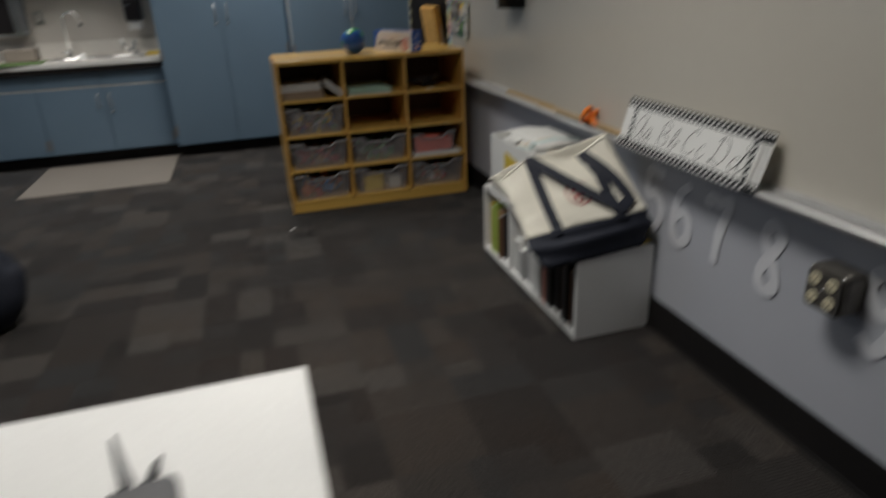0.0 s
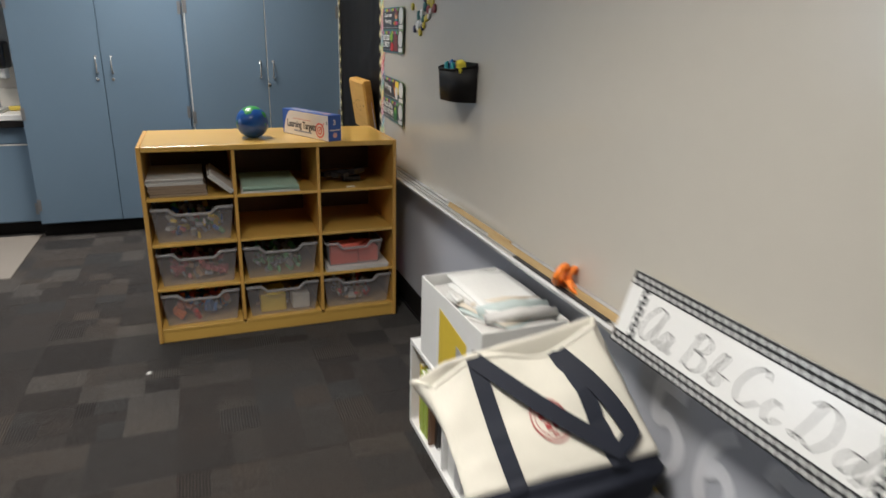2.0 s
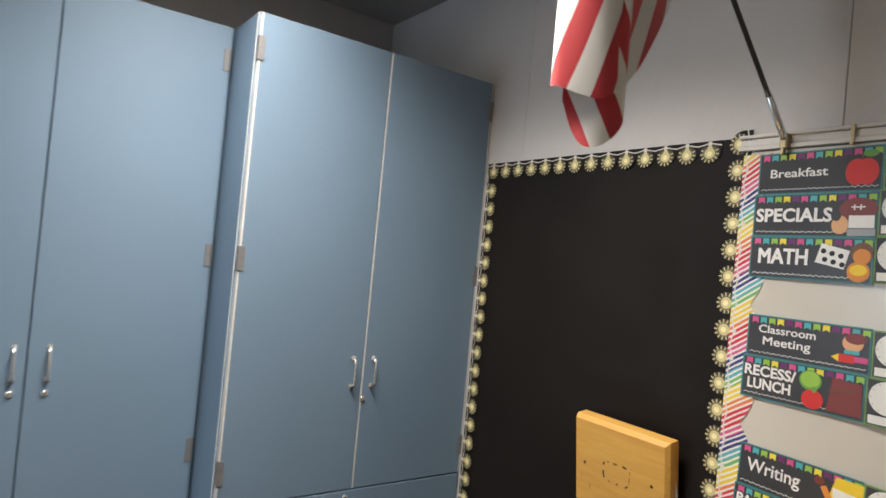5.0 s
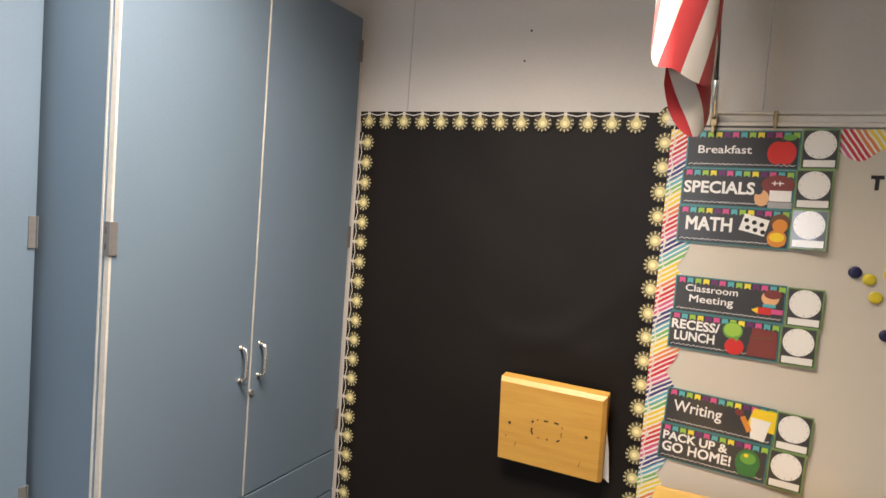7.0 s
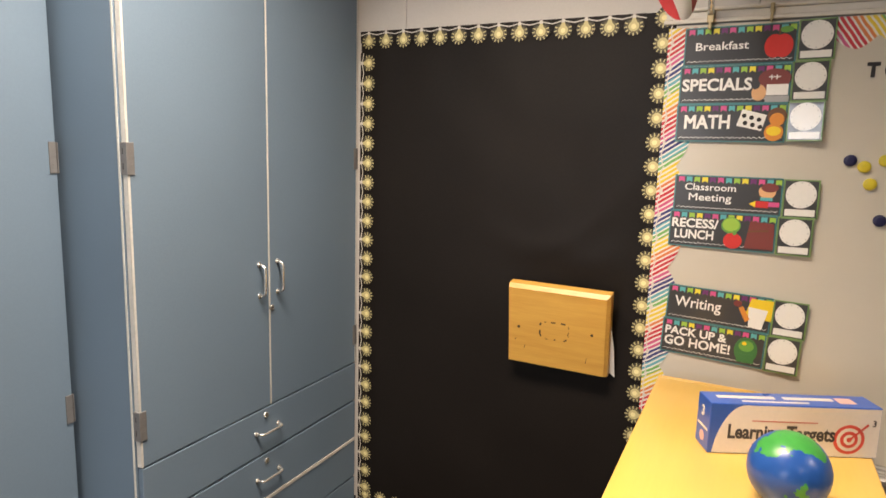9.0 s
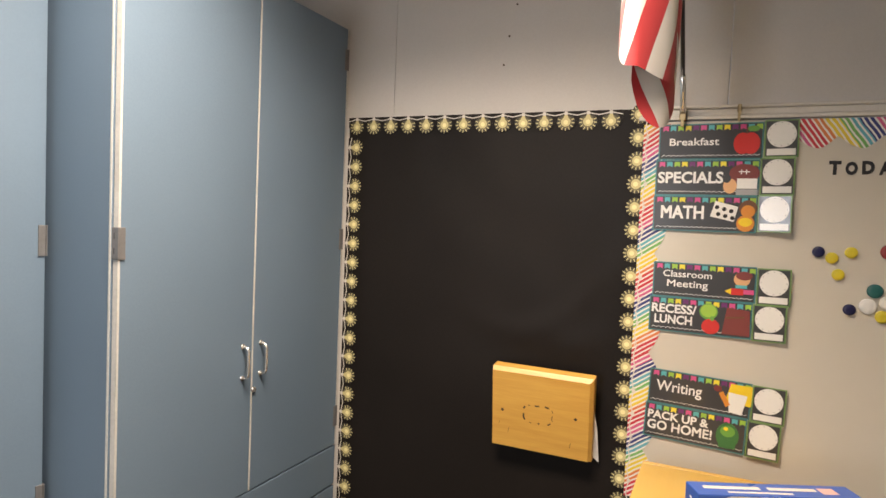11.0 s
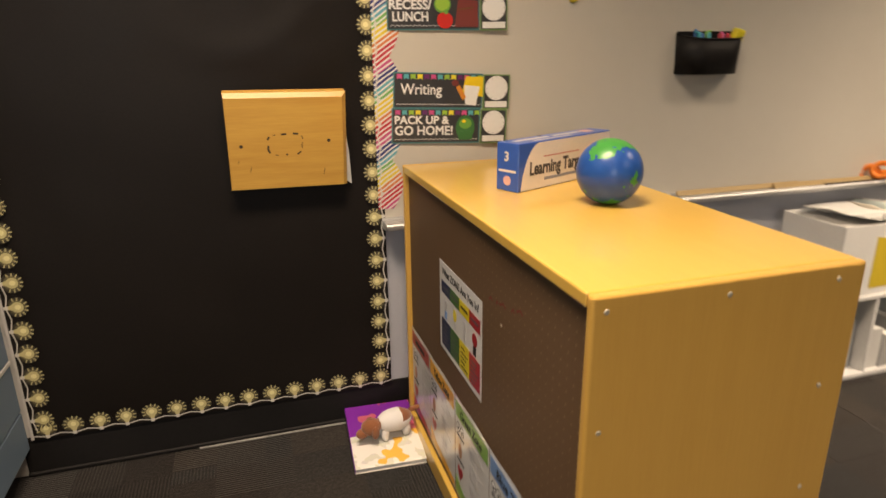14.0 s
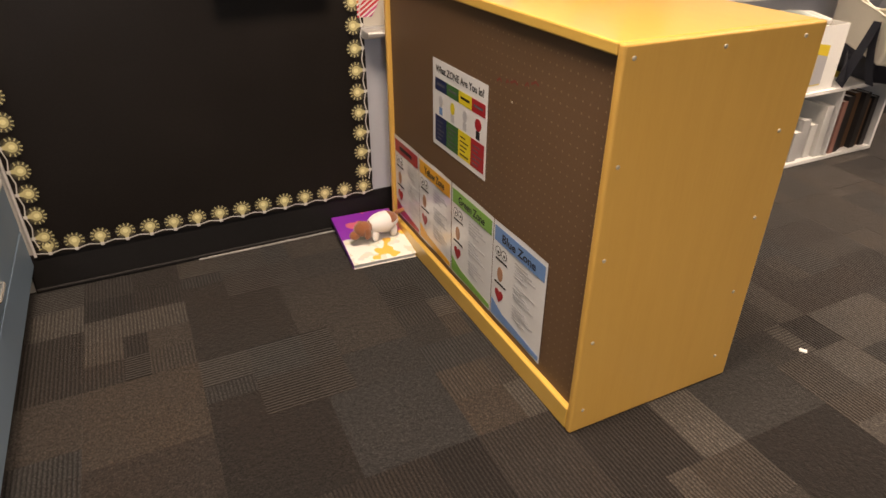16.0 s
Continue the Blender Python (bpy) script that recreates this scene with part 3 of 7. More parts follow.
for x in (0.405, 0.806):
    part("divider", boxed(x, x + 0.016, 0.008, D_ - 0.022, 0.075, sh - 0.027, bevel=0.002), M_BIRCHV, shelf)
BAYS = ((0.0205, 0.4045), (0.4215, 0.8055), (0.8225, W_ - 0.0205))
LEVELS = (0.075, 0.287, 0.511, 0.735)
for zz in LEVELS:
    for x0, x1 in BAYS:
        part("shelf_board", boxed(x0, x1, 0.006, D_ - 0.022, zz - 0.015, zz, bevel=0.0015), M_BIRCH, shelf)
part("plinth", boxed(0.0205, W_ - 0.0205, 0.010, 0.028, 0, 0.0595, bevel=0.002), M_BIRCH, shelf)
part("back_rail", boxed(0.0205, W_ - 0.0205, D_ - 0.020, D_ - 0.001, 0, 0.068, bevel=0.003), M_BIRCH, shelf, "honey birch rail at the foot of the back")
pg = bmesh.new()
box(pg, 0.0205, W_ - 0.0205, D_ - 0.0215, D_ - 0.0165, 0.069, sh - 0.0265)
pegs = part("back_panel", pg, M_PEG, shelf, "brown pegboard back panel")
hb = bmesh.new()
ny, nx = 33, 44
for i in range(nx):
    for j in range(ny):
        px, pz = 0.045 + i * 0.0254, 0.10 + j * 0.0254
        if px < W_ - 0.03 and pz < sh - 0.04 and px < 0.62:
            q = ring_pts(px, pz, 0.0026, n=6)
            hb.faces.new([hb.verts.new((a, D_ - 0.0162, b)) for a, b in q])
M_SCRAWL = mat("faded_red_marker", (0.20, 0.045, 0.035), 0.7)
for x0, z0, w0 in ((0.285, 0.826, 0.030), (0.325, 0.815, 0.016), (0.372, 0.806, 0.034), (0.414, 0.800, 0.012), (0.448, 0.795, 0.022)):
    mk = bmesh.new()
    ribbon(mk, [(x0, z0), (x0 + w0 * 0.4, z0 + 0.006), (x0 + w0, z0 - 0.003)], 0.006, 0.0)
    for v in mk.verts:
        v.co = Vector((v.co.x, D_ - 0.0160, v.co.y))
    part("red_scrawl", mk, M_SCRAWL, pegs, "faded red marker scrawl")
part("white_fleck", boxed(0.391, 0.397, D_ - 0.0165, D_ - 0.0155, 0.755, 0.760), M_SCREW, pegs, "tiny white fleck")
part("perforation", hb, M_HOLE, pegs, "rows of small peg holes")["kind"] = "stuff"

# translucent storage bins
M_BIN = mat("cloudy_clear_plastic", (0.46, 0.44, 0.45), 0.30, var=0.06, scale=10, fine=80, bump=0.1, alpha=0.32)
M_BINRIM = mat("cloudy_plastic_rim", (0.42, 0.41, 0.42), 0.35, var=0.08, alpha=0.48)


def bin_meshes(w, h, d):
    """A tapered open tray with a rolled rim whose front dips in the middle."""
    t = 0.020
    front = bmesh.new()
    n = 16
    def dip(u):
        a = abs(u - 0.5)
        return 0.0 if a > 0.30 else -0.028 if a < 0.22 else -0.028 * (0.30 - a) / 0.08
    us = sorted({i / n for i in range(n + 1)} | {0.2, 0.28, 0.72, 0.8})
    lo = [front.verts.new((-w / 2 + t + (w - 2 * t) * u, 0.012, 0)) for u in us]
    hi = [front.verts.new((-w / 2 + w * u, 0, h + dip(u))) for u in us]
    for i in range(len(us) - 1):
        front.faces.new((lo[i], lo[i + 1], hi[i + 1], hi[i]))
    bl = [front.verts.new((x, d, z)) for x, z in ((-w / 2 + t, 0), (w / 2 - t, 0), (w / 2, h), (-w / 2, h))]
    front.faces.new(bl)
    front.faces.new((lo[0], hi[0], bl[3], bl[0]))
    front.faces.new((lo[-1], hi[-1], bl[2], bl[1]))
    front.faces.new((lo[0], lo[-1], bl[1], bl[0]))
    rim = bmesh.new()
    tube(rim, [(-w / 2 + w * u, -0.004, h + dip(u)) for u in us], 0.0085, 8)
    for s in (-1, 1):
        tube(rim, [(s * w / 2, 0, h), (s * w / 2, d, h)], 0.005, 8)
    return mesh_of("tray", front, M_BIN), mesh_of("rim", rim, M_BINRIM)


BIN = bin_meshes(0.366, 0.162, 0.42)
BIN_LO = bin_meshes(0.30, 0.125, 0.36)
TOYCOLS = [mat("toy_" + n, c, 0.45, var=0.15) for n, c in (("red", (0.62, 0.06, 0.04)), ("orange", (0.72, 0.20, 0.05)), ("yellow", (0.75, 0.55, 0.06)), ("green", (0.17, 0.40, 0.19)), ("blue", (0.08, 0.20, 0.48)), ("white", (0.65, 0.64, 0.60)), ("tan", (0.45, 0.30, 0.17)), ("maroon", (0.46, 0.12, 0.13)), ("grey", (0.32, 0.33, 0.35)))]
rng = random.Random(5)


def toy_bin(x, z, meshes, label, cols, count, size, fill, d):
    b = thing("storage_bin", pose(sx0 + x, sy0 + 0.03, z + 0.0005), label, "bin", "bins on the cubby shelf")
    part("tray", meshes[0], None, b)
    part("rim", meshes[1], None, b)
    bm = bmesh.new()
    for slot, ci in enumerate(sorted(set(cols))):
        for _ in range(max(2, count * cols.count(ci) // len(cols))):
            s = size * rng.uniform(0.6, 1.3)
            px, py, pz = rng.uniform(-0.122, 0.122), rng.uniform(0.040, d - 0.06), rng.uniform(s * 0.6 + 0.003, fill)
            m = pose(px, py, pz, rng.uniform(0, 90), rng.uniform(0, 90), rng.uniform(0, 90))
            k = len(bm.verts)
            box(bm, -s, s, -s * rng.uniform(0.4, 0.9), s * 0.6, -s * 0.4, s * 0.4, mi=slot)
            bm.verts.ensure_lookup_table()
            for v in bm.verts[k:]:
                v.co = m @ v.co
                v.co.z = max(v.co.z, 0.003)
    part("toy_filling", bm, [TOYCOLS[ci] for ci in sorted(set(cols))], b)["kind"] = "stuff"
    return b


BC = [(a + b) / 2 for a, b in BAYS]
toy_bin(BC[0], LEVELS[2], BIN, "cloudy clear plastic bin of dark mixed building pieces", [4, 8, 3, 7, 5, 2, 8], 90, 0.018, 0.11, 0.42)
toy_bin(BC[0], LEVELS[1], BIN, "cloudy clear plastic bin of dull red pieces", [7, 7, 6, 8], 80, 0.02, 0.09, 0.42)
toy_bin(BC[1], LEVELS[1], BIN, "cloudy clear plastic bin of dull green pieces", [3, 8, 3, 8], 70, 0.02, 0.09, 0.42)
toy_bin(BC[0], LEVELS[0], BIN, "cloudy clear plastic bin of red and blue blocks", [0, 1, 4, 8, 1], 60, 0.024, 0.10, 0.42)
yb = toy_bin(BC[1], LEVELS[0], BIN, "cloudy clear plastic bin holding a yellow block", [5, 6], 12, 0.02, 0.04, 0.42)
part("yellow_block", boxed(-0.115, 0.015, 0.03, 0.18, 0.003, 0.105, bevel=0.006), TOYCOLS[2], yb, "yellow block behind the clear front")
part("white_block", boxed(0.05, 0.14, 0.035, 0.16, 0.003, 0.085, bevel=0.006), TOYCOLS[5], yb)
toy_bin(BC[2], LEVELS[0], BIN, "cloudy clear plastic bin of brown and pale bits", [6, 8, 5, 0], 60, 0.016, 0.07, 0.42)


def stack(name, label, x, y, z, w, d, n, t, col, rot=0.0, spread=0.006, tilt=0.0):
    s = thing(name, pose(sx0 + x, sy0 + y, z + 0.0005, 0, tilt, rot), label, "paper")
    for i in range(n):
        bm = boxed(-w / 2, w / 2, 0, d, i * t, i * t + t * 0.9, bevel=t * 0.15)
        part("sheaf", bm, col, s, m=pose(rng.uniform(-spread, spread), rng.uniform(-spread, spread), 0, 0, 0, rng.uniform(-1.2, 1.2)))
    return s


M_TANP = mat("tan_folder", (0.27, 0.20, 0.14), 0.65, var=0.08)
M_GREENP = mat("pale_green_paper", (0.40, 0.56, 0.46), 0.6, var=0.05)
M_GREYP = mat("grey_white_paper", (0.60, 0.59, 0.57), 0.6, var=0.06, rnd=0.12)
stack("folder_stack", "stack of tan folders lying in the bay", BC[0] - 0.058, 0.03, LEVELS[3], 0.255, 0.36, 4, 0.013, M_TANP)
stack("paper_stack", "stack of white papers on tan folders", BC[0] - 0.064, 0.035, LEVELS[3] + 0.0525, 0.25, 0.36, 4, 0.008, M_GREYP)
stack("booklet", "white booklets leaning against the paper stack", BC[0] + 0.128, 0.008, LEVELS[3] + 0.048, 0.135, 0.28, 2, 0.013, M_GREYP, 0, 0.002, 41)
stack("paper_stack", "stack of pale green and white paper", BC[1] - 0.03, 0.015, LEVELS[3], 0.28, 0.37, 1, 0.007, M_GREYP)
stack("paper_stack", "pale green paper lying on white sheets", BC[1] - 0.035, 0.02, LEVELS[3] + 0.0075, 0.27, 0.36, 4, 0.006, M_GREENP)
stack("paper_stack", "white paper stack under a small red bin", BC[2], 0.008, LEVELS[1], 0.33, 0.36, 3, 0.007, M_GREYP)
rb = toy_bin(BC[2] - 0.015, LEVELS[1] + 0.022, BIN_LO, "small cloudy bin of red cards on a paper stack", [0, 0], 6, 0.02, 0.05, 0.34)
for i in range(5):
    part("red_card", boxed(-0.125 + i * 0.004, 0.02 + i * 0.02, 0.02 + i * 0.03, 0.03 + i * 0.03, 0.003, 0.11 - i * 0.004, bevel=0.002), mat("red_card", (0.80, 0.17, 0.12), 0.5) if i == 0 else bpy.data.materials["red_card"], rb)
    part("red_card", boxed(0.03, 0.135, 0.03 + i * 0.03, 0.04 + i * 0.03, 0.003, 0.085, bevel=0.002), bpy.data.materials["red_card"], rb)
clt = bmesh.new()
for i in range(9):
    a, r = i * 0.7, 0.03 + 0.05 * rng.random()
    k = len(clt.verts)
    box(clt, -0.045, 0.045, -0.018, 0.018, 0, 0.022)
    clt.verts.ensure_lookup_table()
    for v in clt.verts[k:]:
        v.co = pose(r * math.cos(a), 0.12 + r * math.sin(a), 0.004 + 0.006 * i, 0, 0, i * 50) @ v.co
solid("marker_tray_bits", clt, M_BLACKP, "small heap of black oddments in the bay", "clutter", pose(sx0 + BC[2] - 0.03, sy0 + 0.06, LEVELS[3]), kind="stuff")
solid("paper_scrap", boxed(-0.022, 0.022, -0.008, 0.008, 0, 0.006, bevel=0.002), M_PAPER, "small white scrap in the bay", "scrap", pose(sx0 + BC[2] - 0.03, sy0 + 0.03, LEVELS[3] + 0.0005))

# ---- things on the east wall ----
def flat(name, col, rough=0.5, **k):
    return mat(name, col, rough, var=0.05, bump=0.03, **k)


M_INK = flat("black_ink", (0.012, 0.012, 0.013), 0.5)
M_LETTER = flat("white_print", (0.80, 0.80, 0.78), 0.4)
M_BULB = flat("printed_bulb_yellow", (0.56, 0.50, 0.25), 0.5)
M_CORE = flat("printed_bulb_core", (0.78, 0.72, 0.40), 0.5)
M_HALO = flat("printed_halo", (0.040, 0.035, 0.022), 0.5)
M_GLEAM = flat("printed_inner_halo", (0.13, 0.112, 0.058), 0.5)
M_STRING = flat("printed_white_cord", (0.62, 0.60, 0.56), 0.5)


def lettering(name, body, height, parent, x, y, z, material=None, width=0.0, bold=0.0, shear=0.0, spin=0.0, label=""):
    """Raised flat letters from the built-in font, its left foot at x, y."""
    cu_ = bpy.data.curves.new("letters", "FONT")
    # an outline with an M cannot be swollen cleanly: it is thickened by shifted copies instead
    cu_.body, cu_.size, cu_.offset, cu_.shear, cu_.resolution_u = body, 1.0, 0.0 if "M" in body else bold, shear, 3
    cu_.extrude = 0.004
    tmp = bpy.data.objects.new("letters", cu_)
    scene.collection.objects.link(tmp)
    bpy.context.view_layer.update()
    me = bpy.data.meshes.new_from_object(tmp.evaluated_get(bpy.context.evaluated_depsgraph_get()))
    bpy.data.objects.remove(tmp)
    co = [v.co for v in me.vertices]
    x0, x1 = min(c.x for c in co), max(c.x for c in co)
    y0 = 0.0 if "g" in body or "," in body else min(c.y for c in co)
    h = max(c.y for c in co) - y0
    ky = height / h
    kx = width / (x1 - x0) if width else ky
    me.transform(Matrix.Diagonal((kx, ky, 0.12, 1)) @ Matrix.Translation((-x0, -y0, 0)))
    if "M" in body and bold:
        one, both, w = me.copy(), bmesh.new(), bold * ky * 0.9
        for k, (dx, dy) in enumerate(((-w, -w), (w, -w), (-w, w), (w, w), (0, 0))):
            c_ = one.copy()
            c_.transform(Matrix.Translation((dx, dy, 0.00004 * k)))
            both.from_mesh(c_)
        both.to_mesh(me)
        both.free()
    me.materials.clear()
    me.materials.append(material or M_LETTER)
    ob = new(name, me)
    ob.parent = parent
    ob.matrix_local = pose(x, y, z, 0, 0, spin)
    return tagged(ob, label)


# whiteboard with its rail and tray
WB0, WBL = 5.94, 6.9
wb = thing("whiteboard", on_east(WB0, 0, 0), "long off-white enamel whiteboard with aluminium trim", "whiteboard")
for a, b in ((0.0, WBL),):
    part("board_panel", boxed(a + 0.004, b - 0.001, 0.7785, 2.088, 0.0, 0.012, bevel=0.001), M_BOARD, wb)
part("end_trim", boxed(-0.004, 0.003, 0.78, 2.09, 0, 0.0125, bevel=0.002), M_ALU, wb, "aluminium end trim")
tr = bmesh.new()
prof = [(0, 0.745), (0.030, 0.742), (0.078, 0.748), (0.088, 0.756), (0.090, 0.766), (0.084, 0.772), (0.071, 0.771), (0.069, 0.761), (0.064, 0.761), (0.062, 0.7705), (0.051, 0.7705), (0.049, 0.761), (0.044, 0.761), (0.042, 0.7705), (0.031, 0.772), (0.029, 0.763), (0.024, 0.763), (0.022, 0.775), (0.0125, 0.778), (0, 0.778)]
rows_ = [[tr.verts.new((x, b, a)) for a, b in prof] for x in (-0.002, WBL)]
for i in range(len(prof)):
    tr.faces.new((rows_[0][i], rows_[0][(i + 1) % len(prof)], rows_[1][(i + 1) % len(prof)], rows_[1][i]))
tr.faces.new(rows_[0]), tr.faces.new(rows_[1][::-1])
part("marker_tray", tr, M_ALU, wb, "ribbed aluminium marker tray")
M_RAIL = flat("cream_map_rail", (0.60, 0.58, 0.54), 0.45)
for z0, z1, o1, bv in ((2.092, 2.105, 0.020, 0.002), (2.1055, 2.1265, 0.014, 0.002), (2.127, 2.138, 0.021, 0.003)):
    part("map_rail", boxed(-0.03, WBL, z0, z1, 0, o1, bevel=bv), M_RAIL, wb, "pale ribbed map rail along the top")

# rainbow-striped paper edging
m_, nt_, bs_, N_, L_ = nodes_of("rainbow_stripes")
v_ = scaled(nt_, 1, 1, 1)
sp_ = N_("ShaderNodeSeparateXYZ")
L_(v_, sp_.inputs[0])
wob_ = maths(nt_, "MULTIPLY", noise_of(nt_, v_, 18.0), 0.008)
s_ = maths(nt_, "ADD", maths(nt_, "ADD", maths(nt_, "MULTIPLY", sp_.outputs[1], 0.68), sp_.outputs[0]), wob_)
rp_ = N_("ShaderNodeValToRGB")
rp_.color_ramp.interpolation = "CONSTANT"
stops_ = [(0.0, (0.55, 0.03, 0.05)), (0.20, (0.66, 0.20, 0.07)), (0.31, (0.74, 0.56, 0.05)), (0.50, (0.16, 0.42, 0.12)), (0.60, (0.10, 0.38, 0.46)), (0.71, (0.03, 0.04, 0.18)), (0.88, (0.58, 0.10, 0.24))]
while len(rp_.color_ramp.elements) < len(stops_):
    rp_.color_ramp.elements.new(0.5)
for e_, (p_, c_) in zip(rp_.color_ramp.elements, stops_):
    e_.position, e_.color = p_, (*c_, 1)
L_(maths(nt_, "FRACT", maths(nt_, "DIVIDE", s_, 0.235)), rp_.inputs[0])
gap_ = maths(nt_, "GREATER_THAN", maths(nt_, "FRACT", maths(nt_, "DIVIDE", s_, 0.0162)), 0.62)
L_(mixed(nt_, rp_.outputs[0], (0.74, 0.73, 0.70), gap_), bs_.inputs["Base Color"])
bs_.inputs["Roughness"].default_value = 0.55
M_RAINBOW = m_


def wavy_strip(length, base, amp, pitch):
    """Paper edging along local x; its lower edge runs in pointed waves."""
    bm = bmesh.new()
    n = int(length / 0.008)
    top, bot = [], []
    for i in range(n + 1):
        x = length * i / n
        u = (x / pitch) % 1.0
        tooth = (u / 0.6 if u < 0.6 else (1 - u) / 0.4)
        w = base + amp * (0.35 * tooth + 0.65 * math.sin(math.pi * u) ** 0.8)
        lift = 0.0004 * math.sin(x * 9.0) ** 2
        top.append(bm.verts.new((x, 0, 0.0005)))
        bot.append(bm.verts.new((x, -w, 0.0008 + lift)))
    for i in range(n):
        bm.faces.new((top[i], bot[i], bot[i + 1], top[i + 1])).smooth = True
    return bm


solid("paper_edging", wavy_strip(2.00, 0.050, 0.042, 0.115), M_RAINBOW, "rainbow-striped scalloped paper edging along the board top", "border", on_east(5.505, 2.088, 0.0125), group="rainbow edging")
solid("paper_edging", wavy_strip(1.27, 0.052, 0.040, 0.168), M_RAINBOW, "rainbow-striped scalloped paper edging down the board end", "border", on_east(5.953, 0.81, 0.0135) @ pose(0, 0, 0, 0, 0, 90), group="rainbow edging")

# black bulletin board with a string-of-bulbs border
BB_Y, BB_Z, BB_W, BB_H = 7.120, 0.134, 1.188, 2.000
bl = thing("bulletin_board", on_east(BB_Y, BB_Z), "bulletin board covered in plain black paper", "bulletin board")
bm = bmesh.new()
nx, ny = 30, 50
grid = [[bm.verts.new((BB_W * i / nx, BB_H * j / ny, 0.007 + 0.0035 * noise.noise(Vector((i * 0.23, j * 0.17, 3))) + 0.010 * math.exp(-(((i / nx - 0.79) / 0.10) ** 2 + ((j / ny - 0.585) / 0.035) ** 2)) + 0.009 * math.exp(-((j / ny - 0.60 - 0.5 * (i / nx - 0.62) ** 2 * 3) / 0.014) ** 2) * math.exp(-((i / nx - 0.72) / 0.22) ** 2) + 0.006 * math.exp(-((i / nx - 0.80 - 0.22 * (j / ny - 0.7)) / 0.03) ** 2) * math.exp(-((j / ny - 0.76) / 0.12) ** 2))) for j in range(ny + 1)] for i in range(nx + 1)]
for i in range(nx):
    for j in range(ny):
        bm.faces.new((grid[i][j], grid[i + 1][j], grid[i + 1][j + 1], grid[i][j + 1])).smooth = True
part("paper_cover", bm, M_PAPER_BLACK, bl, "black backing paper with slight creases")
part("edge_strip", boxed(-0.010, -0.001, 0, BB_H, 0, 0.012, bevel=0.001), M_WALL_UP, bl, "pale strip along the cabinet side")
P_ = 0.0765
gb = bmesh.new()
poly(gb, [(-P_ / 2, 0), (-P_ / 2, -0.030)] + ring_pts(0, -0.030, P_ / 2, 0.034, 13, math.pi, 2 * math.pi)[1:-1] + [(P_ / 2, -0.030), (P_ / 2, 0)], 0.0, 0.0012, 0)
poly(gb, ring_pts(0, -0.037, 0.0315, 0.0290, 20), 0.0014, 0.0014, 1)
poly(gb, ring_pts(0, -0.038, 0.0235, 0.0225, 20), 0.0017, 0.0017, 5)
poly(gb, ring_pts(0, -0.038, 0.0170, 0.0165, 20), 0.0020, 0.0020, 2)
poly(gb, [(-0.0042, -0.011), (0.0042, -0.011), (0.0100, -0.027), (-0.0100, -0.027)], 0.0019, 0.0019, 2)
poly(gb, ring_pts(0, -0.039, 0.0080, 0.0085, 14), 0.0024, 0.0024, 3)
for a in (-202, -174, -146, -118, -90, -62, -34, -6, 22):
    c, s = math.cos(radians(a)), math.sin(radians(a))
    ribbon(gb, [(0.0205 * c, -0.038 + 0.0205 * s), (0.0300 * c, -0.038 + 0.0300 * s)], 0.0036, 0.0022, 2)
poly(gb, [(-0.005, -0.001), (0.005, -0.001), (0.006, -0.013), (-0.006, -0.013)], 0.0023, 0.0023, 4)
ribbon(gb, [(P_ * (i / 16 - 0.5), -0.005 - 0.010 * (2 * abs(abs(i / 16 - 0.5) - 0.0)) ** 0.7) for i in range(17)], 0.0036, 0.0026, 4)
ME_BULB = mesh_of("border_bulb", gb, [M_PAPER_BLACK, M_HALO, M_BULB, M_CORE, M_STRING, M_GLEAM])
Z_ = 0.0115
PITCH = 0.0783
kt = 14


def bulb_at(x, y, dz, spin, pitch=PITCH):
    part("border_bulb", ME_BULB, None, bl, m=pose(x, y, Z_ + dz, 0, 0, spin) @ Matrix.Diagonal((pitch / P_, 1, 1, 1)))


for i in range(kt):
    bulb_at(0.038 + PITCH * i, BB_H, 0, 0)
for i in range(kt + 1):
    bulb_at(BB_W * (i + 0.5) / (kt + 1), 0, -0.0004, 180, BB_W / (kt + 1))
for i in range(24):
    bulb_at(0, 1.879 - 0.0786 * i, 0.0003, 90, 0.0786)
    bulb_at(BB_W, 1.982 - PITCH * i, 0.0003, -90)
bulb_at(BB_W, 1.982 - PITCH * 24, 0.0003, -90)

# wooden box fixed over the paper
wbx = thing("wooden_box", on_east(6.424, 0.927, 0.010) @ pose(0, 0, 0, 8.0, 0, -0.6), "honey-coloured wooden box fixed on the black board", "box")
bm = bmesh.new()
bw, bh, bd = 0.362, 0.300, 0.052
pts0 = [bm.verts.new(p) for p in ((0, 0, 0), (bw, 0, 0), (bw, bh, 0), (0, bh, 0))]
pts1 = [bm.verts.new(p) for p in ((0.002, 0.002, bd), (bw - 0.012, 0.002, bd), (bw - 0.012, bh - 0.014, bd), (0.002, bh - 0.014, bd))]
ptsm = [bm.verts.new(p) for p in ((0, 0, bd - 0.004), (bw, 0, bd - 0.012), (bw, bh, bd - 0.012), (0, bh, bd - 0.012))]
bm.faces.new(pts1), bm.faces.new(pts0[::-1])
for i in range(4):
    j = (i + 1) % 4
    bm.faces.new((pts0[i], pts0[j], ptsm[j], ptsm[i]))
    bm.faces.new((ptsm[i], ptsm[j], pts1[j], pts1[i]))
part("box_body", bm, M_BEECH, wbx)
M_STAIN = flat("dark_glue_mark", (0.055, 0.035, 0.018), 0.7)
st = bmesh.new()
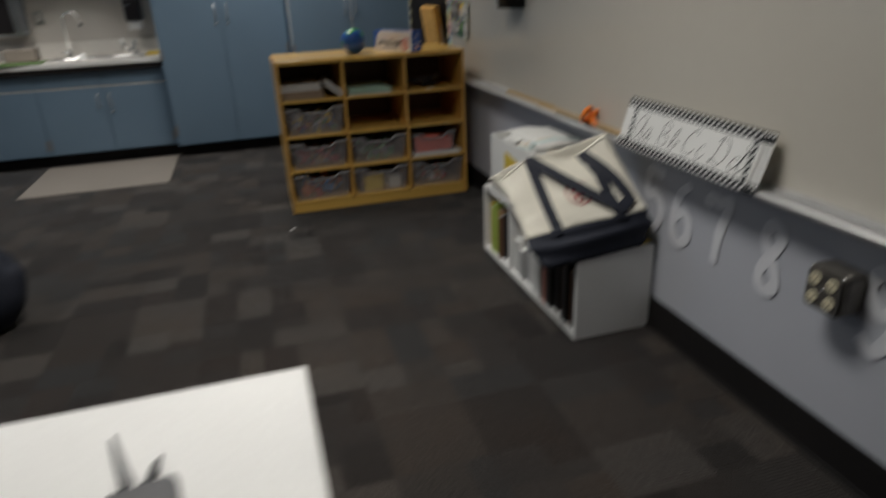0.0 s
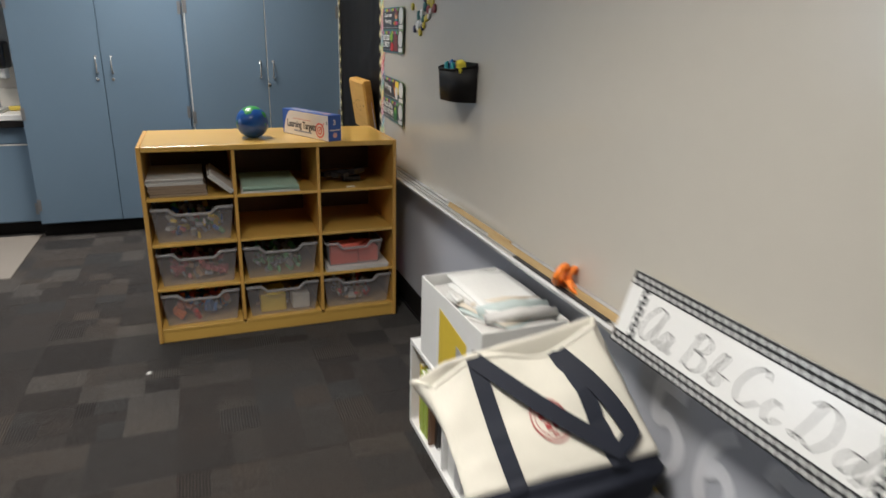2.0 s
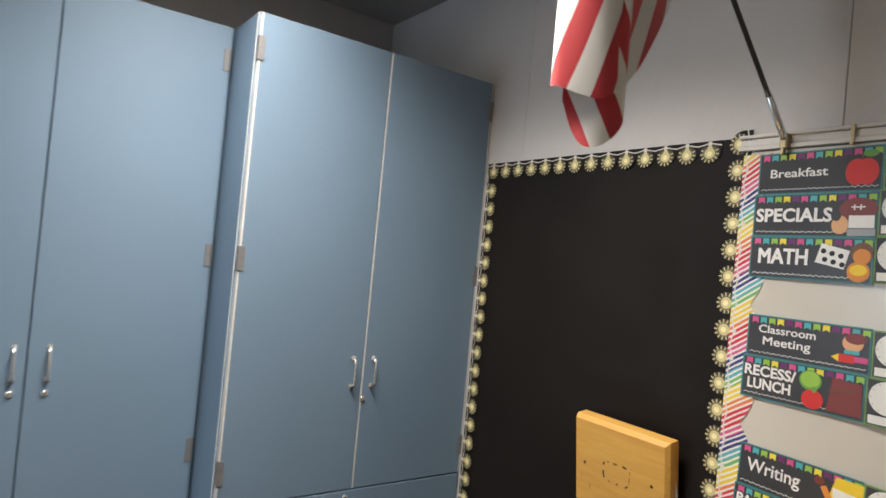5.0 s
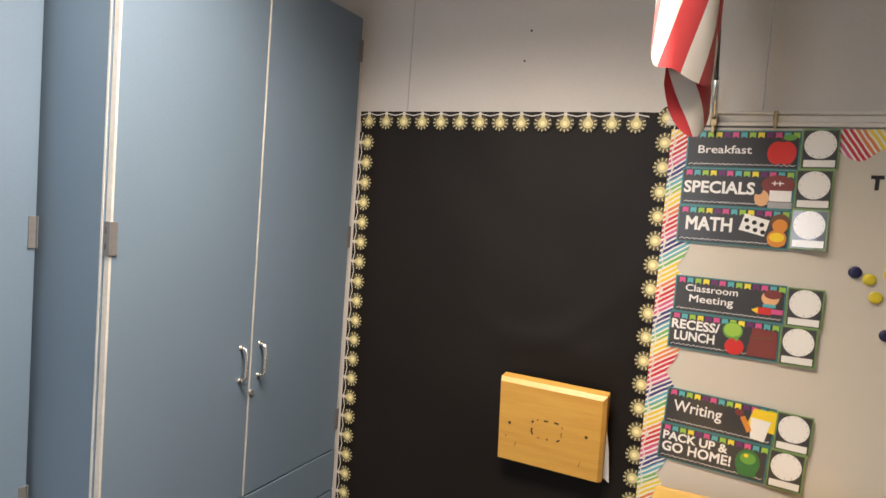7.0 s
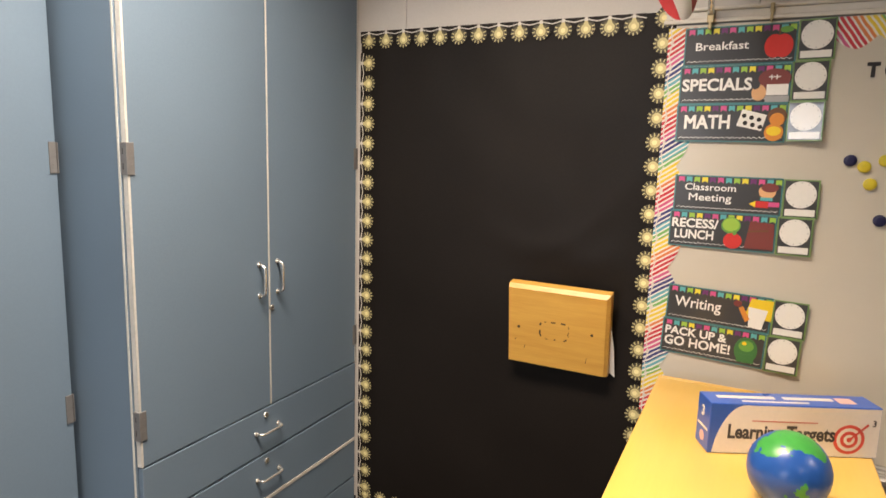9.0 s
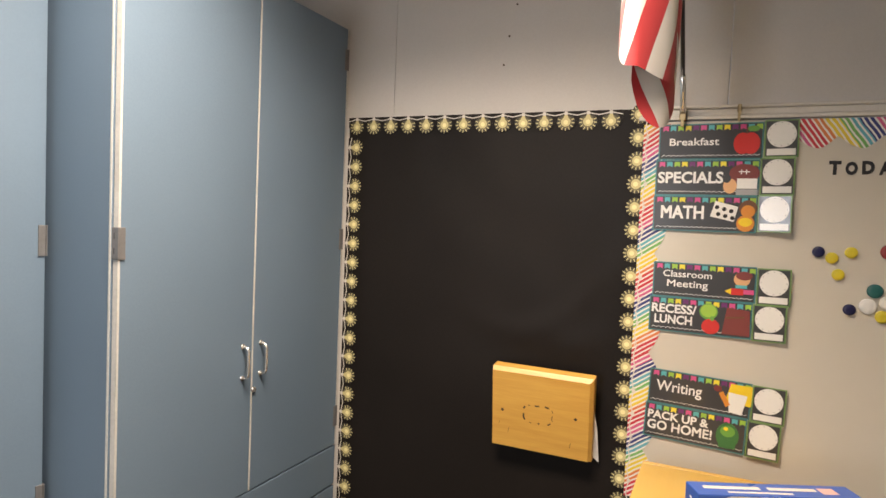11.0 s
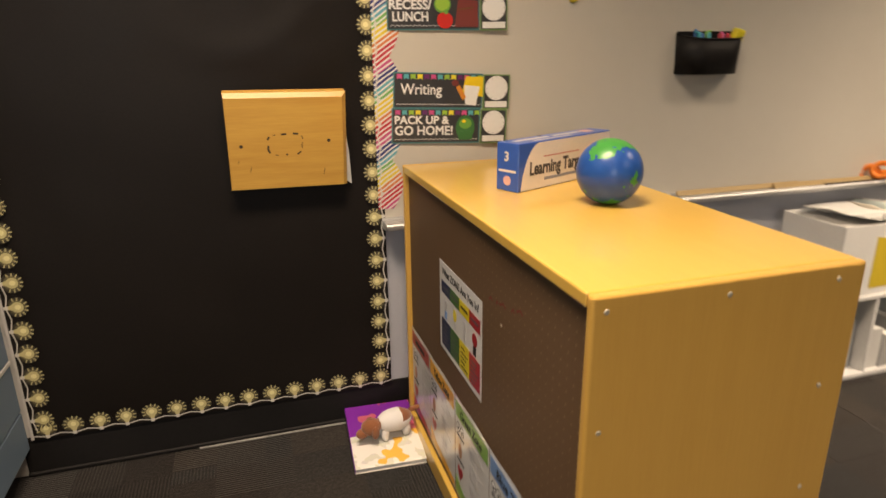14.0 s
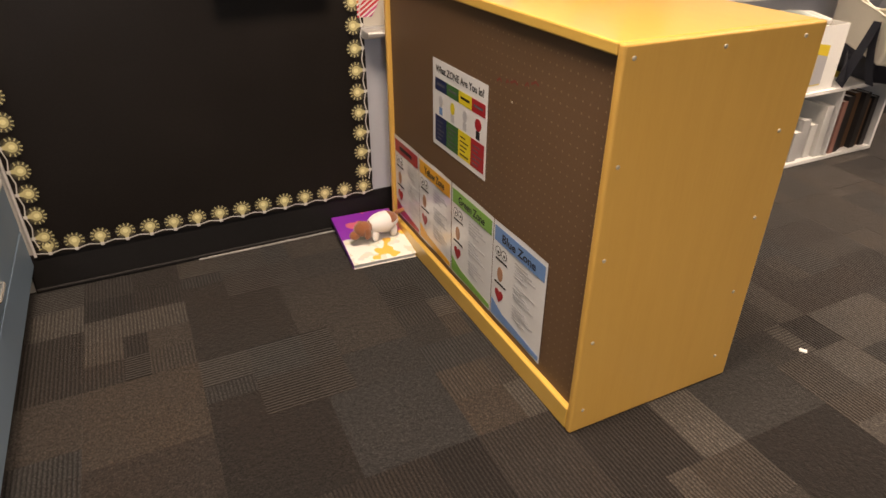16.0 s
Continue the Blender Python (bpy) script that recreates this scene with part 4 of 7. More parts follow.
for q in (((0.124, 0.116), (0.119, 0.128), (0.120, 0.140)), ((0.119, 0.158), (0.124, 0.168)), ((0.136, 0.172), (0.142, 0.173)), ((0.160, 0.174), (0.176, 0.175)), ((0.196, 0.176), (0.212, 0.174)), ((0.222, 0.168), (0.225, 0.158)), ((0.224, 0.147), (0.221, 0.136), (0.224, 0.128)), ((0.218, 0.118), (0.207, 0.110)), ((0.173, 0.112), (0.177, 0.108)), ((0.139, 0.110), (0.149, 0.108))):
    ribbon(st, list(q), 0.0022 + 0.004 * rng.random(), bd + 0.0006)
for q in ((0.030, 0.095, 0.010), (0.065, 0.075, 0.018), (0.29, 0.06, 0.02)):
    ribbon(st, [(q[0], q[1]), (q[0] - 0.004, q[1] - q[2])], 0.0016, bd + 0.0006)
part("glue_marks", st, M_STAIN, wbx, "broken dark outline of an old label")["kind"] = "stuff"
for hx, hy in ((0.040, 0.140), (0.305, 0.150)):
    part("screw_hole", poly(bmesh.new(), ring_pts(hx, hy, 0.0055, n=12), bd - 0.001, bd + 0.0006), M_STAIN, wbx, "dark screw hole")
ppr = bmesh.new()
poly(ppr, [(bw - 0.010, 0.010), (bw + 0.020, -0.012), (bw + 0.012, 0.10), (bw - 0.004, 0.20)], 0.012, 0.0135)
part("paper_corner", ppr, M_PAPER, wbx, "white paper corner sticking out behind")

# schedule cards
M_SLATE = flat("slate_card", (0.045, 0.046, 0.050), 0.3, coat=0.3)
M_TEAL = flat("teal_card_edge", (0.05, 0.20, 0.22), 0.35)
M_LIME = flat("green_card_edge", (0.16, 0.28, 0.10), 0.35)
PEN = [flat("pennant_" + n, c, 0.4) for n, c in (("pink", (0.62, 0.09, 0.26)), ("cyan", (0.08, 0.40, 0.45)), ("lime", (0.30, 0.52, 0.07)), ("yellow", (0.78, 0.66, 0.06)), ("purple", (0.15, 0.03, 0.15)))]
M_RED = flat("print_red", (0.60, 0.035, 0.03), 0.35)
M_MAROON = flat("print_maroon", (0.20, 0.045, 0.04), 0.35)
M_SKIN = flat("print_peach", (0.70, 0.40, 0.20), 0.4)
M_ORANGE = flat("print_orange", (0.66, 0.25, 0.04), 0.4)
M_LEAF = flat("print_green", (0.13, 0.34, 0.06), 0.4)
M_DKGREEN = flat("print_dark_green", (0.04, 0.17, 0.05), 0.4)
M_YEL = flat("print_yellow", (0.80, 0.58, 0.03), 0.4)
M_GREY = flat("print_grey", (0.35, 0.36, 0.38), 0.4)
M_BROWN = flat("print_brown", (0.16, 0.07, 0.03), 0.4)
CARD_W, CARD_H = 0.311, 0.116


def icon_apple(bm, cx, cy, r):
    poly(bm, ring_pts(cx - r * 0.35, cy, r * 0.75, r, 18), 0.0028, 0.0028, 0)
    poly(bm, ring_pts(cx + r * 0.35, cy, r * 0.75, r, 18), 0.0030, 0.0030, 0)
    poly(bm, ring_pts(cx + r * 0.6, cy + r * 1.05, r * 0.6, r * 0.25, 10), 0.0032, 0.0032, 1)
    ribbon(bm, [(cx, cy + r * 0.8), (cx + r * 0.12, cy + r * 1.35)], r * 0.16, 0.0033, 2)


def schedule_card(m, label, lines, icons, rows_txt):
    c = thing("schedule_card", m, label, "card", "daily schedule cards")
    part("card_sheet", poly(bmesh.new(), [(0, 0), (CARD_W, 0), (CARD_W, CARD_H), (0, CARD_H)], 0, 0.0012), M_TEAL, c, "dark slate card with a teal edge")
    part("slate_field", poly(bmesh.new(), [(0.004, 0.004), (CARD_W - 0.004, 0.004), (CARD_W - 0.004, CARD_H - 0.004), (0.004, CARD_H - 0.004)], 0.0012, 0.0017), M_SLATE, c)
    for i in range(13):
        x = 0.012 + i * 0.0232
        col = PEN[(0, 1, 2, 3, 4)[i % 5]]
        part("pennant", poly(bmesh.new(), [(x, CARD_H - 0.006), (x, CARD_H - 0.023), (x + 0.0085, CARD_H - 0.018), (x + 0.017, CARD_H - 0.023), (x + 0.017, CARD_H - 0.006)], 0.0017, 0.0021), col, c)
    zz = bmesh.new()
    ribbon(zz, [(0.010 + i * 0.0075, 0.0135 + (0.002 if i % 2 else -0.002)) for i in range(40)], 0.0016, 0.0022)
    part("zigzag_line", zz, M_LETTER, c, "thin white zigzag line")
    for txt, x, y, h, w, b in rows_txt:
        lettering("lettering", txt, h, c, x, y, 0.0019, width=w, bold=b)
    for pts, col, z in icons:
        part("picture", poly(bmesh.new(), pts, 0.0017, z), col, c)
    return c


def clock_card(m):
    w, h = 0.0955, 0.116
    c = thing("clock_card", m, "blank clock-face card with a green edge", "card", "blank clock cards")
    part("card_sheet", poly(bmesh.new(), [(0, 0), (w, 0), (w, h), (0, h)], 0, 0.0012), M_LIME, c)
    part("slate_field", poly(bmesh.new(), [(0.004, 0.004), (w - 0.004, 0.004), (w - 0.004, h - 0.004), (0.004, h - 0.004)], 0.0012, 0.0016), M_SLATE, c)
    part("clock_face", poly(bmesh.new(), ring_pts(w / 2, 0.071, 0.0405, 0.0405, 32), 0.0016, 0.0022), M_LAMI, c, "blank white clock face")
    tk = bmesh.new()
    for i in range(12):
        a = radians(30 * i)
        ribbon(tk, [(w / 2 + 0.034 * math.cos(a), 0.071 + 0.034 * math.sin(a)), (w / 2 + 0.0375 * math.cos(a), 0.071 + 0.0375 * math.sin(a))], 0.0022, 0.0026)
    part("hour_marks", tk, M_GREY, c)
    part("time_plate", boxed(0.008, w - 0.008, 0.007, 0.027, 0.0016, 0.0022), M_LAMI, c, "blank white time strip")
    return c


def circ(cx, cy, rx, ry=None, n=20):
    return ring_pts(cx, cy, rx, ry, n)


def rect(x0, x1, y0, y1):
    return [(x0, y0), (x1, y0), (x1, y1), (x0, y1)]


CARDS = [
    (5.902, 1.962, 0.5, "slate schedule card lettered Breakfast with a red apple", [("Breakfast", 0.034, 0.046, 0.024, 0.150, 0.012)],
     [(circ(0.252, 0.050, 0.026, 0.034), M_RED, 0.0026), (circ(0.276, 0.050, 0.026, 0.034), M_RED, 0.0029), (circ(0.282, 0.096, 0.018, 0.009), M_LEAF, 0.0032), (rect(0.262, 0.266, 0.08, 0.098), M_BROWN, 0.0034)]),
    (5.907, 1.845, 0.5, "slate schedule card lettered SPECIALS with a football picture", [("SPECIALS", 0.008, 0.040, 0.038, 0.200, 0.03)],
     [(circ(0.268, 0.072, 0.044, 0.030), M_MAROON, 0.0026), (rect(0.252, 0.284, 0.076, 0.079), M_LETTER, 0.0030), (rect(0.258, 0.261, 0.070, 0.084), M_LETTER, 0.0030), (rect(0.272, 0.275, 0.070, 0.084), M_LETTER, 0.0030), (rect(0.248, 0.306, 0.024, 0.056), M_LETTER, 0.0034), (circ(0.228, 0.032, 0.020, 0.024), M_SKIN, 0.0036), (circ(0.218, 0.056, 0.012, 0.014), M_SLATE, 0.0040), (rect(0.246, 0.310, 0.004, 0.022), M_GREY, 0.0036)]),
    (5.908, 1.729, 0.5, "slate schedule card lettered MATH with a white domino", [("MATH", 0.026, 0.042, 0.040, 0.130, 0.028)],
     [([(0.176, 0.050), (0.190, 0.100), (0.258, 0.082), (0.246, 0.034)], M_LETTER, 0.0026)] + [(circ(0.196 + 0.021 * i + 0.004 * j, 0.080 - 0.006 * i - 0.022 * j, 0.0068, n=10), M_INK, 0.0030) for i in range(3) for j in range(2)] +
     [(circ(0.286, 0.078, 0.026, 0.026), M_BROWN, 0.0028), (circ(0.286, 0.068, 0.020, 0.020), M_ORANGE, 0.0032), (circ(0.280, 0.030, 0.026, 0.026), M_ORANGE, 0.0036), (circ(0.280, 0.034, 0.020, 0.014), M_YEL, 0.0040)]),
    (5.897, 1.509, 0.0, "slate schedule card lettered Classroom Meeting with a pencil", [("Classroom", 0.032, 0.068, 0.022, 0.150, 0.012), ("Meeting", 0.046, 0.036, 0.022, 0.125, 0.014)],
     [(circ(0.270, 0.074, 0.024, 0.022), M_SKIN, 0.0026), (circ(0.276, 0.086, 0.024, 0.014), M_MAROON, 0.0030), (rect(0.252, 0.286, 0.046, 0.056), PEN[1], 0.0030), ([(0.222, 0.034), (0.240, 0.044), (0.240, 0.024)], M_YEL, 0.0032), (rect(0.240, 0.276, 0.024, 0.044), M_RED, 0.0034), (rect(0.276, 0.306, 0.028, 0.042), PEN[0], 0.0034)]),
    (5.903, 1.394, 0.0, "slate schedule card lettered RECESS/ LUNCH with apples", [("RECESS/", 0.008, 0.062, 0.030, 0.140, 0.03), ("LUNCH", 0.018, 0.026, 0.030, 0.118, 0.03)],
     [(circ(0.184, 0.078, 0.028, 0.026), M_LEAF, 0.0026), (circ(0.184, 0.080, 0.024, 0.021), PEN[2], 0.0029), (circ(0.192, 0.030, 0.027, 0.025), M_RED, 0.0034), (circ(0.196, 0.056, 0.006, 0.008), M_LEAF, 0.0038), ([(0.226, 0.010), (0.238, 0.096), (0.304, 0.090), (0.308, 0.010)], M_MAROON, 0.0030), ([(0.232, 0.060), (0.290, 0.066), (0.290, 0.072), (0.234, 0.066)], M_BROWN, 0.0036)]),
    (5.892, 1.150, -2.2, "slate schedule card lettered Writing with a pencil and paper", [("Writing", 0.024, 0.046, 0.034, 0.142, 0.012)],
     [([(0.236, 0.050), (0.250, 0.106), (0.312, 0.106), (0.312, 0.040)], M_YEL, 0.0026), ([(0.250, 0.014), (0.244, 0.078), (0.300, 0.074), (0.288, 0.010)], M_LAMI, 0.0030), ([(0.216, 0.070), (0.228, 0.078), (0.252, 0.038), (0.240, 0.028)], M_ORANGE, 0.0034), (circ(0.212, 0.084, 0.012, 0.010), M_MAROON, 0.0034)]),
    (5.901, 1.034, -2.2, "slate schedule card lettered PACK UP & GO HOME!", [("PACK UP &", 0.010, 0.064, 0.028, 0.190, 0.03), ("GO HOME!", 0.012, 0.028, 0.030, 0.200, 0.024)],
     [(circ(0.258, 0.052, 0.034, 0.042), M_DKGREEN, 0.0026), (circ(0.258, 0.066, 0.022, 0.018), M_LEAF, 0.0029), (rect(0.234, 0.284, 0.012, 0.040), M_DKGREEN, 0.0033), (circ(0.252, 0.074, 0.007, 0.006, 8), M_YEL, 0.0036)]),
]
for k_, (cy_, cz_, rot_, lab_, txt_, ic_) in enumerate(CARDS):
    m_c = on_east(cy_, cz_, 0.0155 + 0.0004 * (k_ % 3)) @ pose(0, 0, 0, 0, -0.7, rot_)
    schedule_card(m_c, lab_, None, ic_, txt_)
    clock_card(m_c @ pose(CARD_W + 0.0025, 0.004 if k_ < 3 else -0.002, 0.0012, 0, -7.4 if k_ == 2 else -1.2, 0.6))

# lettering, magnets
tl = thing("wall_lettering", on_east(5.410, 1.917, 0.0125), "black cut-out letters reading TODAY IS...", "lettering")
for ch, x in zip("TODAYIS...", (0, 0.043, 0.086, 0.128, 0.170, 0.232, 0.252, 0.290, 0.311, 0.331)):
    if ch == ".":
        part("full_stop", poly(bmesh.new(), ring_pts(x + 0.004, 0.006 + 0.012 * (x - 0.29), 0.0062, n=10), 0, 0.001), M_INK, tl)
    else:
        lettering("letter", ch, 0.041 * (0.97 + 0.06 * rng.random()), tl, x, rng.uniform(-0.002, 0.003), 0.0006, M_INK, width=0.012 if ch == "I" else 0.032, bold=0.06, spin=rng.uniform(-4, 4))
MAGC = {"n": flat("magnet_navy", (0.014, 0.016, 0.065), 0.35), "y": flat("magnet_yellow", (0.62, 0.51, 0.04), 0.35), "r": flat("magnet_red", (0.24, 0.022, 0.022), 0.35), "t": flat("magnet_teal", (0.018, 0.12, 0.115), 0.35), "w": flat("magnet_white", (0.72, 0.72, 0.70), 0.3)}
MAGN = {"n": "navy", "y": "yellow", "r": "dark red", "t": "teal", "w": "white"}
MAGS = [("n", 5.413, 1.686, 17), ("y", 5.377, 1.669, 17), ("y", 5.328, 1.688, 17), ("y", 5.358, 1.620, 17), ("r", 5.234, 1.695, 22), ("n", 5.172, 1.655, 22), ("y", 5.127, 1.643, 23), ("y", 5.079, 1.627, 23), ("r", 5.047, 1.603, 19), ("t", 5.174, 1.613, 21), ("t", 5.262, 1.578, 21), ("w", 5.215, 1.583, 20), ("w", 5.230, 1.545, 19), ("w", 5.277, 1.531, 23), ("n", 5.323, 1.517, 17), ("y", 5.239, 1.503, 19), ("t", 5.196, 1.560, 18), ("r", 5.126, 1.600, 18), ("y", 5.165, 1.560, 15), ("y", 5.139, 1.566, 15), ("n", 5.211, 1.523, 14), ("y", 5.188, 1.533, 15), ("w", 5.098, 1.591, 13), ("w", 5.117, 1.570, 13), ("r", 5.068, 1.598, 12)]
for n_, (c_, y_, z_, r_) in enumerate(MAGS):
    r_ = r_ * 0.001
    bm = tube(bmesh.new(), [(0, 0, 0), (0, 0, 0.006), (0, 0, 0.0078), (0, 0, 0.0082)], [r_, r_, r_ * 0.9, r_ * 0.4], 24)
    solid("round_magnet", bm, MAGC[c_], "round " + MAGN[c_] + " plastic magnet on the whiteboard", "magnet", on_east(y_ + 0.009, z_ - 0.002, 0.0122 + 0.0004 * (n_ % 6)), group="round magnets")

# marker caddy
cd = thing("marker_caddy", on_east(4.818, 1.236, 0.0122), "black plastic marker caddy hung on the whiteboard", "caddy")
def caddy_outline(w, d, r, n=8):
    return [(0, 0)] + [(r - r * math.cos(a), d - r + r * math.sin(a)) for a in (math.pi / 2 * i / n for i in range(n + 1))] + [(w - r + r * math.sin(a), d - r + r * math.cos(a)) for a in (math.pi / 2 * i / n for i in range(n + 1))] + [(w, 0)]
M_CADDY = mat("matt_black_plastic", (0.007, 0.006, 0.006), 0.55, var=0.15, spec=0.25)
CWD, CHT, CDP = 0.262, 0.146, 0.094
bm = bmesh.new()
o_lo, o_hi = caddy_outline(CWD - 0.014, CDP - 0.008, 0.082), caddy_outline(CWD, CDP, 0.088)
i_hi, i_lo = caddy_outline(CWD - 0.008, CDP - 0.005, 0.084), caddy_outline(CWD - 0.022, CDP - 0.014, 0.078)
vo0 = [bm.verts.new((x + 0.007, 0, z)) for x, z in o_lo]
vo1 = [bm.verts.new((x, CHT - 0.004 - 0.020 * z / CDP, z)) for x, z in o_hi]
vi1 = [bm.verts.new((x + 0.004, CHT - 0.004 - 0.020 * z / CDP, z)) for x, z in i_hi]
vi0 = [bm.verts.new((x + 0.011, 0.006, z)) for x, z in i_lo]
for a, b in ((vo0, vo1), (vo1, vi1), (vi1, vi0)):
    for i in range(len(a) - 1):
        bm.faces.new((a[i], a[i + 1], b[i + 1], b[i])).smooth = True
bm.faces.new(vo0), bm.faces.new(vi0[::-1])
part("basket", bm, M_CADDY, cd, "curved black basket")
rimc = bmesh.new()
tube(rimc, [(x, CHT - 0.003 - 0.020 * z / CDP, max(z, 0.004)) for x, z in caddy_outline(CWD, CDP, 0.088)], 0.0038, 8)
part("rim", rimc, M_CADDY, cd, "rolled black rim")
part("back_plate", boxed(0.004, CWD - 0.004, 0.002, CHT + 0.006, 0.0, 0.004, bevel=0.0015), M_CADDY, cd, "flat black magnetic back")
MKC = [flat("marker_" + n, c, 0.35) for n, c in (("blue", (0.03, 0.16, 0.45)), ("green", (0.20, 0.50, 0.05)), ("red", (0.55, 0.03, 0.06)), ("pink", (0.65, 0.10, 0.30)), ("teal", (0.03, 0.35, 0.40)), ("yellow", (0.80, 0.68, 0.05)))]
for i, (x, c_, h_) in enumerate(((0.058, 0, 0.150), (0.047, 4, 0.142), (0.082, 0, 0.138), (0.106, 4, 0.140), (0.128, 1, 0.146), (0.154, 2, 0.136), (0.174, 3, 0.140), (0.190, 2, 0.135))):
    z0 = 0.028 + 0.016 * (i % 2)
    bm = tube(bmesh.new(), [(x, 0.008, z0), (x + rng.uniform(-0.012, 0.012), h_ + 0.003, z0 + rng.uniform(-0.01, 0.015)), (x + 0.001, h_ + 0.006, z0)], [0.008, 0.008, 0.005], 10)
    solid("marker", bm, MKC[c_], "whiteboard marker standing in the black caddy", "marker", cd.matrix_world.copy(), group="markers in the caddy")
sp = thing("scrub_brush", cd.matrix_world @ pose(0.205, 0.066, 0.042, 12, 0, -14), "bright yellow brush standing in the black caddy", "brush")
part("brush_body", boxed(-0.020, 0.022, 0, 0.098, -0.016, 0.016, bevel=0.008, seg=2), MKC[5], sp)
part("brush_grip", boxed(-0.016, 0.018, -0.040, -0.001, -0.012, 0.012, bevel=0.004), M_BLACKP, sp, "black lower grip")

# things on and under the tray
for y0, y1, o, z in ((4.76, 4.16, 0.040, 0.777), (4.30, 3.12, 0.055, 0.777)):
    bm = boxed(0, y0 - y1, 0, 0.022, -0.004, 0.004, bevel=0.001)
    solid("wooden_stick", bm, wood("stick_wood", (0.50, 0.36, 0.17), (0.36, 0.23, 0.10), 0.5, (1.2, 18, 18), 0.0) if "stick_wood" not in bpy.data.materials else bpy.data.materials["stick_wood"], "tan wooden yardstick resting in the marker tray", "stick", on_east(y0, z - 0.008, o) @ pose(0, 0, 0, -28), group="yardsticks")
solid("marker_strip", boxed(0, 0.55, 0, 0.006, -0.007, 0.007, bevel=0.001), M_INK, "thin dark strip lying in the marker tray", "strip", on_east(4.05, 0.7705, 0.072))
sc = thing("scissors", on_east(3.758, 0.766, 0.050) @ Matrix.Scale(1.2, 4), "scissors with bright orange handles lying in the tray", "scissors")
M_SCIS = mat("orange_plastic", (0.86, 0.22, 0.02), 0.35, var=0.06, bump=0.04)
for s_, lift in ((-1, 0.000), (1, 0.016)):
    loop = [(s_ * 0.006 + 0.014 * math.cos(a) + 0.010 * math.sin(a), 0.026 + lift + 0.024 * math.sin(a), s_ * 0.018 + 0.022 * math.cos(a)) for a in (2 * math.pi * i / 20 for i in range(21))]
    part("handle", tube(bmesh.new(), loop, 0.0095, 10, caps=False), M_SCIS, sc, "orange plastic finger loop")
    part("shank", tube(bmesh.new(), [(0.016 + s_ * 0.010, 0.018 + lift, s_ * 0.010), (0.040, 0.012, s_ * 0.004), (0.062, 0.008, s_ * 0.002)], [0.009, 0.007, 0.0035], 8), M_SCIS, sc, "orange plastic shank")
    bl_ = bmesh.new()
    poly(bl_, [(0.045, -0.007), (0.165, -0.002), (0.170, 0.001), (0.045, 0.009)], -0.001, 0.001)
    part("blade", bl_, M_CHROME, sc, "steel blade", pose(0, 0.009, s_ * 0.002, -35, 0, -2 - lift * 60))

def smooth_path(pts, n=6):
    out = []
    for i in range(len(pts) - 1):
        p0, p1, p2, p3 = (Vector(pts[max(0, min(k, len(pts) - 1))]) for k in (i - 1, i, i + 1, i + 2))
        for t in (k / n for k in range(n)):
            out.append(0.5 * (2 * p1 + (p2 - p0) * t + (2 * p0 - 5 * p1 + 4 * p2 - p3) * t * t + (3 * p1 - p0 - 3 * p2 + p3) * t ** 3))
    return out + [Vector(pts[-1])]


ch = thing("alphabet_chart", on_east(3.442, 0.753, 0.094) @ pose(0, 0, 0, -17, 0, 0.2) @ Matrix.Scale(1.03, 4), "cursive alphabet strip with a black and white dotted border", "chart")
LWD, LHT = 0.692, 0.185
for i in range(4):
    off = 0.0 if i == 3 else 0.030 - 0.012 * i
    z0 = 0.004 * i
    part("chart_sheet", poly(bmesh.new(), rect(0.003 + off, LWD + off, 0, LHT), z0, z0 + 0.0015), M_LAMI, ch, "white chart sheet")
    bk = part("dotted_border", poly(bmesh.new(), rect(0.003 + off, LWD + off, 0, 0.033), z0 + 0.0015, z0 + 0.0021), M_INK, ch, "black border with white dots")
    b2 = part("dotted_border", poly(bmesh.new(), rect(0.003 + off, LWD + off, LHT - 0.033, LHT), z0 + 0.0015, z0 + 0.0021), M_INK, ch, "black border with white dots")
    for holder, yy in ((bk, 0.0), (b2, LHT - 0.033)):
        dt = bmesh.new()
        for q in range(30):
            for r in range(2):
                poly(dt, ring_pts(0.012 + off + q * 0.0228 + r * 0.0114, yy + 0.0088 + r * 0.0150, 0.0056, n=10), z0 + 0.0025, z0 + 0.0025)
        part("dots", dt, M_LAMI, holder)["kind"] = "stuff"
zf = 0.0135
for x in (0.052, LWD - 0.030):
    b3 = part("side_border", poly(bmesh.new(), rect(x, x + 0.020, 0.030, LHT - 0.030), zf, zf + 0.0006), M_INK, ch)
    dt = bmesh.new()
    for q in range(8):
        poly(dt, ring_pts(x + 0.006 + 0.009 * (q % 2), 0.043 + q * 0.0142, 0.0052, n=10), zf + 0.0010, zf + 0.0010)
    part("dots", dt, M_LAMI, b3)["kind"] = "stuff"
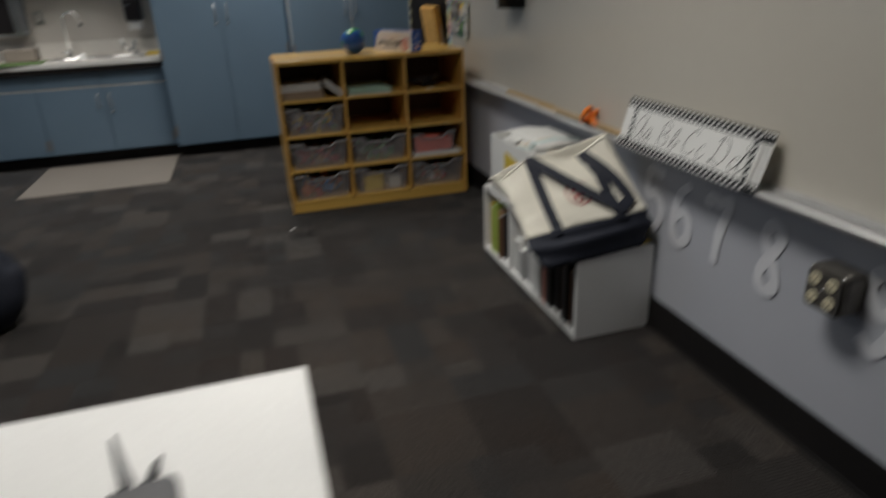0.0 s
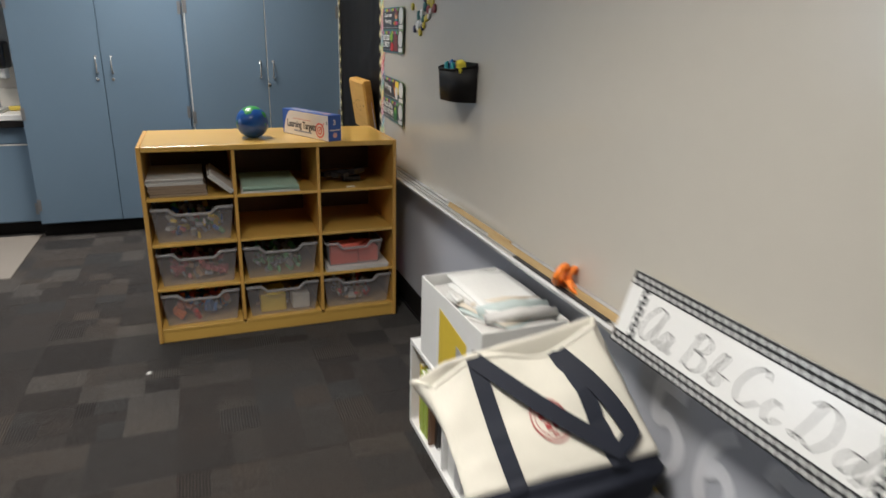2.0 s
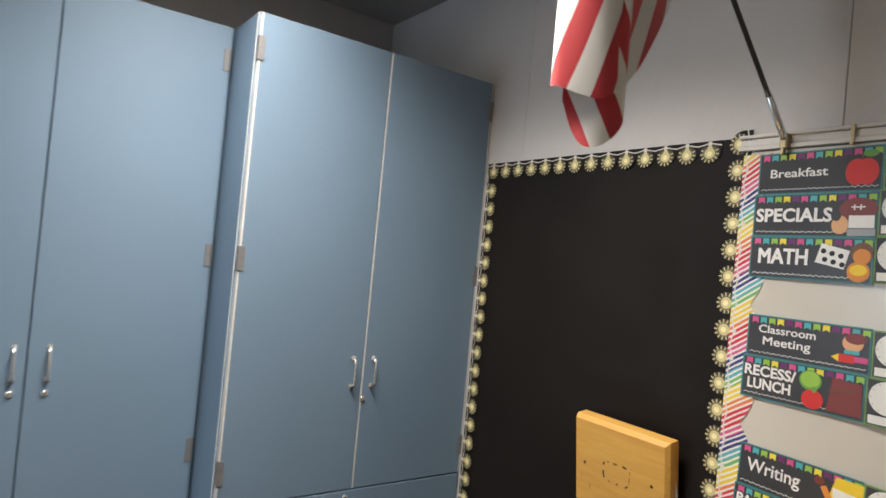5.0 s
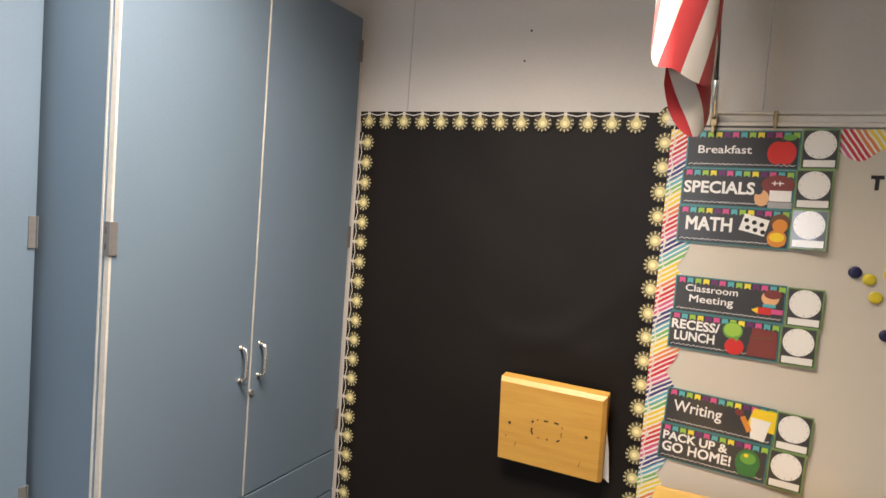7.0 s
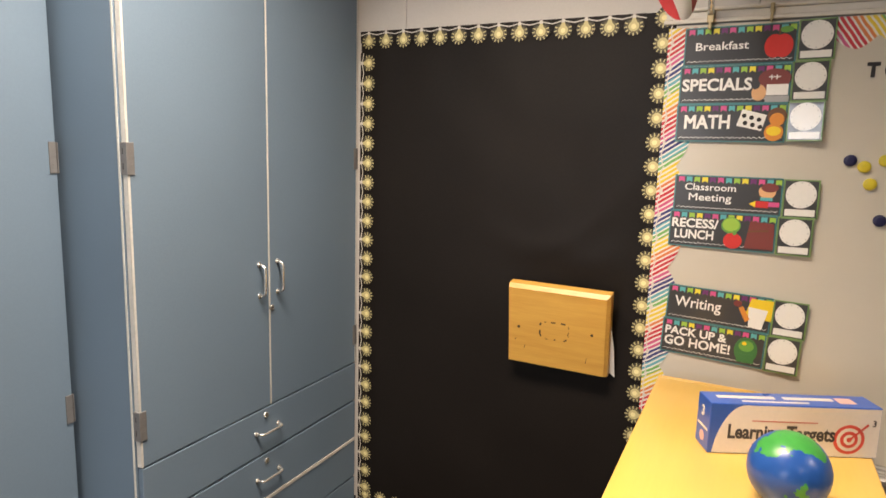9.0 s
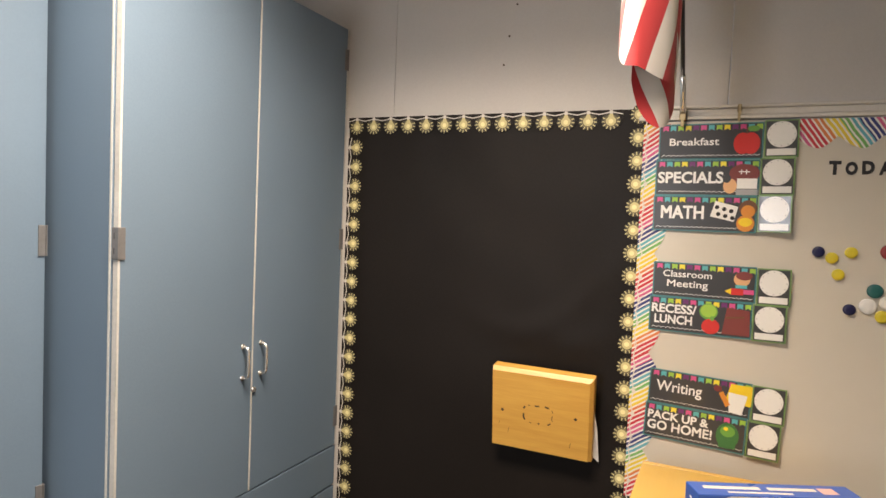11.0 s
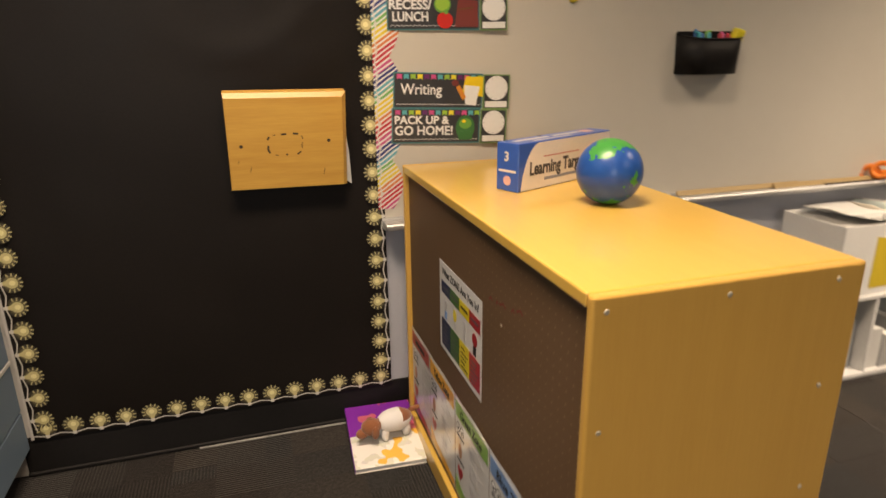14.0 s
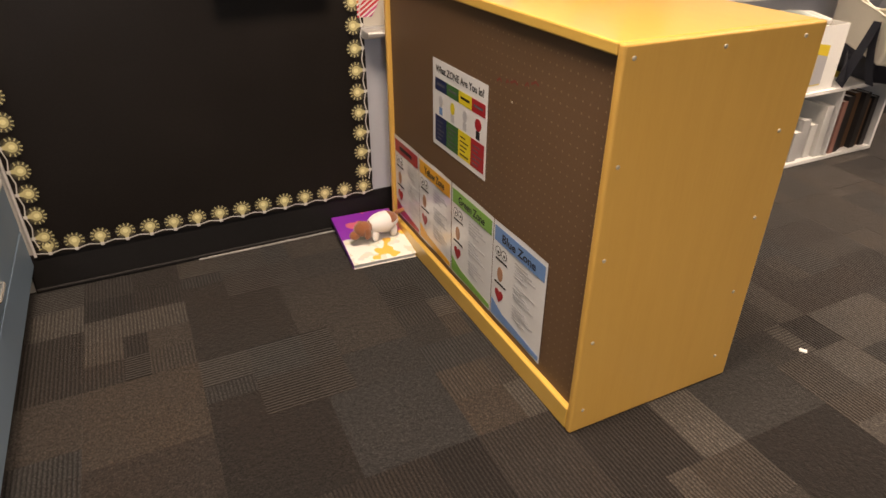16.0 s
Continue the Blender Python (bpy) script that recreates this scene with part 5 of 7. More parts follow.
CURSIVE = [
    (0.080, 0.085, [[(0.85, 0.95), (0.45, 1.0), (0.08, 0.55), (0.12, 0.10), (0.42, 0.02), (0.75, 0.50), (0.88, 0.95), (0.80, 0.40), (0.88, 0.04), (1.15, 0.22)]]),
    (0.150, 0.046, [[(0.85, 0.90), (0.40, 0.98), (0.08, 0.45), (0.30, 0.02), (0.70, 0.45), (0.85, 0.92), (0.80, 0.20), (0.95, 0.03), (1.20, 0.25)]]),
    (0.225, 0.085, [[(0.30, 0.98), (0.20, 0.50), (0.10, 0.02)], [(0.12, 0.80), (0.45, 1.0), (0.80, 0.85), (0.70, 0.58), (0.35, 0.52), (0.80, 0.45), (0.88, 0.15), (0.50, 0.0), (0.15, 0.10)]]),
    (0.295, 0.070, [[(0.05, 0.05), (0.45, 0.60), (0.55, 0.98), (0.35, 0.95), (0.20, 0.40), (0.35, 0.03), (0.65, 0.10), (0.70, 0.40), (0.60, 0.42), (1.00, 0.40)]]),
    (0.365, 0.088, [[(0.85, 0.80), (0.70, 0.98), (0.35, 0.85), (0.10, 0.45), (0.25, 0.06), (0.60, 0.02), (0.95, 0.25)]]),
    (0.440, 0.046, [[(0.75, 0.80), (0.45, 0.98), (0.10, 0.50), (0.35, 0.03), (0.70, 0.06), (1.10, 0.35)]]),
    (0.505, 0.088, [[(0.40, 0.98), (0.30, 0.50), (0.15, 0.06), (0.02, 0.12), (0.30, 0.14), (0.70, 0.02), (1.02, 0.40), (0.90, 0.85), (0.45, 1.0), (0.15, 0.85)]]),
    (0.590, 0.080, [[(0.60, 0.50), (0.25, 0.48), (0.08, 0.20), (0.30, 0.02), (0.62, 0.30), (0.95, 0.98), (0.70, 0.25), (0.82, 0.03), (1.10, 0.20)]]),
]
for x, h, strokes in CURSIVE:
    w = h * 0.72
    bm = bmesh.new()
    for st_ in strokes:
        ribbon(bm, [(x + p.x * w + p.y * h * 0.18, 0.047 + p.y * h) for p in smooth_path(st_, 6)], 0.0030, zf + 0.001)
    part("letter", bm, M_INK, ch, "thin black cursive letter")
ribbon_ = bmesh.new()
ribbon(ribbon_, [(0.63 + 0.022 * math.sin(t * 0.5) + 0.004 * t, 0.040 + 0.012 * t) for t in range(9)], 0.003, zf + 0.001)
part("letter", ribbon_, M_INK, ch)
M_HOOK = flat("cloudy_white_plastic", (0.60, 0.585, 0.54), 0.4)
for y_ in (2.170, 2.725, 1.60):
    hk = bmesh.new()
    box(hk, -0.011, 0.011, 0, 0.05, 0, 0.004, bevel=0.002)
    box(hk, -0.010, 0.010, 0.002, 0.012, 0.0042, 0.010, bevel=0.003)
    solid("hook", hk, M_HOOK, "small white adhesive hook on the whiteboard foot", "hook", on_east(y_ + 0.012, 0.784, 0.0125), group="adhesive hooks")
M_DIGIT = mat("pale_paper_cutout", (0.66, 0.67, 0.71), 0.6, var=0.06, scale=20, bump=0.1)
DIGITS = {
    "5": [(0.92, 0.98), (0.22, 0.98), (0.14, 0.58), (0.50, 0.63), (0.84, 0.50), (0.88, 0.26), (0.58, 0.04), (0.14, 0.10)],
    "6": [(0.78, 0.98), (0.36, 0.80), (0.12, 0.46), (0.14, 0.15), (0.46, 0.02), (0.82, 0.14), (0.86, 0.40), (0.54, 0.54), (0.20, 0.40)],
    "7": [(0.04, 0.80), (0.10, 0.95), (0.50, 0.93), (0.92, 0.98), (0.62, 0.50), (0.52, 0.02)],
    "8": [(0.46, 0.52), (0.22, 0.72), (0.26, 0.87), (0.50, 0.95), (0.72, 0.87), (0.74, 0.72), (0.48, 0.52), (0.20, 0.30), (0.22, 0.11), (0.46, 0.04), (0.72, 0.11), (0.76, 0.28), (0.50, 0.52)],
    "9": [(0.80, 0.64), (0.48, 0.48), (0.18, 0.60), (0.14, 0.82), (0.46, 0.98), (0.80, 0.88), (0.87, 0.60), (0.76, 0.25), (0.44, 0.02), (0.08, 0.14)],
    "1": [(0.05, 0.84), (0.40, 0.92), (0.55, 0.98), (0.55, 0.50), (0.52, 0.02)],
    "0": [(0.50, 0.98), (0.16, 0.80), (0.10, 0.50), (0.18, 0.16), (0.50, 0.02), (0.82, 0.18), (0.90, 0.50), (0.82, 0.82), (0.50, 0.98)],
}


def paper_digit(d, y, z, h=0.242, w=0.125):
    """A wavy cut-out numeral of thick paper stuck on the wall."""
    pts = [(p.x * w, p.y * h) for p in smooth_path(DIGITS[d], 16)]
    bm = bmesh.new()
    prev = None
    n = len(pts)
    for i, p in enumerate(pts):
        a, b = Vector(pts[max(i - 1, 0)]), Vector(pts[min(i + 1, n - 1)])
        t = (b - a).normalized()
        k = 0.0195 * (1 + 0.09 * math.sin(i * 0.21 + y * 9)) * (0.7 if i in (0, n - 1) else 0.9 if i in (1, n - 2) else 1.0)
        nr = Vector((-t.y, t.x)) * k
        zz = 0.0028 + 0.000012 * i
        q = [bm.verts.new((p[0] + nr.x, p[1] + nr.y, zz)), bm.verts.new((p[0] - nr.x, p[1] - nr.y, zz)), bm.verts.new((p[0] - nr.x, p[1] - nr.y, zz - 0.0014)), bm.verts.new((p[0] + nr.x, p[1] + nr.y, zz - 0.0014))]
        if prev:
            for j in range(4):
                bm.faces.new((prev[j], prev[(j + 1) % 4], q[(j + 1) % 4], q[j]))
        else:
            bm.faces.new(q)
        prev = q
    bm.faces.new(prev[::-1])
    return solid("paper_number", bm, M_DIGIT, "pale wavy paper cut-out number " + d + " on the grey wall", "number", on_east(y, z, 0.0005), group="number line cut-outs")


for d_, y_, w_ in (("5", 3.370, 0.125), ("6", 3.191, 0.118), ("7", 3.000, 0.122), ("8", 2.745, 0.112), ("9", 2.367, 0.125), ("1", 2.150, 0.070), ("0", 2.045, 0.120)):
    paper_digit(d_, y_, 0.425, w=w_)
ob_ = thing("outlet_box", on_east(2.418, 0.520, 0), "grey metal surface outlet box with four ivory sockets", "outlet")
M_BOXSTEEL = mat("tarnished_box_steel", (0.165, 0.155, 0.140), 0.42, 0.7, var=0.3, scale=30, bump=0.15)
part("metal_box", boxed(-0.058, 0.058, -0.006, 0.116, 0, 0.070, bevel=0.012, seg=3), M_BOXSTEEL, ob_)
cp_ = bmesh.new()
poly(cp_, [(-0.048, -0.007), (0.048, -0.007), (0.059, 0.004), (0.059, 0.106), (0.048, 0.117), (-0.048, 0.117), (-0.059, 0.106), (-0.059, 0.004)], 0.0702, 0.0765)
poly(cp_, [(-0.042, 0.000), (0.042, 0.000), (0.052, 0.010), (0.052, 0.100), (0.042, 0.110), (-0.042, 0.110), (-0.052, 0.100), (-0.052, 0.010)], 0.0766, 0.0880)
part("cover_plate", cp_, M_BOXSTEEL, ob_, "worn steel cover plate")
for x, y in ((-0.050, 0.108), (0.050, 0.002), (0.050, 0.108), (-0.050, 0.002), (0.0, 0.055)):
    part("screw", tube(bmesh.new(), [(x, y, 0.076), (x, y, 0.0785 if x else 0.0895), (x, y, 0.080 if x else 0.0905)], [0.0048, 0.0048, 0.0025], 10), M_CHROME, ob_, "bright screw head")
M_IVORY = flat("ivory_plastic", (0.62, 0.57, 0.40), 0.4)
for x in (-0.027, 0.027):
    for y in (0.028, 0.082):
        s_ = part("socket", tube(bmesh.new(), [(x, y, 0.088), (x, y, 0.0905), (x, y, 0.091)], [0.0175, 0.0175, 0.016], 20), M_IVORY, ob_, "round ivory socket")
        sl = bmesh.new()
        box(sl, x - 0.0075, x - 0.0055, y, y + 0.009, 0.0905, 0.0914)
        box(sl, x + 0.0055, x + 0.0075, y, y + 0.009, 0.0905, 0.0914)
        tube(sl, [(x, y - 0.008, 0.0905), (x, y - 0.008, 0.0914)], 0.003, 8)
        part("slots", sl, M_INK, s_)

# flag on its pole, clips on the rail
M_BRASS = mat("dull_brass", (0.44, 0.36, 0.22), 0.4, 0.7, var=0.2)
PB, PT = Vector((1.905, 5.832, 2.112)), Vector((0.98, 5.83, 3.0 - 0.03))
fl = thing("flag", Matrix.Translation(PB), "red and white striped flag draped from a black wall pole", "flag")
dirp = (PT - PB)
part("pole", tube(bmesh.new(), [dirp * 0.10, dirp * 0.99], 0.0065, 10), M_BLACKP, fl, "thin black flag pole")
part("ferrule", tube(bmesh.new(), [dirp * 0.005, dirp * 0.02, dirp * 0.115], [0.011, 0.010, 0.0095], 10), M_CHROME, fl, "metal pole socket")
bm = bmesh.new()
box(bm, -0.010, 0.020, -0.010, 0.010, -0.024, 0.018, bevel=0.003)
box(bm, -0.014, 0.002, -0.005, 0.005, -0.044, -0.022, bevel=0.002)
part("bracket", bm, M_BRASS, fl, "dull brass clip bracket on the rail")
m_, nt_, bs_, N_, L_ = nodes_of("striped_flag_cloth")
uvn = N_("ShaderNodeUVMap")
su = N_("ShaderNodeSeparateXYZ")
L_(uvn.outputs["UV"], su.inputs[0])
stripe = maths(nt_, "GREATER_THAN", maths(nt_, "FRACT", maths(nt_, "DIVIDE", maths(nt_, "MULTIPLY_ADD", su.outputs[1], 0.34, su.outputs[0]), 0.105)), 0.5)
weave = noise_of(nt_, scaled(nt_, 1, 1, 1), 300.0)
L_(mixed(nt_, (0.76, 0.74, 0.70), (0.50, 0.028, 0.035), stripe), bs_.inputs["Base Color"])
bs_.inputs["Roughness"].default_value = 0.65
bs_.inputs["Sheen Weight"].default_value = 0.2
bumped(nt_, bs_, weave, 0.15)
DRAPE = [
    [(1.43, 5.885, 2.40), (1.33, 5.835, 2.28), (1.22, 5.812, 2.12), (1.13, 5.806, 2.050), (1.075, 5.830, 2.050), (1.055, 5.868, 2.064), (1.065, 5.900, 2.074), (1.12, 5.915, 2.12)],
    [(1.085, 5.884, 2.045), (1.092, 5.862, 1.985), (1.110, 5.838, 1.950), (1.140, 5.812, 1.958), (1.172, 5.798, 2.005), (1.185, 5.820, 2.05), (1.165, 5.870, 2.09)],
]
for k_, fold in enumerate(DRAPE):
    bm = bmesh.new()
    uvl = bm.loops.layers.uv.new("UVMap")
    fine_ = []
    for i_ in range(len(fold) - 1):
        p0, p1, p2, p3 = (Vector(fold[max(0, min(q, len(fold) - 1))]) for q in (i_ - 1, i_, i_ + 1, i_ + 2))
        for t in (q / 6 for q in range(6)):
            fine_.append(0.5 * (2 * p1 + (p2 - p0) * t + (2 * p0 - 5 * p1 + 4 * p2 - p3) * t * t + (3 * p1 - p0 - 3 * p2 + p3) * t ** 3))
    fine_.append(Vector(fold[-1]))
    cols_, arcl = [], 0.03 * k_
    for i, p in enumerate(fine_):
        if i:
            arcl += (fine_[i].xy - fine_[i - 1].xy).length
        tx = min(max((PB.x - p.x) / (PB.x - PT.x), 0.3), 0.97)
        ztop = PB.z + (PT.z - PB.z) * tx - 0.25 * k_
        yt = PB.y + (PT.y - PB.y) * tx + 0.03 * k_
        col = []
        for j in range(17):
            v = j / 16
            yy = yt + (p.y - yt) * min(1, v * 2.2)
            w = 0.007 * math.sin(v * 6 + i * 0.35) * v
            zz = ztop + (p.z - ztop) * v
            col.append((bm.verts.new(Vector((p.x + w, yy + w * 0.6, zz)) - PB), arcl, zz))
        cols_.append(col)
    for a, b in zip(cols_, cols_[1:]):
        for j in range(16):
            q = (a[j], a[j + 1], b[j + 1], b[j])
            f = bm.faces.new([e[0] for e in q])
            f.smooth = True
            for lp, e in zip(f.loops, q):
                lp[uvl].uv = (e[1], e[2]) if k_ == 0 else (e[1] * 1.1 + 0.2 * e[2] - 0.004, e[2])
    part("cloth", bm, m_, fl, "red and white striped cloth")
for y_ in (5.665,):
    hk = bmesh.new()
    box(hk, -0.006, 0.006, -0.008, 0.020, 0.0, 0.006, bevel=0.002)
    box(hk, -0.004, 0.004, -0.036, -0.007, 0.002, 0.005, bevel=0.001)
    box(hk, -0.004, 0.004, -0.036, -0.029, 0.0052, 0.012, bevel=0.001)
    solid("map_hook", hk, M_BRASS, "metal map hook clipped on the rail", "hook", on_east(y_, 2.118, 0.0215))
for y_, z_ in ((6.449, 2.417), (6.466, 2.313), (6.424, 2.53)):
    solid("nail_hole", tube(bmesh.new(), [(0, 0, 0), (0, 0, 0.0012)], 0.004, 10), M_STAIN, "dark nail hole in the pale wall panel", "hole", on_east(y_, z_, 0.0), group="nail holes")
sm = bmesh.new()
ribbon(sm, [(0, 0), (0.018, 0.004), (0.03, 0.002)], 0.006, 0.0006)
solid("red_smudge", sm, M_RED, "small red mark on the pale wall panel", "mark", on_east(6.435, 2.565, 0.0003))

# ---- things on the shelf and the floor ----
def plain(name, col, rough=0.45, **k):
    return mat(name, col, rough, var=0.06, bump=0.05, **k)


m_, nt_, bs_, N_, L_ = nodes_of("globe_ball_foam")
v_ = scaled(nt_, 1, 1, 1)
land = noise_of(nt_, v_, 11.0, 4.0, 0.6)
sp_ = N_("ShaderNodeSeparateXYZ")
L_(v_, sp_.inputs[0])
cap_ = maths(nt_, "MULTIPLY", maths(nt_, "SUBTRACT", sp_.outputs[2], 0.047), 5.0)
lm = maths(nt_, "GREATER_THAN", maths(nt_, "ADD", land, maths(nt_, "MAXIMUM", cap_, -0.05)), 0.565)
wear_ = noise_of(nt_, v_, 60.0)
L_(mixed(nt_, mixed(nt_, (0.008, 0.058, 0.27), (0.014, 0.085, 0.34), wear_), mixed(nt_, (0.025, 0.23, 0.045), (0.05, 0.31, 0.06), wear_), lm), bs_.inputs["Base Color"])
bs_.inputs["Roughness"].default_value = 0.30
bumped(nt_, bs_, maths(nt_, "ADD", lm, maths(nt_, "MULTIPLY", wear_, 0.25)), 0.35, 0.002)
bm = bmesh.new()
bmesh.ops.create_uvsphere(bm, u_segments=48, v_segments=28, radius=0.0785)
for v in bm.verts:
    v.co *= 1 + 0.006 * noise.noise(v.co * 22)
    v.co.z = max(v.co.z, -0.0770)
solid("globe_ball", bm, m_, "soft blue and green earth ball on the shelf top", "ball", pose(1.143, 5.545, sh + 0.0772, 12, -10, 40), smooth=True)

# long blue and white carton
ax = Vector((0.173, -0.370, 0)).normalized()
nz = Vector((0, 0, 1)).cross(ax) * -1
mbox = Matrix(((ax.x, 0, nz.x, 1.312), (ax.y, 0, nz.y, 5.706), (ax.z, 1, nz.z, sh + 0.0005), (0, 0, 0, 1)))
LB, LH, LT = 0.405, 0.126, 0.076
lb = thing("game_carton", mbox, "blue and white carton lettered Learning Targets on the shelf", "box")
M_CBLUE, M_CWHITE = plain("carton_blue", (0.03, 0.10, 0.42), 0.3, coat=0.3), plain("carton_cream", (0.74, 0.68, 0.62), 0.3, coat=0.3)
part("carton", boxed(0, LB, 0, LH, -LT, 0, bevel=0.0015), M_CBLUE, lb, "blue carton")
fw = bmesh.new()
poly(fw, [(0.010, 0.002)] + [(0.010 + 0.075 * (i / 10) ** 1.1, 0.002 + 0.121 * math.sin(math.pi / 2 * (i / 10) ** 0.75)) for i in range(1, 11)] + [(LB - 0.002, 0.123), (LB - 0.002, 0.002)], 0.0003, 0.0008)
part("cream_field", fw, M_CWHITE, lb, "cream front with a curved edge")
M_CTXT = plain("carton_ink", (0.05, 0.045, 0.05), 0.4)
lettering("lettering", "Learning Targets", 0.035, lb, 0.045, 0.040, 0.0009, M_CTXT, width=0.255, bold=0.030, label="black product lettering")
part("small_print", boxed(0.105, 0.262, 0.020, 0.028, 0.0008, 0.0013), plain("carton_grey", (0.25, 0.26, 0.32)), lb, "line of small grey print")
part("red_line", boxed(0.10, 0.255, 0.083, 0.086, 0.0008, 0.0013), plain("carton_rose", (0.55, 0.20, 0.18)), lb)
for i, r in enumerate((0.037, 0.029, 0.021, 0.013, 0.006)):
    part("target_ring", poly(bmesh.new(), ring_pts(0.333, 0.046, r, n=26), 0.0008, 0.0012 + 0.0004 * i), M_CWHITE if i % 2 else plain("target_red", (0.62, 0.08, 0.06)) if i == 0 else bpy.data.materials["target_red"], lb, "red and white target print" if i == 0 else "")
arw = bmesh.new()
ribbon(arw, [(0.333, 0.046), (0.362, 0.074), (0.374, 0.086)], 0.0055, 0.0033)
part("arrow_print", arw, bpy.data.materials["target_red"], lb, "red arrow across the target print")
lettering("lettering", "3", 0.016, lb, LB - 0.020, 0.080, 0.0009, M_CTXT, bold=0.02)
tb = bmesh.new()
box(tb, 0.03, 0.17, LH, LH + 0.0004, -0.052, -0.036)
box(tb, 0.19, 0.31, LH, LH + 0.0004, -0.052, -0.036)
box(tb, 0.08, 0.24, LH, LH + 0.0004, -0.022, -0.014)
part("top_print", tb, M_CWHITE, lb, "white print bars along the top")
pk = bmesh.new()
box(pk, 0.318, 0.358, LH, LH + 0.0005, -0.056, -0.022)
part("top_badge", pk, plain("carton_pink", (0.72, 0.42, 0.38)), lb)
e1 = thing  # the two blue ends carry a white numeral
for x, m_e in ((0, pose(0, 0, 0, 0, -90, 0)), (LB, pose(LB, 0, 0, 0, 90, 0))):
    d = part("end_print", poly(bmesh.new(), rect(0.008, LT - 0.008, 0.050, 0.056) if x else rect(-LT + 0.008 + LT, LT - 0.008, 0.050, 0.056), 0, 0.0006), M_CWHITE, lb, "", (pose(-0.0003, 0, -LT, 0, -90, 0) if not x else pose(LB + 0.0003, 0, 0, 0, 90, 0)))
    lettering("lettering", "3", 0.026, d, LT / 2 - 0.010, 0.078, 0.0004, M_CWHITE, bold=0.02)
    part("end_badge", poly(bmesh.new(), ring_pts(LT / 2, 0.028, 0.013, n=14), 0, 0.0007), bpy.data.materials["carton_pink"], d)

# picture book and stuffed toy on the carpet
m_, nt_, bs_, N_, L_ = nodes_of("purple_book_cover")
v_ = scaled(nt_, 1, 1, 1)
sp_ = N_("ShaderNodeSeparateXYZ")
L_(v_, sp_.inputs[0])
n1, n2 = noise_of(nt_, v_, 9.0, 2.0), noise_of(nt_, v_, 16.0, 2.0)
far_ = mixed(nt_, (0.22, 0.025, 0.36), (0.66, 0.15, 0.16), maths(nt_, "MULTIPLY", maths(nt_, "GREATER_THAN", n1, 0.54), 0.8))
near_ = mixed(nt_, mixed(nt_, (0.66, 0.70, 0.42), (0.60, 0.55, 0.68), noise_of(nt_, v_, 24.0, 1.0)), (0.78, 0.76, 0.72), maths(nt_, "GREATER_THAN", n2, 0.47))
near_ = mixed(nt_, near_, (0.80, 0.46, 0.08), maths(nt_, "GREATER_THAN", n1, 0.58))
L_(mixed(nt_, near_, far_, maths(nt_, "GREATER_THAN", maths(nt_, "MULTIPLY_ADD", n2, 0.03, sp_.outputs[0]), 0.175)), bs_.inputs["Base Color"])
bs_.inputs["Roughness"].default_value, bs_.inputs["Coat Weight"].default_value = 0.3, 0.3
MBK = pose(1.590, 5.890, 0.001, 0, -6.5, -3)
bk = thing("picture_book", MBK, "purple and yellow picture book propped on the baseboard", "book")
part("page_block", boxed(0.003, 0.325, 0.003, 0.237, 0.0025, 0.0165, bevel=0.001), M_PAPER, bk, "white page edges")
part("front_cover", boxed(0, 0.328, 0, 0.240, 0.0168, 0.0192, bevel=0.0008), m_, bk, "glossy purple, orange and yellow printed cover")
part("back_cover", boxed(0, 0.328, 0, 0.240, 0, 0.0024, bevel=0.0008), M_CWHITE, bk)
part("spine", boxed(0.001, 0.327, 0.2402, 0.2424, 0, 0.0192, bevel=0.0008), plain("book_spine_purple", (0.14, 0.02, 0.26), 0.35), bk)
m_, nt_, bs_, N_, L_ = nodes_of("brown_white_plush")
v_ = scaled(nt_, 1, 1, 1)
sp_ = N_("ShaderNodeSeparateXYZ")
L_(v_, sp_.inputs[0])
fz = noise_of(nt_, v_, 220.0)
pos_ = maths(nt_, "MULTIPLY_ADD", noise_of(nt_, v_, 14.0), 0.03, sp_.outputs[0])
brown_ = maths(nt_, "MAXIMUM", maths(nt_, "LESS_THAN", pos_, -0.022), maths(nt_, "MULTIPLY", maths(nt_, "GREATER_THAN", pos_, 0.055), maths(nt_, "GREATER_THAN", sp_.outputs[2], 0.075)))
L_(mixed(nt_, (0.74, 0.72, 0.71), (0.25, 0.085, 0.032), brown_), bs_.inputs["Base Color"])
bs_.inputs["Roughness"].default_value, bs_.inputs["Sheen Weight"].default_value = 0.9, 0.4
bumped(nt_, bs_, fz, 0.6, 0.003)
bm = bmesh.new()
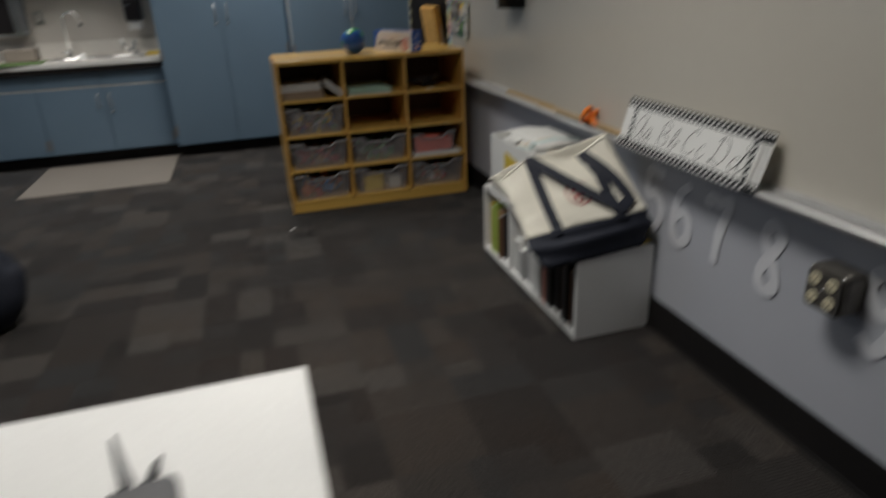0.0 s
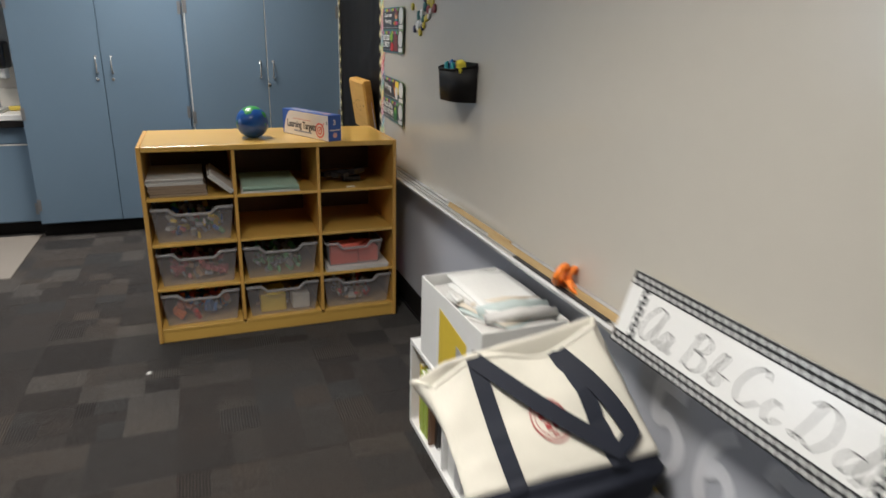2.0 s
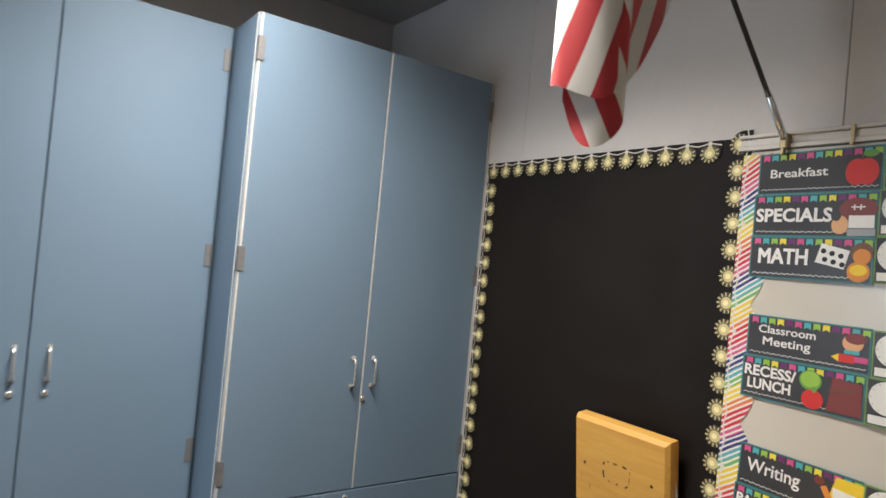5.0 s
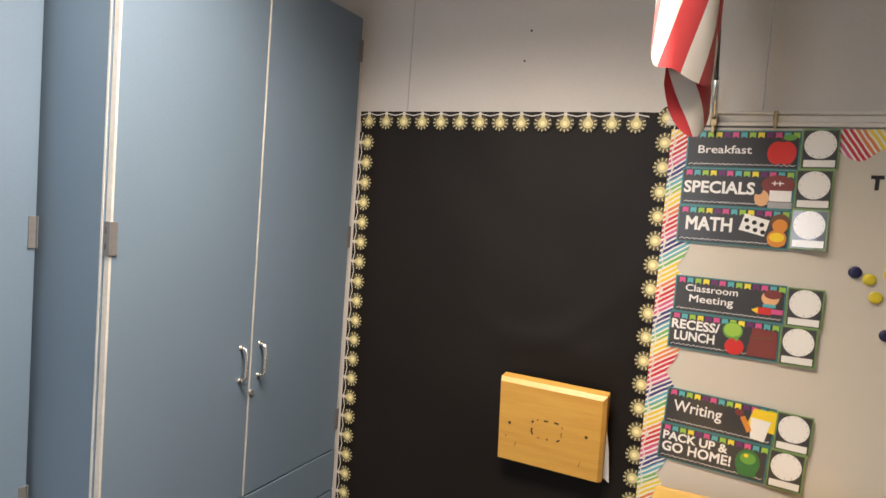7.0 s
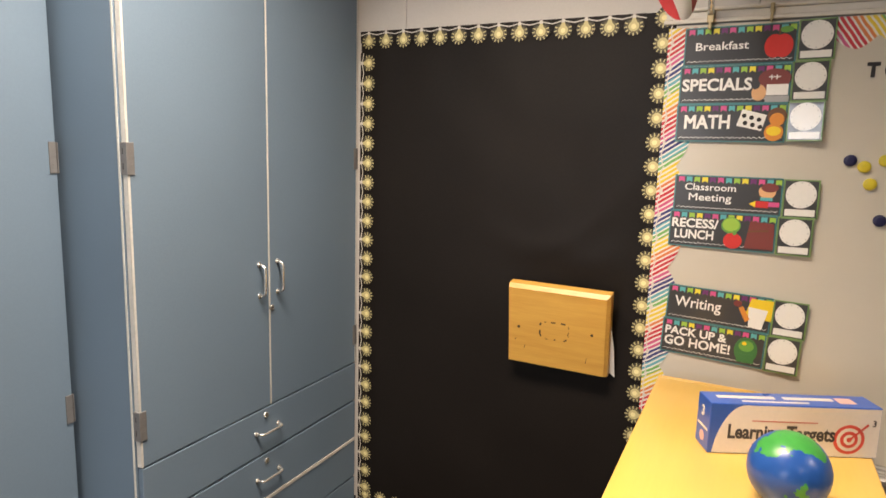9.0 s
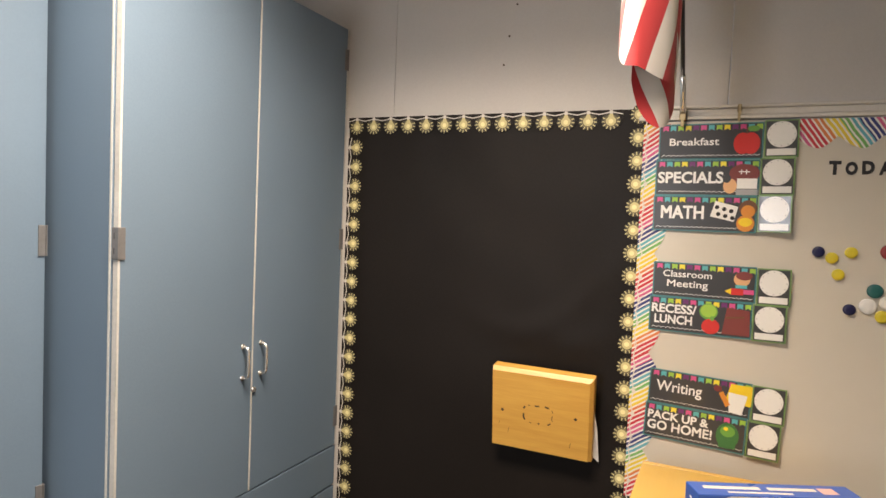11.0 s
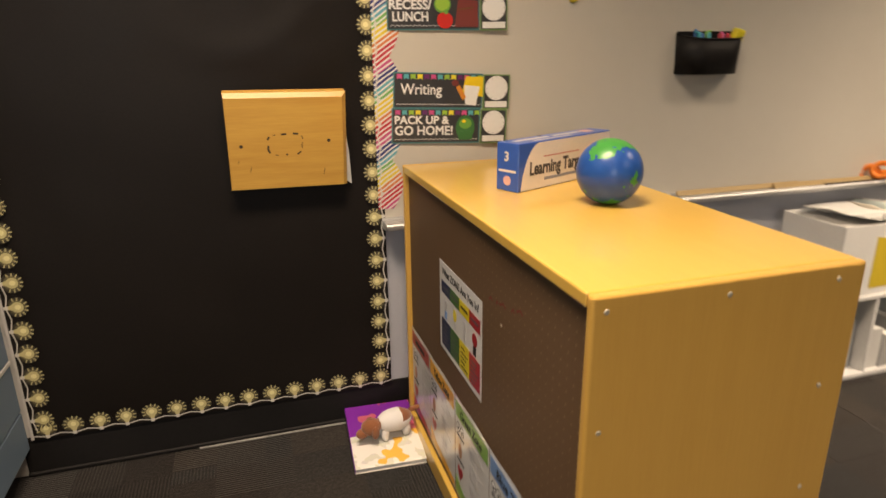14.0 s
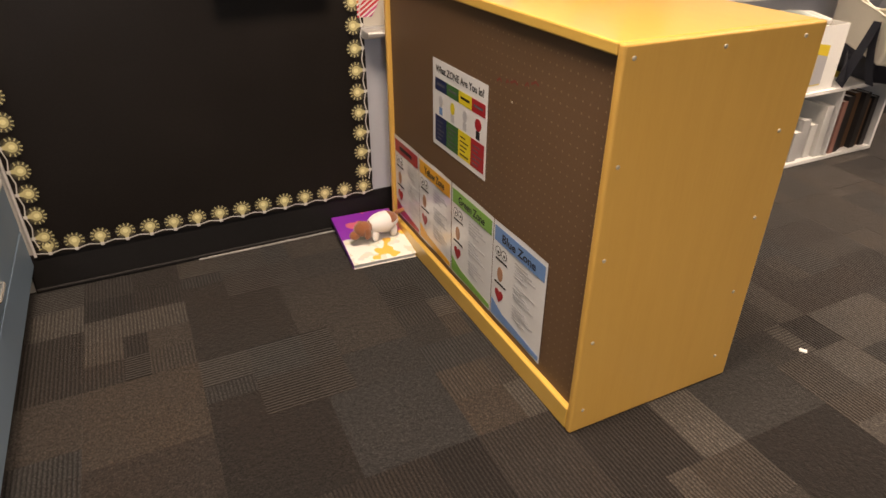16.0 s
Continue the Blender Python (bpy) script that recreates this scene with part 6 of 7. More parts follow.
for c_, r_ in (((0.02, 0, 0.066), (0.066, 0.040, 0.040)), ((-0.065, 0, 0.062), (0.036, 0.030, 0.030)), ((-0.098, 0, 0.044), (0.022, 0.019, 0.017)), ((-0.060, 0.030, 0.055), (0.014, 0.008, 0.026)), ((-0.060, -0.030, 0.055), (0.014, 0.008, 0.026)),
               ((-0.02, 0.018, 0.026), (0.014, 0.013, 0.028)), ((-0.02, -0.018, 0.026), (0.014, 0.013, 0.028)), ((0.058, 0.018, 0.028), (0.016, 0.014, 0.030)), ((0.058, -0.018, 0.028), (0.016, 0.014, 0.030)), ((0.098, 0, 0.090), (0.026, 0.008, 0.009)), ((-0.012, 0.018, 0.006), (0.020, 0.013, 0.008)), ((0.052, 0.018, 0.006), (0.022, 0.013, 0.008))):
    for v in bmesh.ops.create_uvsphere(bm, u_segments=18, v_segments=12, radius=1.0)["verts"]:
        v.co = Vector((v.co.x * r_[0] + c_[0], v.co.y * r_[1] + c_[1], v.co.z * r_[2] + c_[2]))
        v.co += v.co.normalized() * 0.0025 * noise.noise(v.co * 60)
        v.co.z = max(v.co.z, 0.0)
toy = solid("stuffed_toy_dog", bm, m_, "brown and white plush dog standing on the picture book", "stuffed toy", MBK @ pose(0.140, 0.105, 0.0194, 0, 0, -78), smooth=True)

# posters on the back of the shelf
PY = sy0 + D_ - 0.0158
ZC = {"red": plain("zone_red", (0.38, 0.022, 0.03), 0.3), "yellow": plain("zone_yellow", (0.68, 0.55, 0.035), 0.3), "orange": plain("zone_amber", (0.74, 0.36, 0.03), 0.3), "green": plain("zone_green", (0.17, 0.38, 0.075), 0.3), "dgreen": plain("zone_deep_green", (0.045, 0.135, 0.04), 0.3), "blue": plain("zone_blue", (0.14, 0.27, 0.52), 0.3), "navy": plain("zone_navy", (0.013, 0.022, 0.08), 0.3)}
M_POST = mat("laminated_poster", (0.74, 0.74, 0.74), 0.14, var=0.03, bump=0.01, coat=0.4)
M_PRINT = plain("poster_print_grey", (0.42, 0.42, 0.44), 0.35)
pz = thing("zone_poster", facing_north(1.468, PY, 0.498), "white laminated poster titled What ZONE Are You In?", "poster", "zone posters")
PW, PH = 0.342, 0.270
M_DIM = plain("poster_print_dim", (0.10, 0.10, 0.115), 0.35)
part("sheet", poly(bmesh.new(), rect(0, PW, 0, PH), 0, 0.001), M_POST, pz)
lettering("title", "What ZONE Are You In?", 0.022, pz, 0.022, 0.232, 0.0012, M_INK, width=0.300, bold=0.015, label="black hand-lettered title")
for i, c_ in enumerate(("navy", "dgreen", "yellow", "red")):
    x0 = 0.018 + i * 0.079
    part("column_head", poly(bmesh.new(), rect(x0, x0 + 0.078, 0.178, 0.215), 0.001, 0.0015), ZC[c_], pz)
    part("column_block", poly(bmesh.new(), rect(x0, x0 + 0.078, 0.016, 0.100), 0.001, 0.0015), ZC[c_], pz)
    part("figure", poly(bmesh.new(), ring_pts(x0 + 0.039, 0.148, 0.014 + 0.005 * (i == 3), 0.018, 14), 0.001, 0.0015), (M_PRINT, ZC["yellow"], M_PRINT, ZC["red"])[i], pz)
    part("figure_body", poly(bmesh.new(), rect(x0 + 0.028, x0 + 0.050, 0.106, 0.130), 0.001, 0.0015), (ZC["blue"], M_PRINT, M_PRINT, M_INK)[i], pz)
    part("head_print", poly(bmesh.new(), rect(x0 + 0.012, x0 + 0.066, 0.194, 0.201), 0.0015, 0.0018), M_INK if i == 2 else M_DIM, pz)
    for k in range(5):
        part("print_line", poly(bmesh.new(), rect(x0 + 0.012, x0 + 0.045 + 0.02 * ((k * 7 + i) % 3) / 2, 0.026 + k * 0.0135, 0.030 + k * 0.0135), 0.0015, 0.0018), M_INK if i == 2 else M_DIM, pz)


M_SKINPRINT = plain("skin_print", (0.42, 0.22, 0.13))


def zone_sheet(x, w, title, head, foot, bars):
    p = thing("zone_poster", facing_north(x, PY, 0.092), "white laminated %s zone chart fixed on the shelf back" % bars, "poster", "zone posters")
    h = 0.322
    bm = bmesh.new()
    n = 12
    for i in range(n):
        xa, xb = w * i / n, w * (i + 1) / n
        f = [bm.verts.new((a, b, 0.001 + 0.0022 * math.sin(a * 14 + 1) ** 2)) for a, b in ((xa, 0), (xb, 0), (xb, h), (xa, h))]
        bm.faces.new(f).smooth = True
    bmesh.ops.remove_doubles(bm, verts=bm.verts[:], dist=1e-6)
    part("sheet", bm, M_POST, p)
    z = 0.0036
    part("header", poly(bmesh.new(), rect(0.008, w - 0.008, h - 0.062, h - 0.014), z, z + 0.0004), ZC[head], p, "coloured title band")
    if title:
        lettering("title", title, 0.026, p, 0.05, h - 0.052, z + 0.0006, M_INK, width=w - 0.10, bold=0.015)
    else:
        part("title_bar", poly(bmesh.new(), rect(0.05, w - 0.06, h - 0.046, h - 0.032), z + 0.0004, z + 0.0007), M_INK, p)
    part("footer", poly(bmesh.new(), [(0.006, 0.006), (w - 0.006, 0.006), (w - 0.006, 0.022), (0.07, 0.036), (0.006, 0.062)], z, z + 0.0004), ZC[foot], p)
    for ex in (0.030, 0.062):
        part("eye_print", poly(bmesh.new(), ring_pts(ex, h - 0.090, 0.015, n=16), z, z + 0.0004), M_INK, p)
        part("eye_print", poly(bmesh.new(), ring_pts(ex, h - 0.090, 0.0125, n=16), z, z + 0.0006), M_POST, p)
        part("pupil", poly(bmesh.new(), ring_pts(ex + 0.002, h - 0.092, 0.005, n=10), z, z + 0.0008), M_INK, p)
    part("head_print", poly(bmesh.new(), ring_pts(0.046, h - 0.160, 0.015, 0.024, 16), z, z + 0.0004), M_SKINPRINT, p)
    hp = [(0.046 + 0.0016 * 16 * math.sin(t) ** 3 * 0.9, h - 0.232 + 0.0016 * (13 * math.cos(t) - 5 * math.cos(2 * t) - 2 * math.cos(3 * t) - math.cos(4 * t))) for t in (2 * math.pi * i / 24 for i in range(24))]
    part("heart_print", poly(bmesh.new(), hp, z, z + 0.0004), ZC["red"], p, "dark red heart")
    for yy in (h - 0.118, h - 0.196):
        part("caption_bar", poly(bmesh.new(), rect(0.018, 0.080, yy, yy + 0.006), z, z + 0.0004), M_INK, p)
    for g_, y0 in ((5, h - 0.082), (5, h - 0.152), (5, h - 0.222)):
        for k in range(g_):
            part("print_line", poly(bmesh.new(), rect(0.120, 0.165 + 0.06 * ((k * 5 + int(y0 * 90)) % 4) / 3, y0 - k * 0.0105, y0 - k * 0.0105 + 0.0035), z, z + 0.0004), M_PRINT, p)


zone_sheet(1.808, 0.222, "", "red", "red", "red")
zone_sheet(1.584, 0.255, "Yellow Zone", "orange", "orange", "yellow")
zone_sheet(1.326, 0.266, "Green Zone", "green", "green", "green")
zone_sheet(1.058, 0.268, "Blue Zone", "blue", "blue", "blue")

# ---- low white bookcase with its load ----
BX0_, BX1_, BY0_, BY1_, BZ = 1.583, 1.925, 3.265, 4.330, 0.372
bc = thing("bookcase", Matrix(), "low white three-bay bookcase against the wall", "bookcase")
part("top_board", boxed(BX0_, BX1_, BY0_, BY1_, BZ - 0.018, BZ, bevel=0.002), M_WHITE, bc)
part("bottom_board", boxed(BX0_, BX1_, BY0_, BY1_, 0, 0.020, bevel=0.002), M_WHITE, bc)
for y_ in (BY0_, BY1_ - 0.018):
    part("end_panel", boxed(BX0_, BX1_, y_, y_ + 0.018, 0.0205, BZ - 0.0185, bevel=0.001), M_WHITE, bc)
DIV = (BY0_ + 0.355, BY0_ + 0.705)
for y_ in DIV:
    part("divider", boxed(BX0_ + 0.004, BX1_ - 0.008, y_, y_ + 0.016, 0.0205, BZ - 0.0185, bevel=0.001), M_WHITE, bc)
part("back_panel", boxed(BX1_ - 0.006, BX1_ - 0.001, BY0_ + 0.0185, BY1_ - 0.0185, 0.0205, BZ - 0.0185), M_WHITE, bc)


def book(x, y, t, h, d, col, label, lean=0.0):
    b = thing("book", pose(x, y, 0.0205, -lean, 0, 0), label, "book", "books in the low bookcase")
    part("pages", boxed(0.004, d, 0.002, t - 0.002, 0.002, h - 0.003), M_PAPER, b)
    cv = bmesh.new()
    box(cv, 0, d + 0.003, 0, 0.002, 0, h, bevel=0.0005)
    box(cv, 0, d + 0.003, t - 0.002, t, 0, h, bevel=0.0005)
    box(cv, 0, 0.003, 0.0021, t - 0.0021, 0, h, bevel=0.0005)
    part("cover", cv, col, b)


BKC = {n: plain("book_" + n, c, 0.4) for n, c in (("yellow", (0.70, 0.52, 0.05)), ("lime", (0.36, 0.46, 0.08)), ("tan", (0.46, 0.30, 0.16)), ("black", (0.022, 0.020, 0.020)), ("brown", (0.14, 0.075, 0.04)), ("rose", (0.42, 0.20, 0.16)), ("grey", (0.42, 0.42, 0.42)), ("white", (0.68, 0.68, 0.66)))}
for y_, t, h, d, c_, off in ((4.245, 0.030, 0.24, 0.22, "rose", 0.04), (4.215, 0.026, 0.27, 0.22, "yellow", 0.02), (4.170, 0.040, 0.26, 0.22, "lime", 0.012), (4.135, 0.032, 0.29, 0.23, "lime", 0.014), (4.112, 0.020, 0.26, 0.20, "tan", 0.02), (4.088, 0.022, 0.23, 0.20, "brown", 0.010), (4.062, 0.024, 0.25, 0.2, "black", 0.03), (3.985, 0.075, 0.22, 0.2, "grey", 0.05),
                              (3.86, 0.07, 0.18, 0.22, "white", 0.02), (3.80, 0.055, 0.15, 0.22, "grey", 0.015), (3.74, 0.05, 0.20, 0.20, "grey", 0.03), (3.69, 0.045, 0.17, 0.20, "white", 0.025), (3.625, 0.05, 0.26, 0.22, "white", 0.012),
                              (3.535, 0.030, 0.27, 0.22, "rose", 0.008), (3.495, 0.036, 0.29, 0.23, "black", 0.012), (3.45, 0.04, 0.28, 0.23, "black", 0.03), (3.40, 0.044, 0.29, 0.23, "brown", 0.04), (3.355, 0.04, 0.29, 0.23, "black", 0.016), (3.315, 0.03, 0.25, 0.2, "brown", 0.03), (3.275, 0.034, 0.26, 0.22, "black", 0.02)):
    book(BX0_ + off, y_ + 0.03, t, h, d, BKC[c_], c_ + " book standing in the low white bookcase")
solid("folder", boxed(1.72, 1.922, 3.290, 3.52, BZ + 0.0005, BZ + 0.006, bevel=0.002), BKC["yellow"], "yellow folder lying on the white bookcase", "folder")

# file carton with papers
fb = thing("file_box", pose(1.600, 3.725, BZ + 0.0005, 0, 0, 1.5), "white cardboard file box full of papers", "box")
fx, fy, fz_ = 0.295, 0.495, 0.298
for q in ((0, 0.005, 0, fy), (fx - 0.005, fx, 0, fy), (0.0051, fx - 0.0051, 0, 0.005), (0.0051, fx - 0.0051, fy - 0.005, fy)):
    part("side_wall", boxed(*q, 0, fz_, bevel=0.001), M_PAPER, fb, "white corrugated carton wall")
part("bottom", boxed(0.0052, fx - 0.0052, 0.0052, fy - 0.0052, 0, 0.004), M_PAPER, fb)
yl = bmesh.new()
poly(yl, [(0.08, 0.03), (0.30, 0.03), (0.30, 0.21), (0.08, 0.245)], 0, 0.0008)
part("yellow_panel", yl, BKC["yellow"], fb, "yellow printed panel", Matrix(((0, 0, -1, -0.0002), (-1, 0, 0, 0.40), (0, 1, 0, 0), (0, 0, 0, 1))))
yg = bmesh.new()
poly(yg, [(0.225, 0.035), (0.30, 0.035), (0.30, 0.16), (0.225, 0.175)], 0.0008, 0.0014)
part("grey_panel", yg, M_PRINT, fb, "grey printed panel", Matrix(((0, 0, -1, -0.0002), (-1, 0, 0, 0.40), (0, 1, 0, 0), (0, 0, 0, 1))))
M_SHEET = [M_PAPER, plain("cream_paper", (0.66, 0.60, 0.50)), M_GREYP, plain("pale_aqua_paper", (0.50, 0.58, 0.57))]
for i in range(12):
    bm = boxed(-0.135, 0.135, -0.20, 0.20, 0, 0.004, bevel=0.001)
    part("sheaf", bm, M_SHEET[(i * 7) % 3], fb, m=pose(fx / 2 + rng.uniform(-0.004, 0.004), fy / 2 + rng.uniform(-0.03, 0.03), 0.215 + i * 0.0055, rng.uniform(-1, 2), rng.uniform(-1, 1), rng.uniform(-2, 2)))


def curled_sheet(w, d, lift, thick):
    """A sheet from its corner, lifting towards the far edge."""
    bm = bmesh.new()
    g = [[[bm.verts.new((-w * i / 8, -0.02 + d * j / 8, lift * (j / 8) ** 1.5 * (0.5 + 0.5 * i / 8) + 0.004 * math.sin(i * 0.9 + j * 0.5) - k * thick)) for k in (0, 1)] for j in range(9)] for i in range(9)]
    for i in range(8):
        for j in range(8):
            for k in (0, 1):
                bm.faces.new((g[i][j][k], g[i + 1][j][k], g[i + 1][j + 1][k], g[i][j + 1][k])).smooth = True
    for i in range(8):
        for q in (0, 8):
            bm.faces.new((g[i][q][0], g[i][q][1], g[i + 1][q][1], g[i + 1][q][0]))
            bm.faces.new((g[q][i][0], g[q][i][1], g[q][i + 1][1], g[q][i + 1][0]))
    return bm


for i, (w, d, lift, rz, c_) in enumerate(((0.25, 0.20, 0.004, 34, 2), (0.25, 0.22, 0.006, 27, 3), (0.25, 0.24, 0.008, 20, 1), (0.25, 0.28, 0.008, 13, 2), (0.25, 0.31, 0.010, 7, 0), (0.255, 0.35, 0.014, 1, 0))):
    part("loose_sheet", curled_sheet(w * 0.86, d * 0.95, lift, 0.0025), M_SHEET[c_], fb, "loose curled sheet", pose(fx - 0.012, 0.135 - 0.006 * i, fz_ - 0.022 + i * 0.0062, 1, 1, rz))
for i, (yy, c_, r_) in enumerate(((0.115, 3, 0.022), (0.165, 1, 0.013), (0.060, 2, 0.019))):
    part("rolled_folder", tube(bmesh.new(), [(0.05, yy + 0.02, fz_ + 0.004), (0.16, yy + 0.008, fz_ + 0.014), (fx - 0.01, yy, fz_ + 0.006)], [r_ * 0.8, r_, r_ * 0.7], 14), M_SHEET[c_], fb, "rolled pale folder", smooth=True)
tg_ = boxed(0, 0.035, -0.02, 0.03, 0, 0.022, bevel=0.004)
for v in tg_.verts:
    v.co += 0.006 * noise.noise_vector(v.co * 60)
part("paper_tag", tg_, M_PAPER, fb, "crumpled white tag", pose(0.006, 0.235, fz_ + 0.004, 20, 10, 30))

# canvas tote
M_CANVAS = mat("cream_canvas", (0.72, 0.69, 0.60), 0.85, var=0.06, scale=7, fine=320, bump=0.5)
M_NAVY = mat("navy_canvas", (0.010, 0.013, 0.025), 0.75, var=0.2, scale=8, fine=300, bump=0.4)
tt = thing("tote_bag", Matrix(), "cream canvas tote with navy base and straps, slumped on the bookcase", "bag")
# loops round the bag from its base to its mouth: front left, front right, back right, back left, gusset tip
L0 = [(1.430, 3.258, 0.338), (1.885, 3.246, 0.384), (1.900, 3.420, 0.380), (1.560, 3.500, 0.380), (1.490, 3.400, 0.372)]
L1 = [(1.400, 3.340, 0.447), (1.868, 3.252, 0.532), (1.895, 3.440, 0.560), (1.500, 3.600, 0.490), (1.452, 3.470, 0.462)]
L2 = [(1.378, 3.545, 0.648), (1.790, 3.470, 0.790), (1.825, 3.520, 0.786), (1.440, 3.605, 0.665), (1.345, 3.600, 0.628)]


def loop_at(v):
    a, b, k = (L0, L1, v / 0.35) if v < 0.35 else (L1, L2, (v - 0.35) / 0.65)
    return [Vector(p).lerp(Vector(q), k) for p, q in zip(a, b)]


def bag_point(u, v, puff=0.0):
    """u runs once round the bag, v from base to mouth."""
    lp = loop_at(v)
    s = [0.0, 0.34, 0.46, 0.80, 0.90, 1.0]
    for i in range(5):
        if u <= s[i + 1] or i == 4:
            k = (u - s[i]) / (s[i + 1] - s[i])
            p = lp[i].lerp(lp[(i + 1) % 5], k)
            c = sum(lp, Vector()) / 5
            bulge = math.sin(math.pi * min(max(k, 0), 1)) * math.sin(math.pi * min(v * 0.9 + 0.08, 1)) * (0.014 if i == 0 else 0.006)
            out = (p - c)
            out.z = 0.15
            out.normalize()
            p = p + out * (bulge + puff + 0.010 * noise.noise(Vector((u * 9, v * 5, 1.7))) * (0.3 + v) + 0.004 * noise.noise(Vector((u * 31, v * 17, 4))))
            if i == 0 and v > 0.5:
                p.z += 0.030 * math.sin(2 * math.pi * min(k * 1.05, 1)) * ((v - 0.5) / 0.5) ** 2
            if v < 0.36:
                s_ = (1 - v / 0.36)
                p = p.lerp(Vector((c.x, c.y, p.z)), 0.09 * s_ * s_)
                p += out * (0.011 * math.sin(v * 34 + u * 7 + 1.5 * math.sin(u * 13)) * math.sin(math.pi * v / 0.36) + 0.016 * math.sin(math.pi * v / 0.36))
            elif i == 0:
                p += out * 0.007 * math.sin(k * 9 + v * 8) * math.sin(math.pi * (v - 0.36) / 0.64) * (1 - abs(2 * k - 1))
            return p


def bag_band(v0, v1, nv, nu=90):
    bm = bmesh.new()
    g_ = [[bm.verts.new(bag_point(i / nu, v0 + (v1 - v0) * j / nv)) for j in range(nv + 1)] for i in range(nu)]
    for i in range(nu):
        for j in range(nv):
            bm.faces.new((g_[i][j], g_[(i + 1) % nu][j], g_[(i + 1) % nu][j + 1], g_[i][j + 1])).smooth = True
    return bm, g_


bm, g_ = bag_band(0.0, 0.36, 10)
bm.faces.new([c[0] for c in g_])
base_ = part("navy_base", bm, M_NAVY, tt, "navy canvas lower band", smooth=True)
bm, g_ = bag_band(0.352, 1.0, 18)
cv_ = part("canvas_body", bm, M_CANVAS, tt, "cream canvas upper body", smooth=True)
md = cv_.modifiers.new("thickness", "SOLIDIFY")
md.thickness, md.offset = 0.004, -1
hem = bmesh.new()
tube(hem, [bag_point(i / 60, 0.985, 0.001) for i in range(61)], 0.0045, 6, caps=False)
part("hem", hem, M_CANVAS, tt, "rolled canvas hem")


def strap(pts, w, label):
    """A flat webbing band along points, its width across the bag face."""
    bm = bmesh.new()
    prev = None
    for i, p in enumerate(pts):
        p = Vector(p)
        d = (Vector(pts[min(i + 1, len(pts) - 1)]) - Vector(pts[max(i - 1, 0)])).normalized()
        nrm = Vector((-0.25, -0.80, 0.55)).normalized()
        s = d.cross(nrm).normalized() * w / 2
        q = [bm.verts.new(p + s + nrm * 0.002), bm.verts.new(p - s + nrm * 0.002), bm.verts.new(p - s - nrm * 0.001), bm.verts.new(p + s - nrm * 0.001)]
        if prev:
            for k in range(4):
                bm.faces.new((prev[k], prev[(k + 1) % 4], q[(k + 1) % 4], q[k]))
        prev = q
    return part("strap", bm, M_NAVY, tt, label)


for u in (0.090, 0.258):
    strap([bag_point(u, 0.30 + 0.69 * i / 16, 0.006) for i in range(17)], 0.042, "navy webbing strap sewn up the front")
pa, pb = bag_point(0.090, 0.97, 0.010), bag_point(0.258, 0.97, 0.010)
low = bag_point(0.258, 0.40, 0.022)
lp_ = [pa.lerp(low, t) + Vector((0, -0.014, -0.006)) * math.sin(math.pi * t) for t in (i / 14 for i in range(15))]
lp2 = [low + (bag_point(0.292, 0.46, 0.024) - low) * t for t in (i / 4 for i in range(1, 5))]
up_ = [lp2[-1].lerp(pb, t) + Vector((0.012, -0.012, 0.008)) * math.sin(math.pi * t) for t in (i / 12 for i in range(1, 13))]
strap(lp_ + lp2 + up_, 0.041, "navy webbing handle flopped across the front")
# the rear handle falls down behind the bag on to the bookcase
strap([Vector((1.555, 3.606, 0.672)).lerp(Vector((1.515, 3.580, 0.392)), i / 10) + Vector((0, 0.022, 0)) * math.sin(math.pi * i / 10) for i in range(11)], 0.050, "navy webbing strap sewn up the back")
strap([Vector((1.550, 3.618, 0.676)).lerp(Vector((1.604, 3.668, 0.384)), i / 10) + Vector((-0.012, 0.016, 0)) * math.sin(math.pi * i / 10) for i in range(11)] + [Vector((1.604, 3.668, 0.384)).lerp(Vector((1.640, 3.625, 0.520)), i / 8) + Vector((-0.014, 0.012, 0)) * math.sin(math.pi * i / 8) for i in range(1, 9)], 0.050, "navy webbing handle fallen behind the bag")
M_LOGO = plain("maroon_print", (0.36, 0.06, 0.06), 0.7)
lg = bmesh.new()
for r0, r1, n in ((0.046, 0.042, 40), (0.036, 0.034, 40)):
    ring = []
    for i in range(n):
        a = 2 * math.pi * i / n
        ring.append([bm_v for bm_v in (lg.verts.new(bag_point(0.180 + r * math.cos(a) / 1.42, 0.62 + r * math.sin(a) / 0.40, 0.0035)) for r in (r0, r1))])
    for i in range(n):
        a, b = ring[i], ring[(i + 1) % n]
        lg.faces.new((a[0], a[1], b[1], b[0]))
for x0, x1, y0, y1 in ((-0.024, -0.010, 0.002, 0.018), (-0.004, 0.008, 0.004, 0.018), (0.012, 0.024, 0.001, 0.016), (-0.018, -0.004, -0.020, -0.004), (0.002, 0.016, -0.018, -0.004), (-0.008, 0.006, -0.030, -0.024)):
    lg.faces.new([lg.verts.new(bag_point(0.180 + a / 1.42, 0.62 + b / 0.40, 0.0035)) for a, b in ((x0, y0), (x1, y0), (x1, y1), (x0, y1))])
part("round_print", lg, M_LOGO, tt, "round dark red printed emblem")

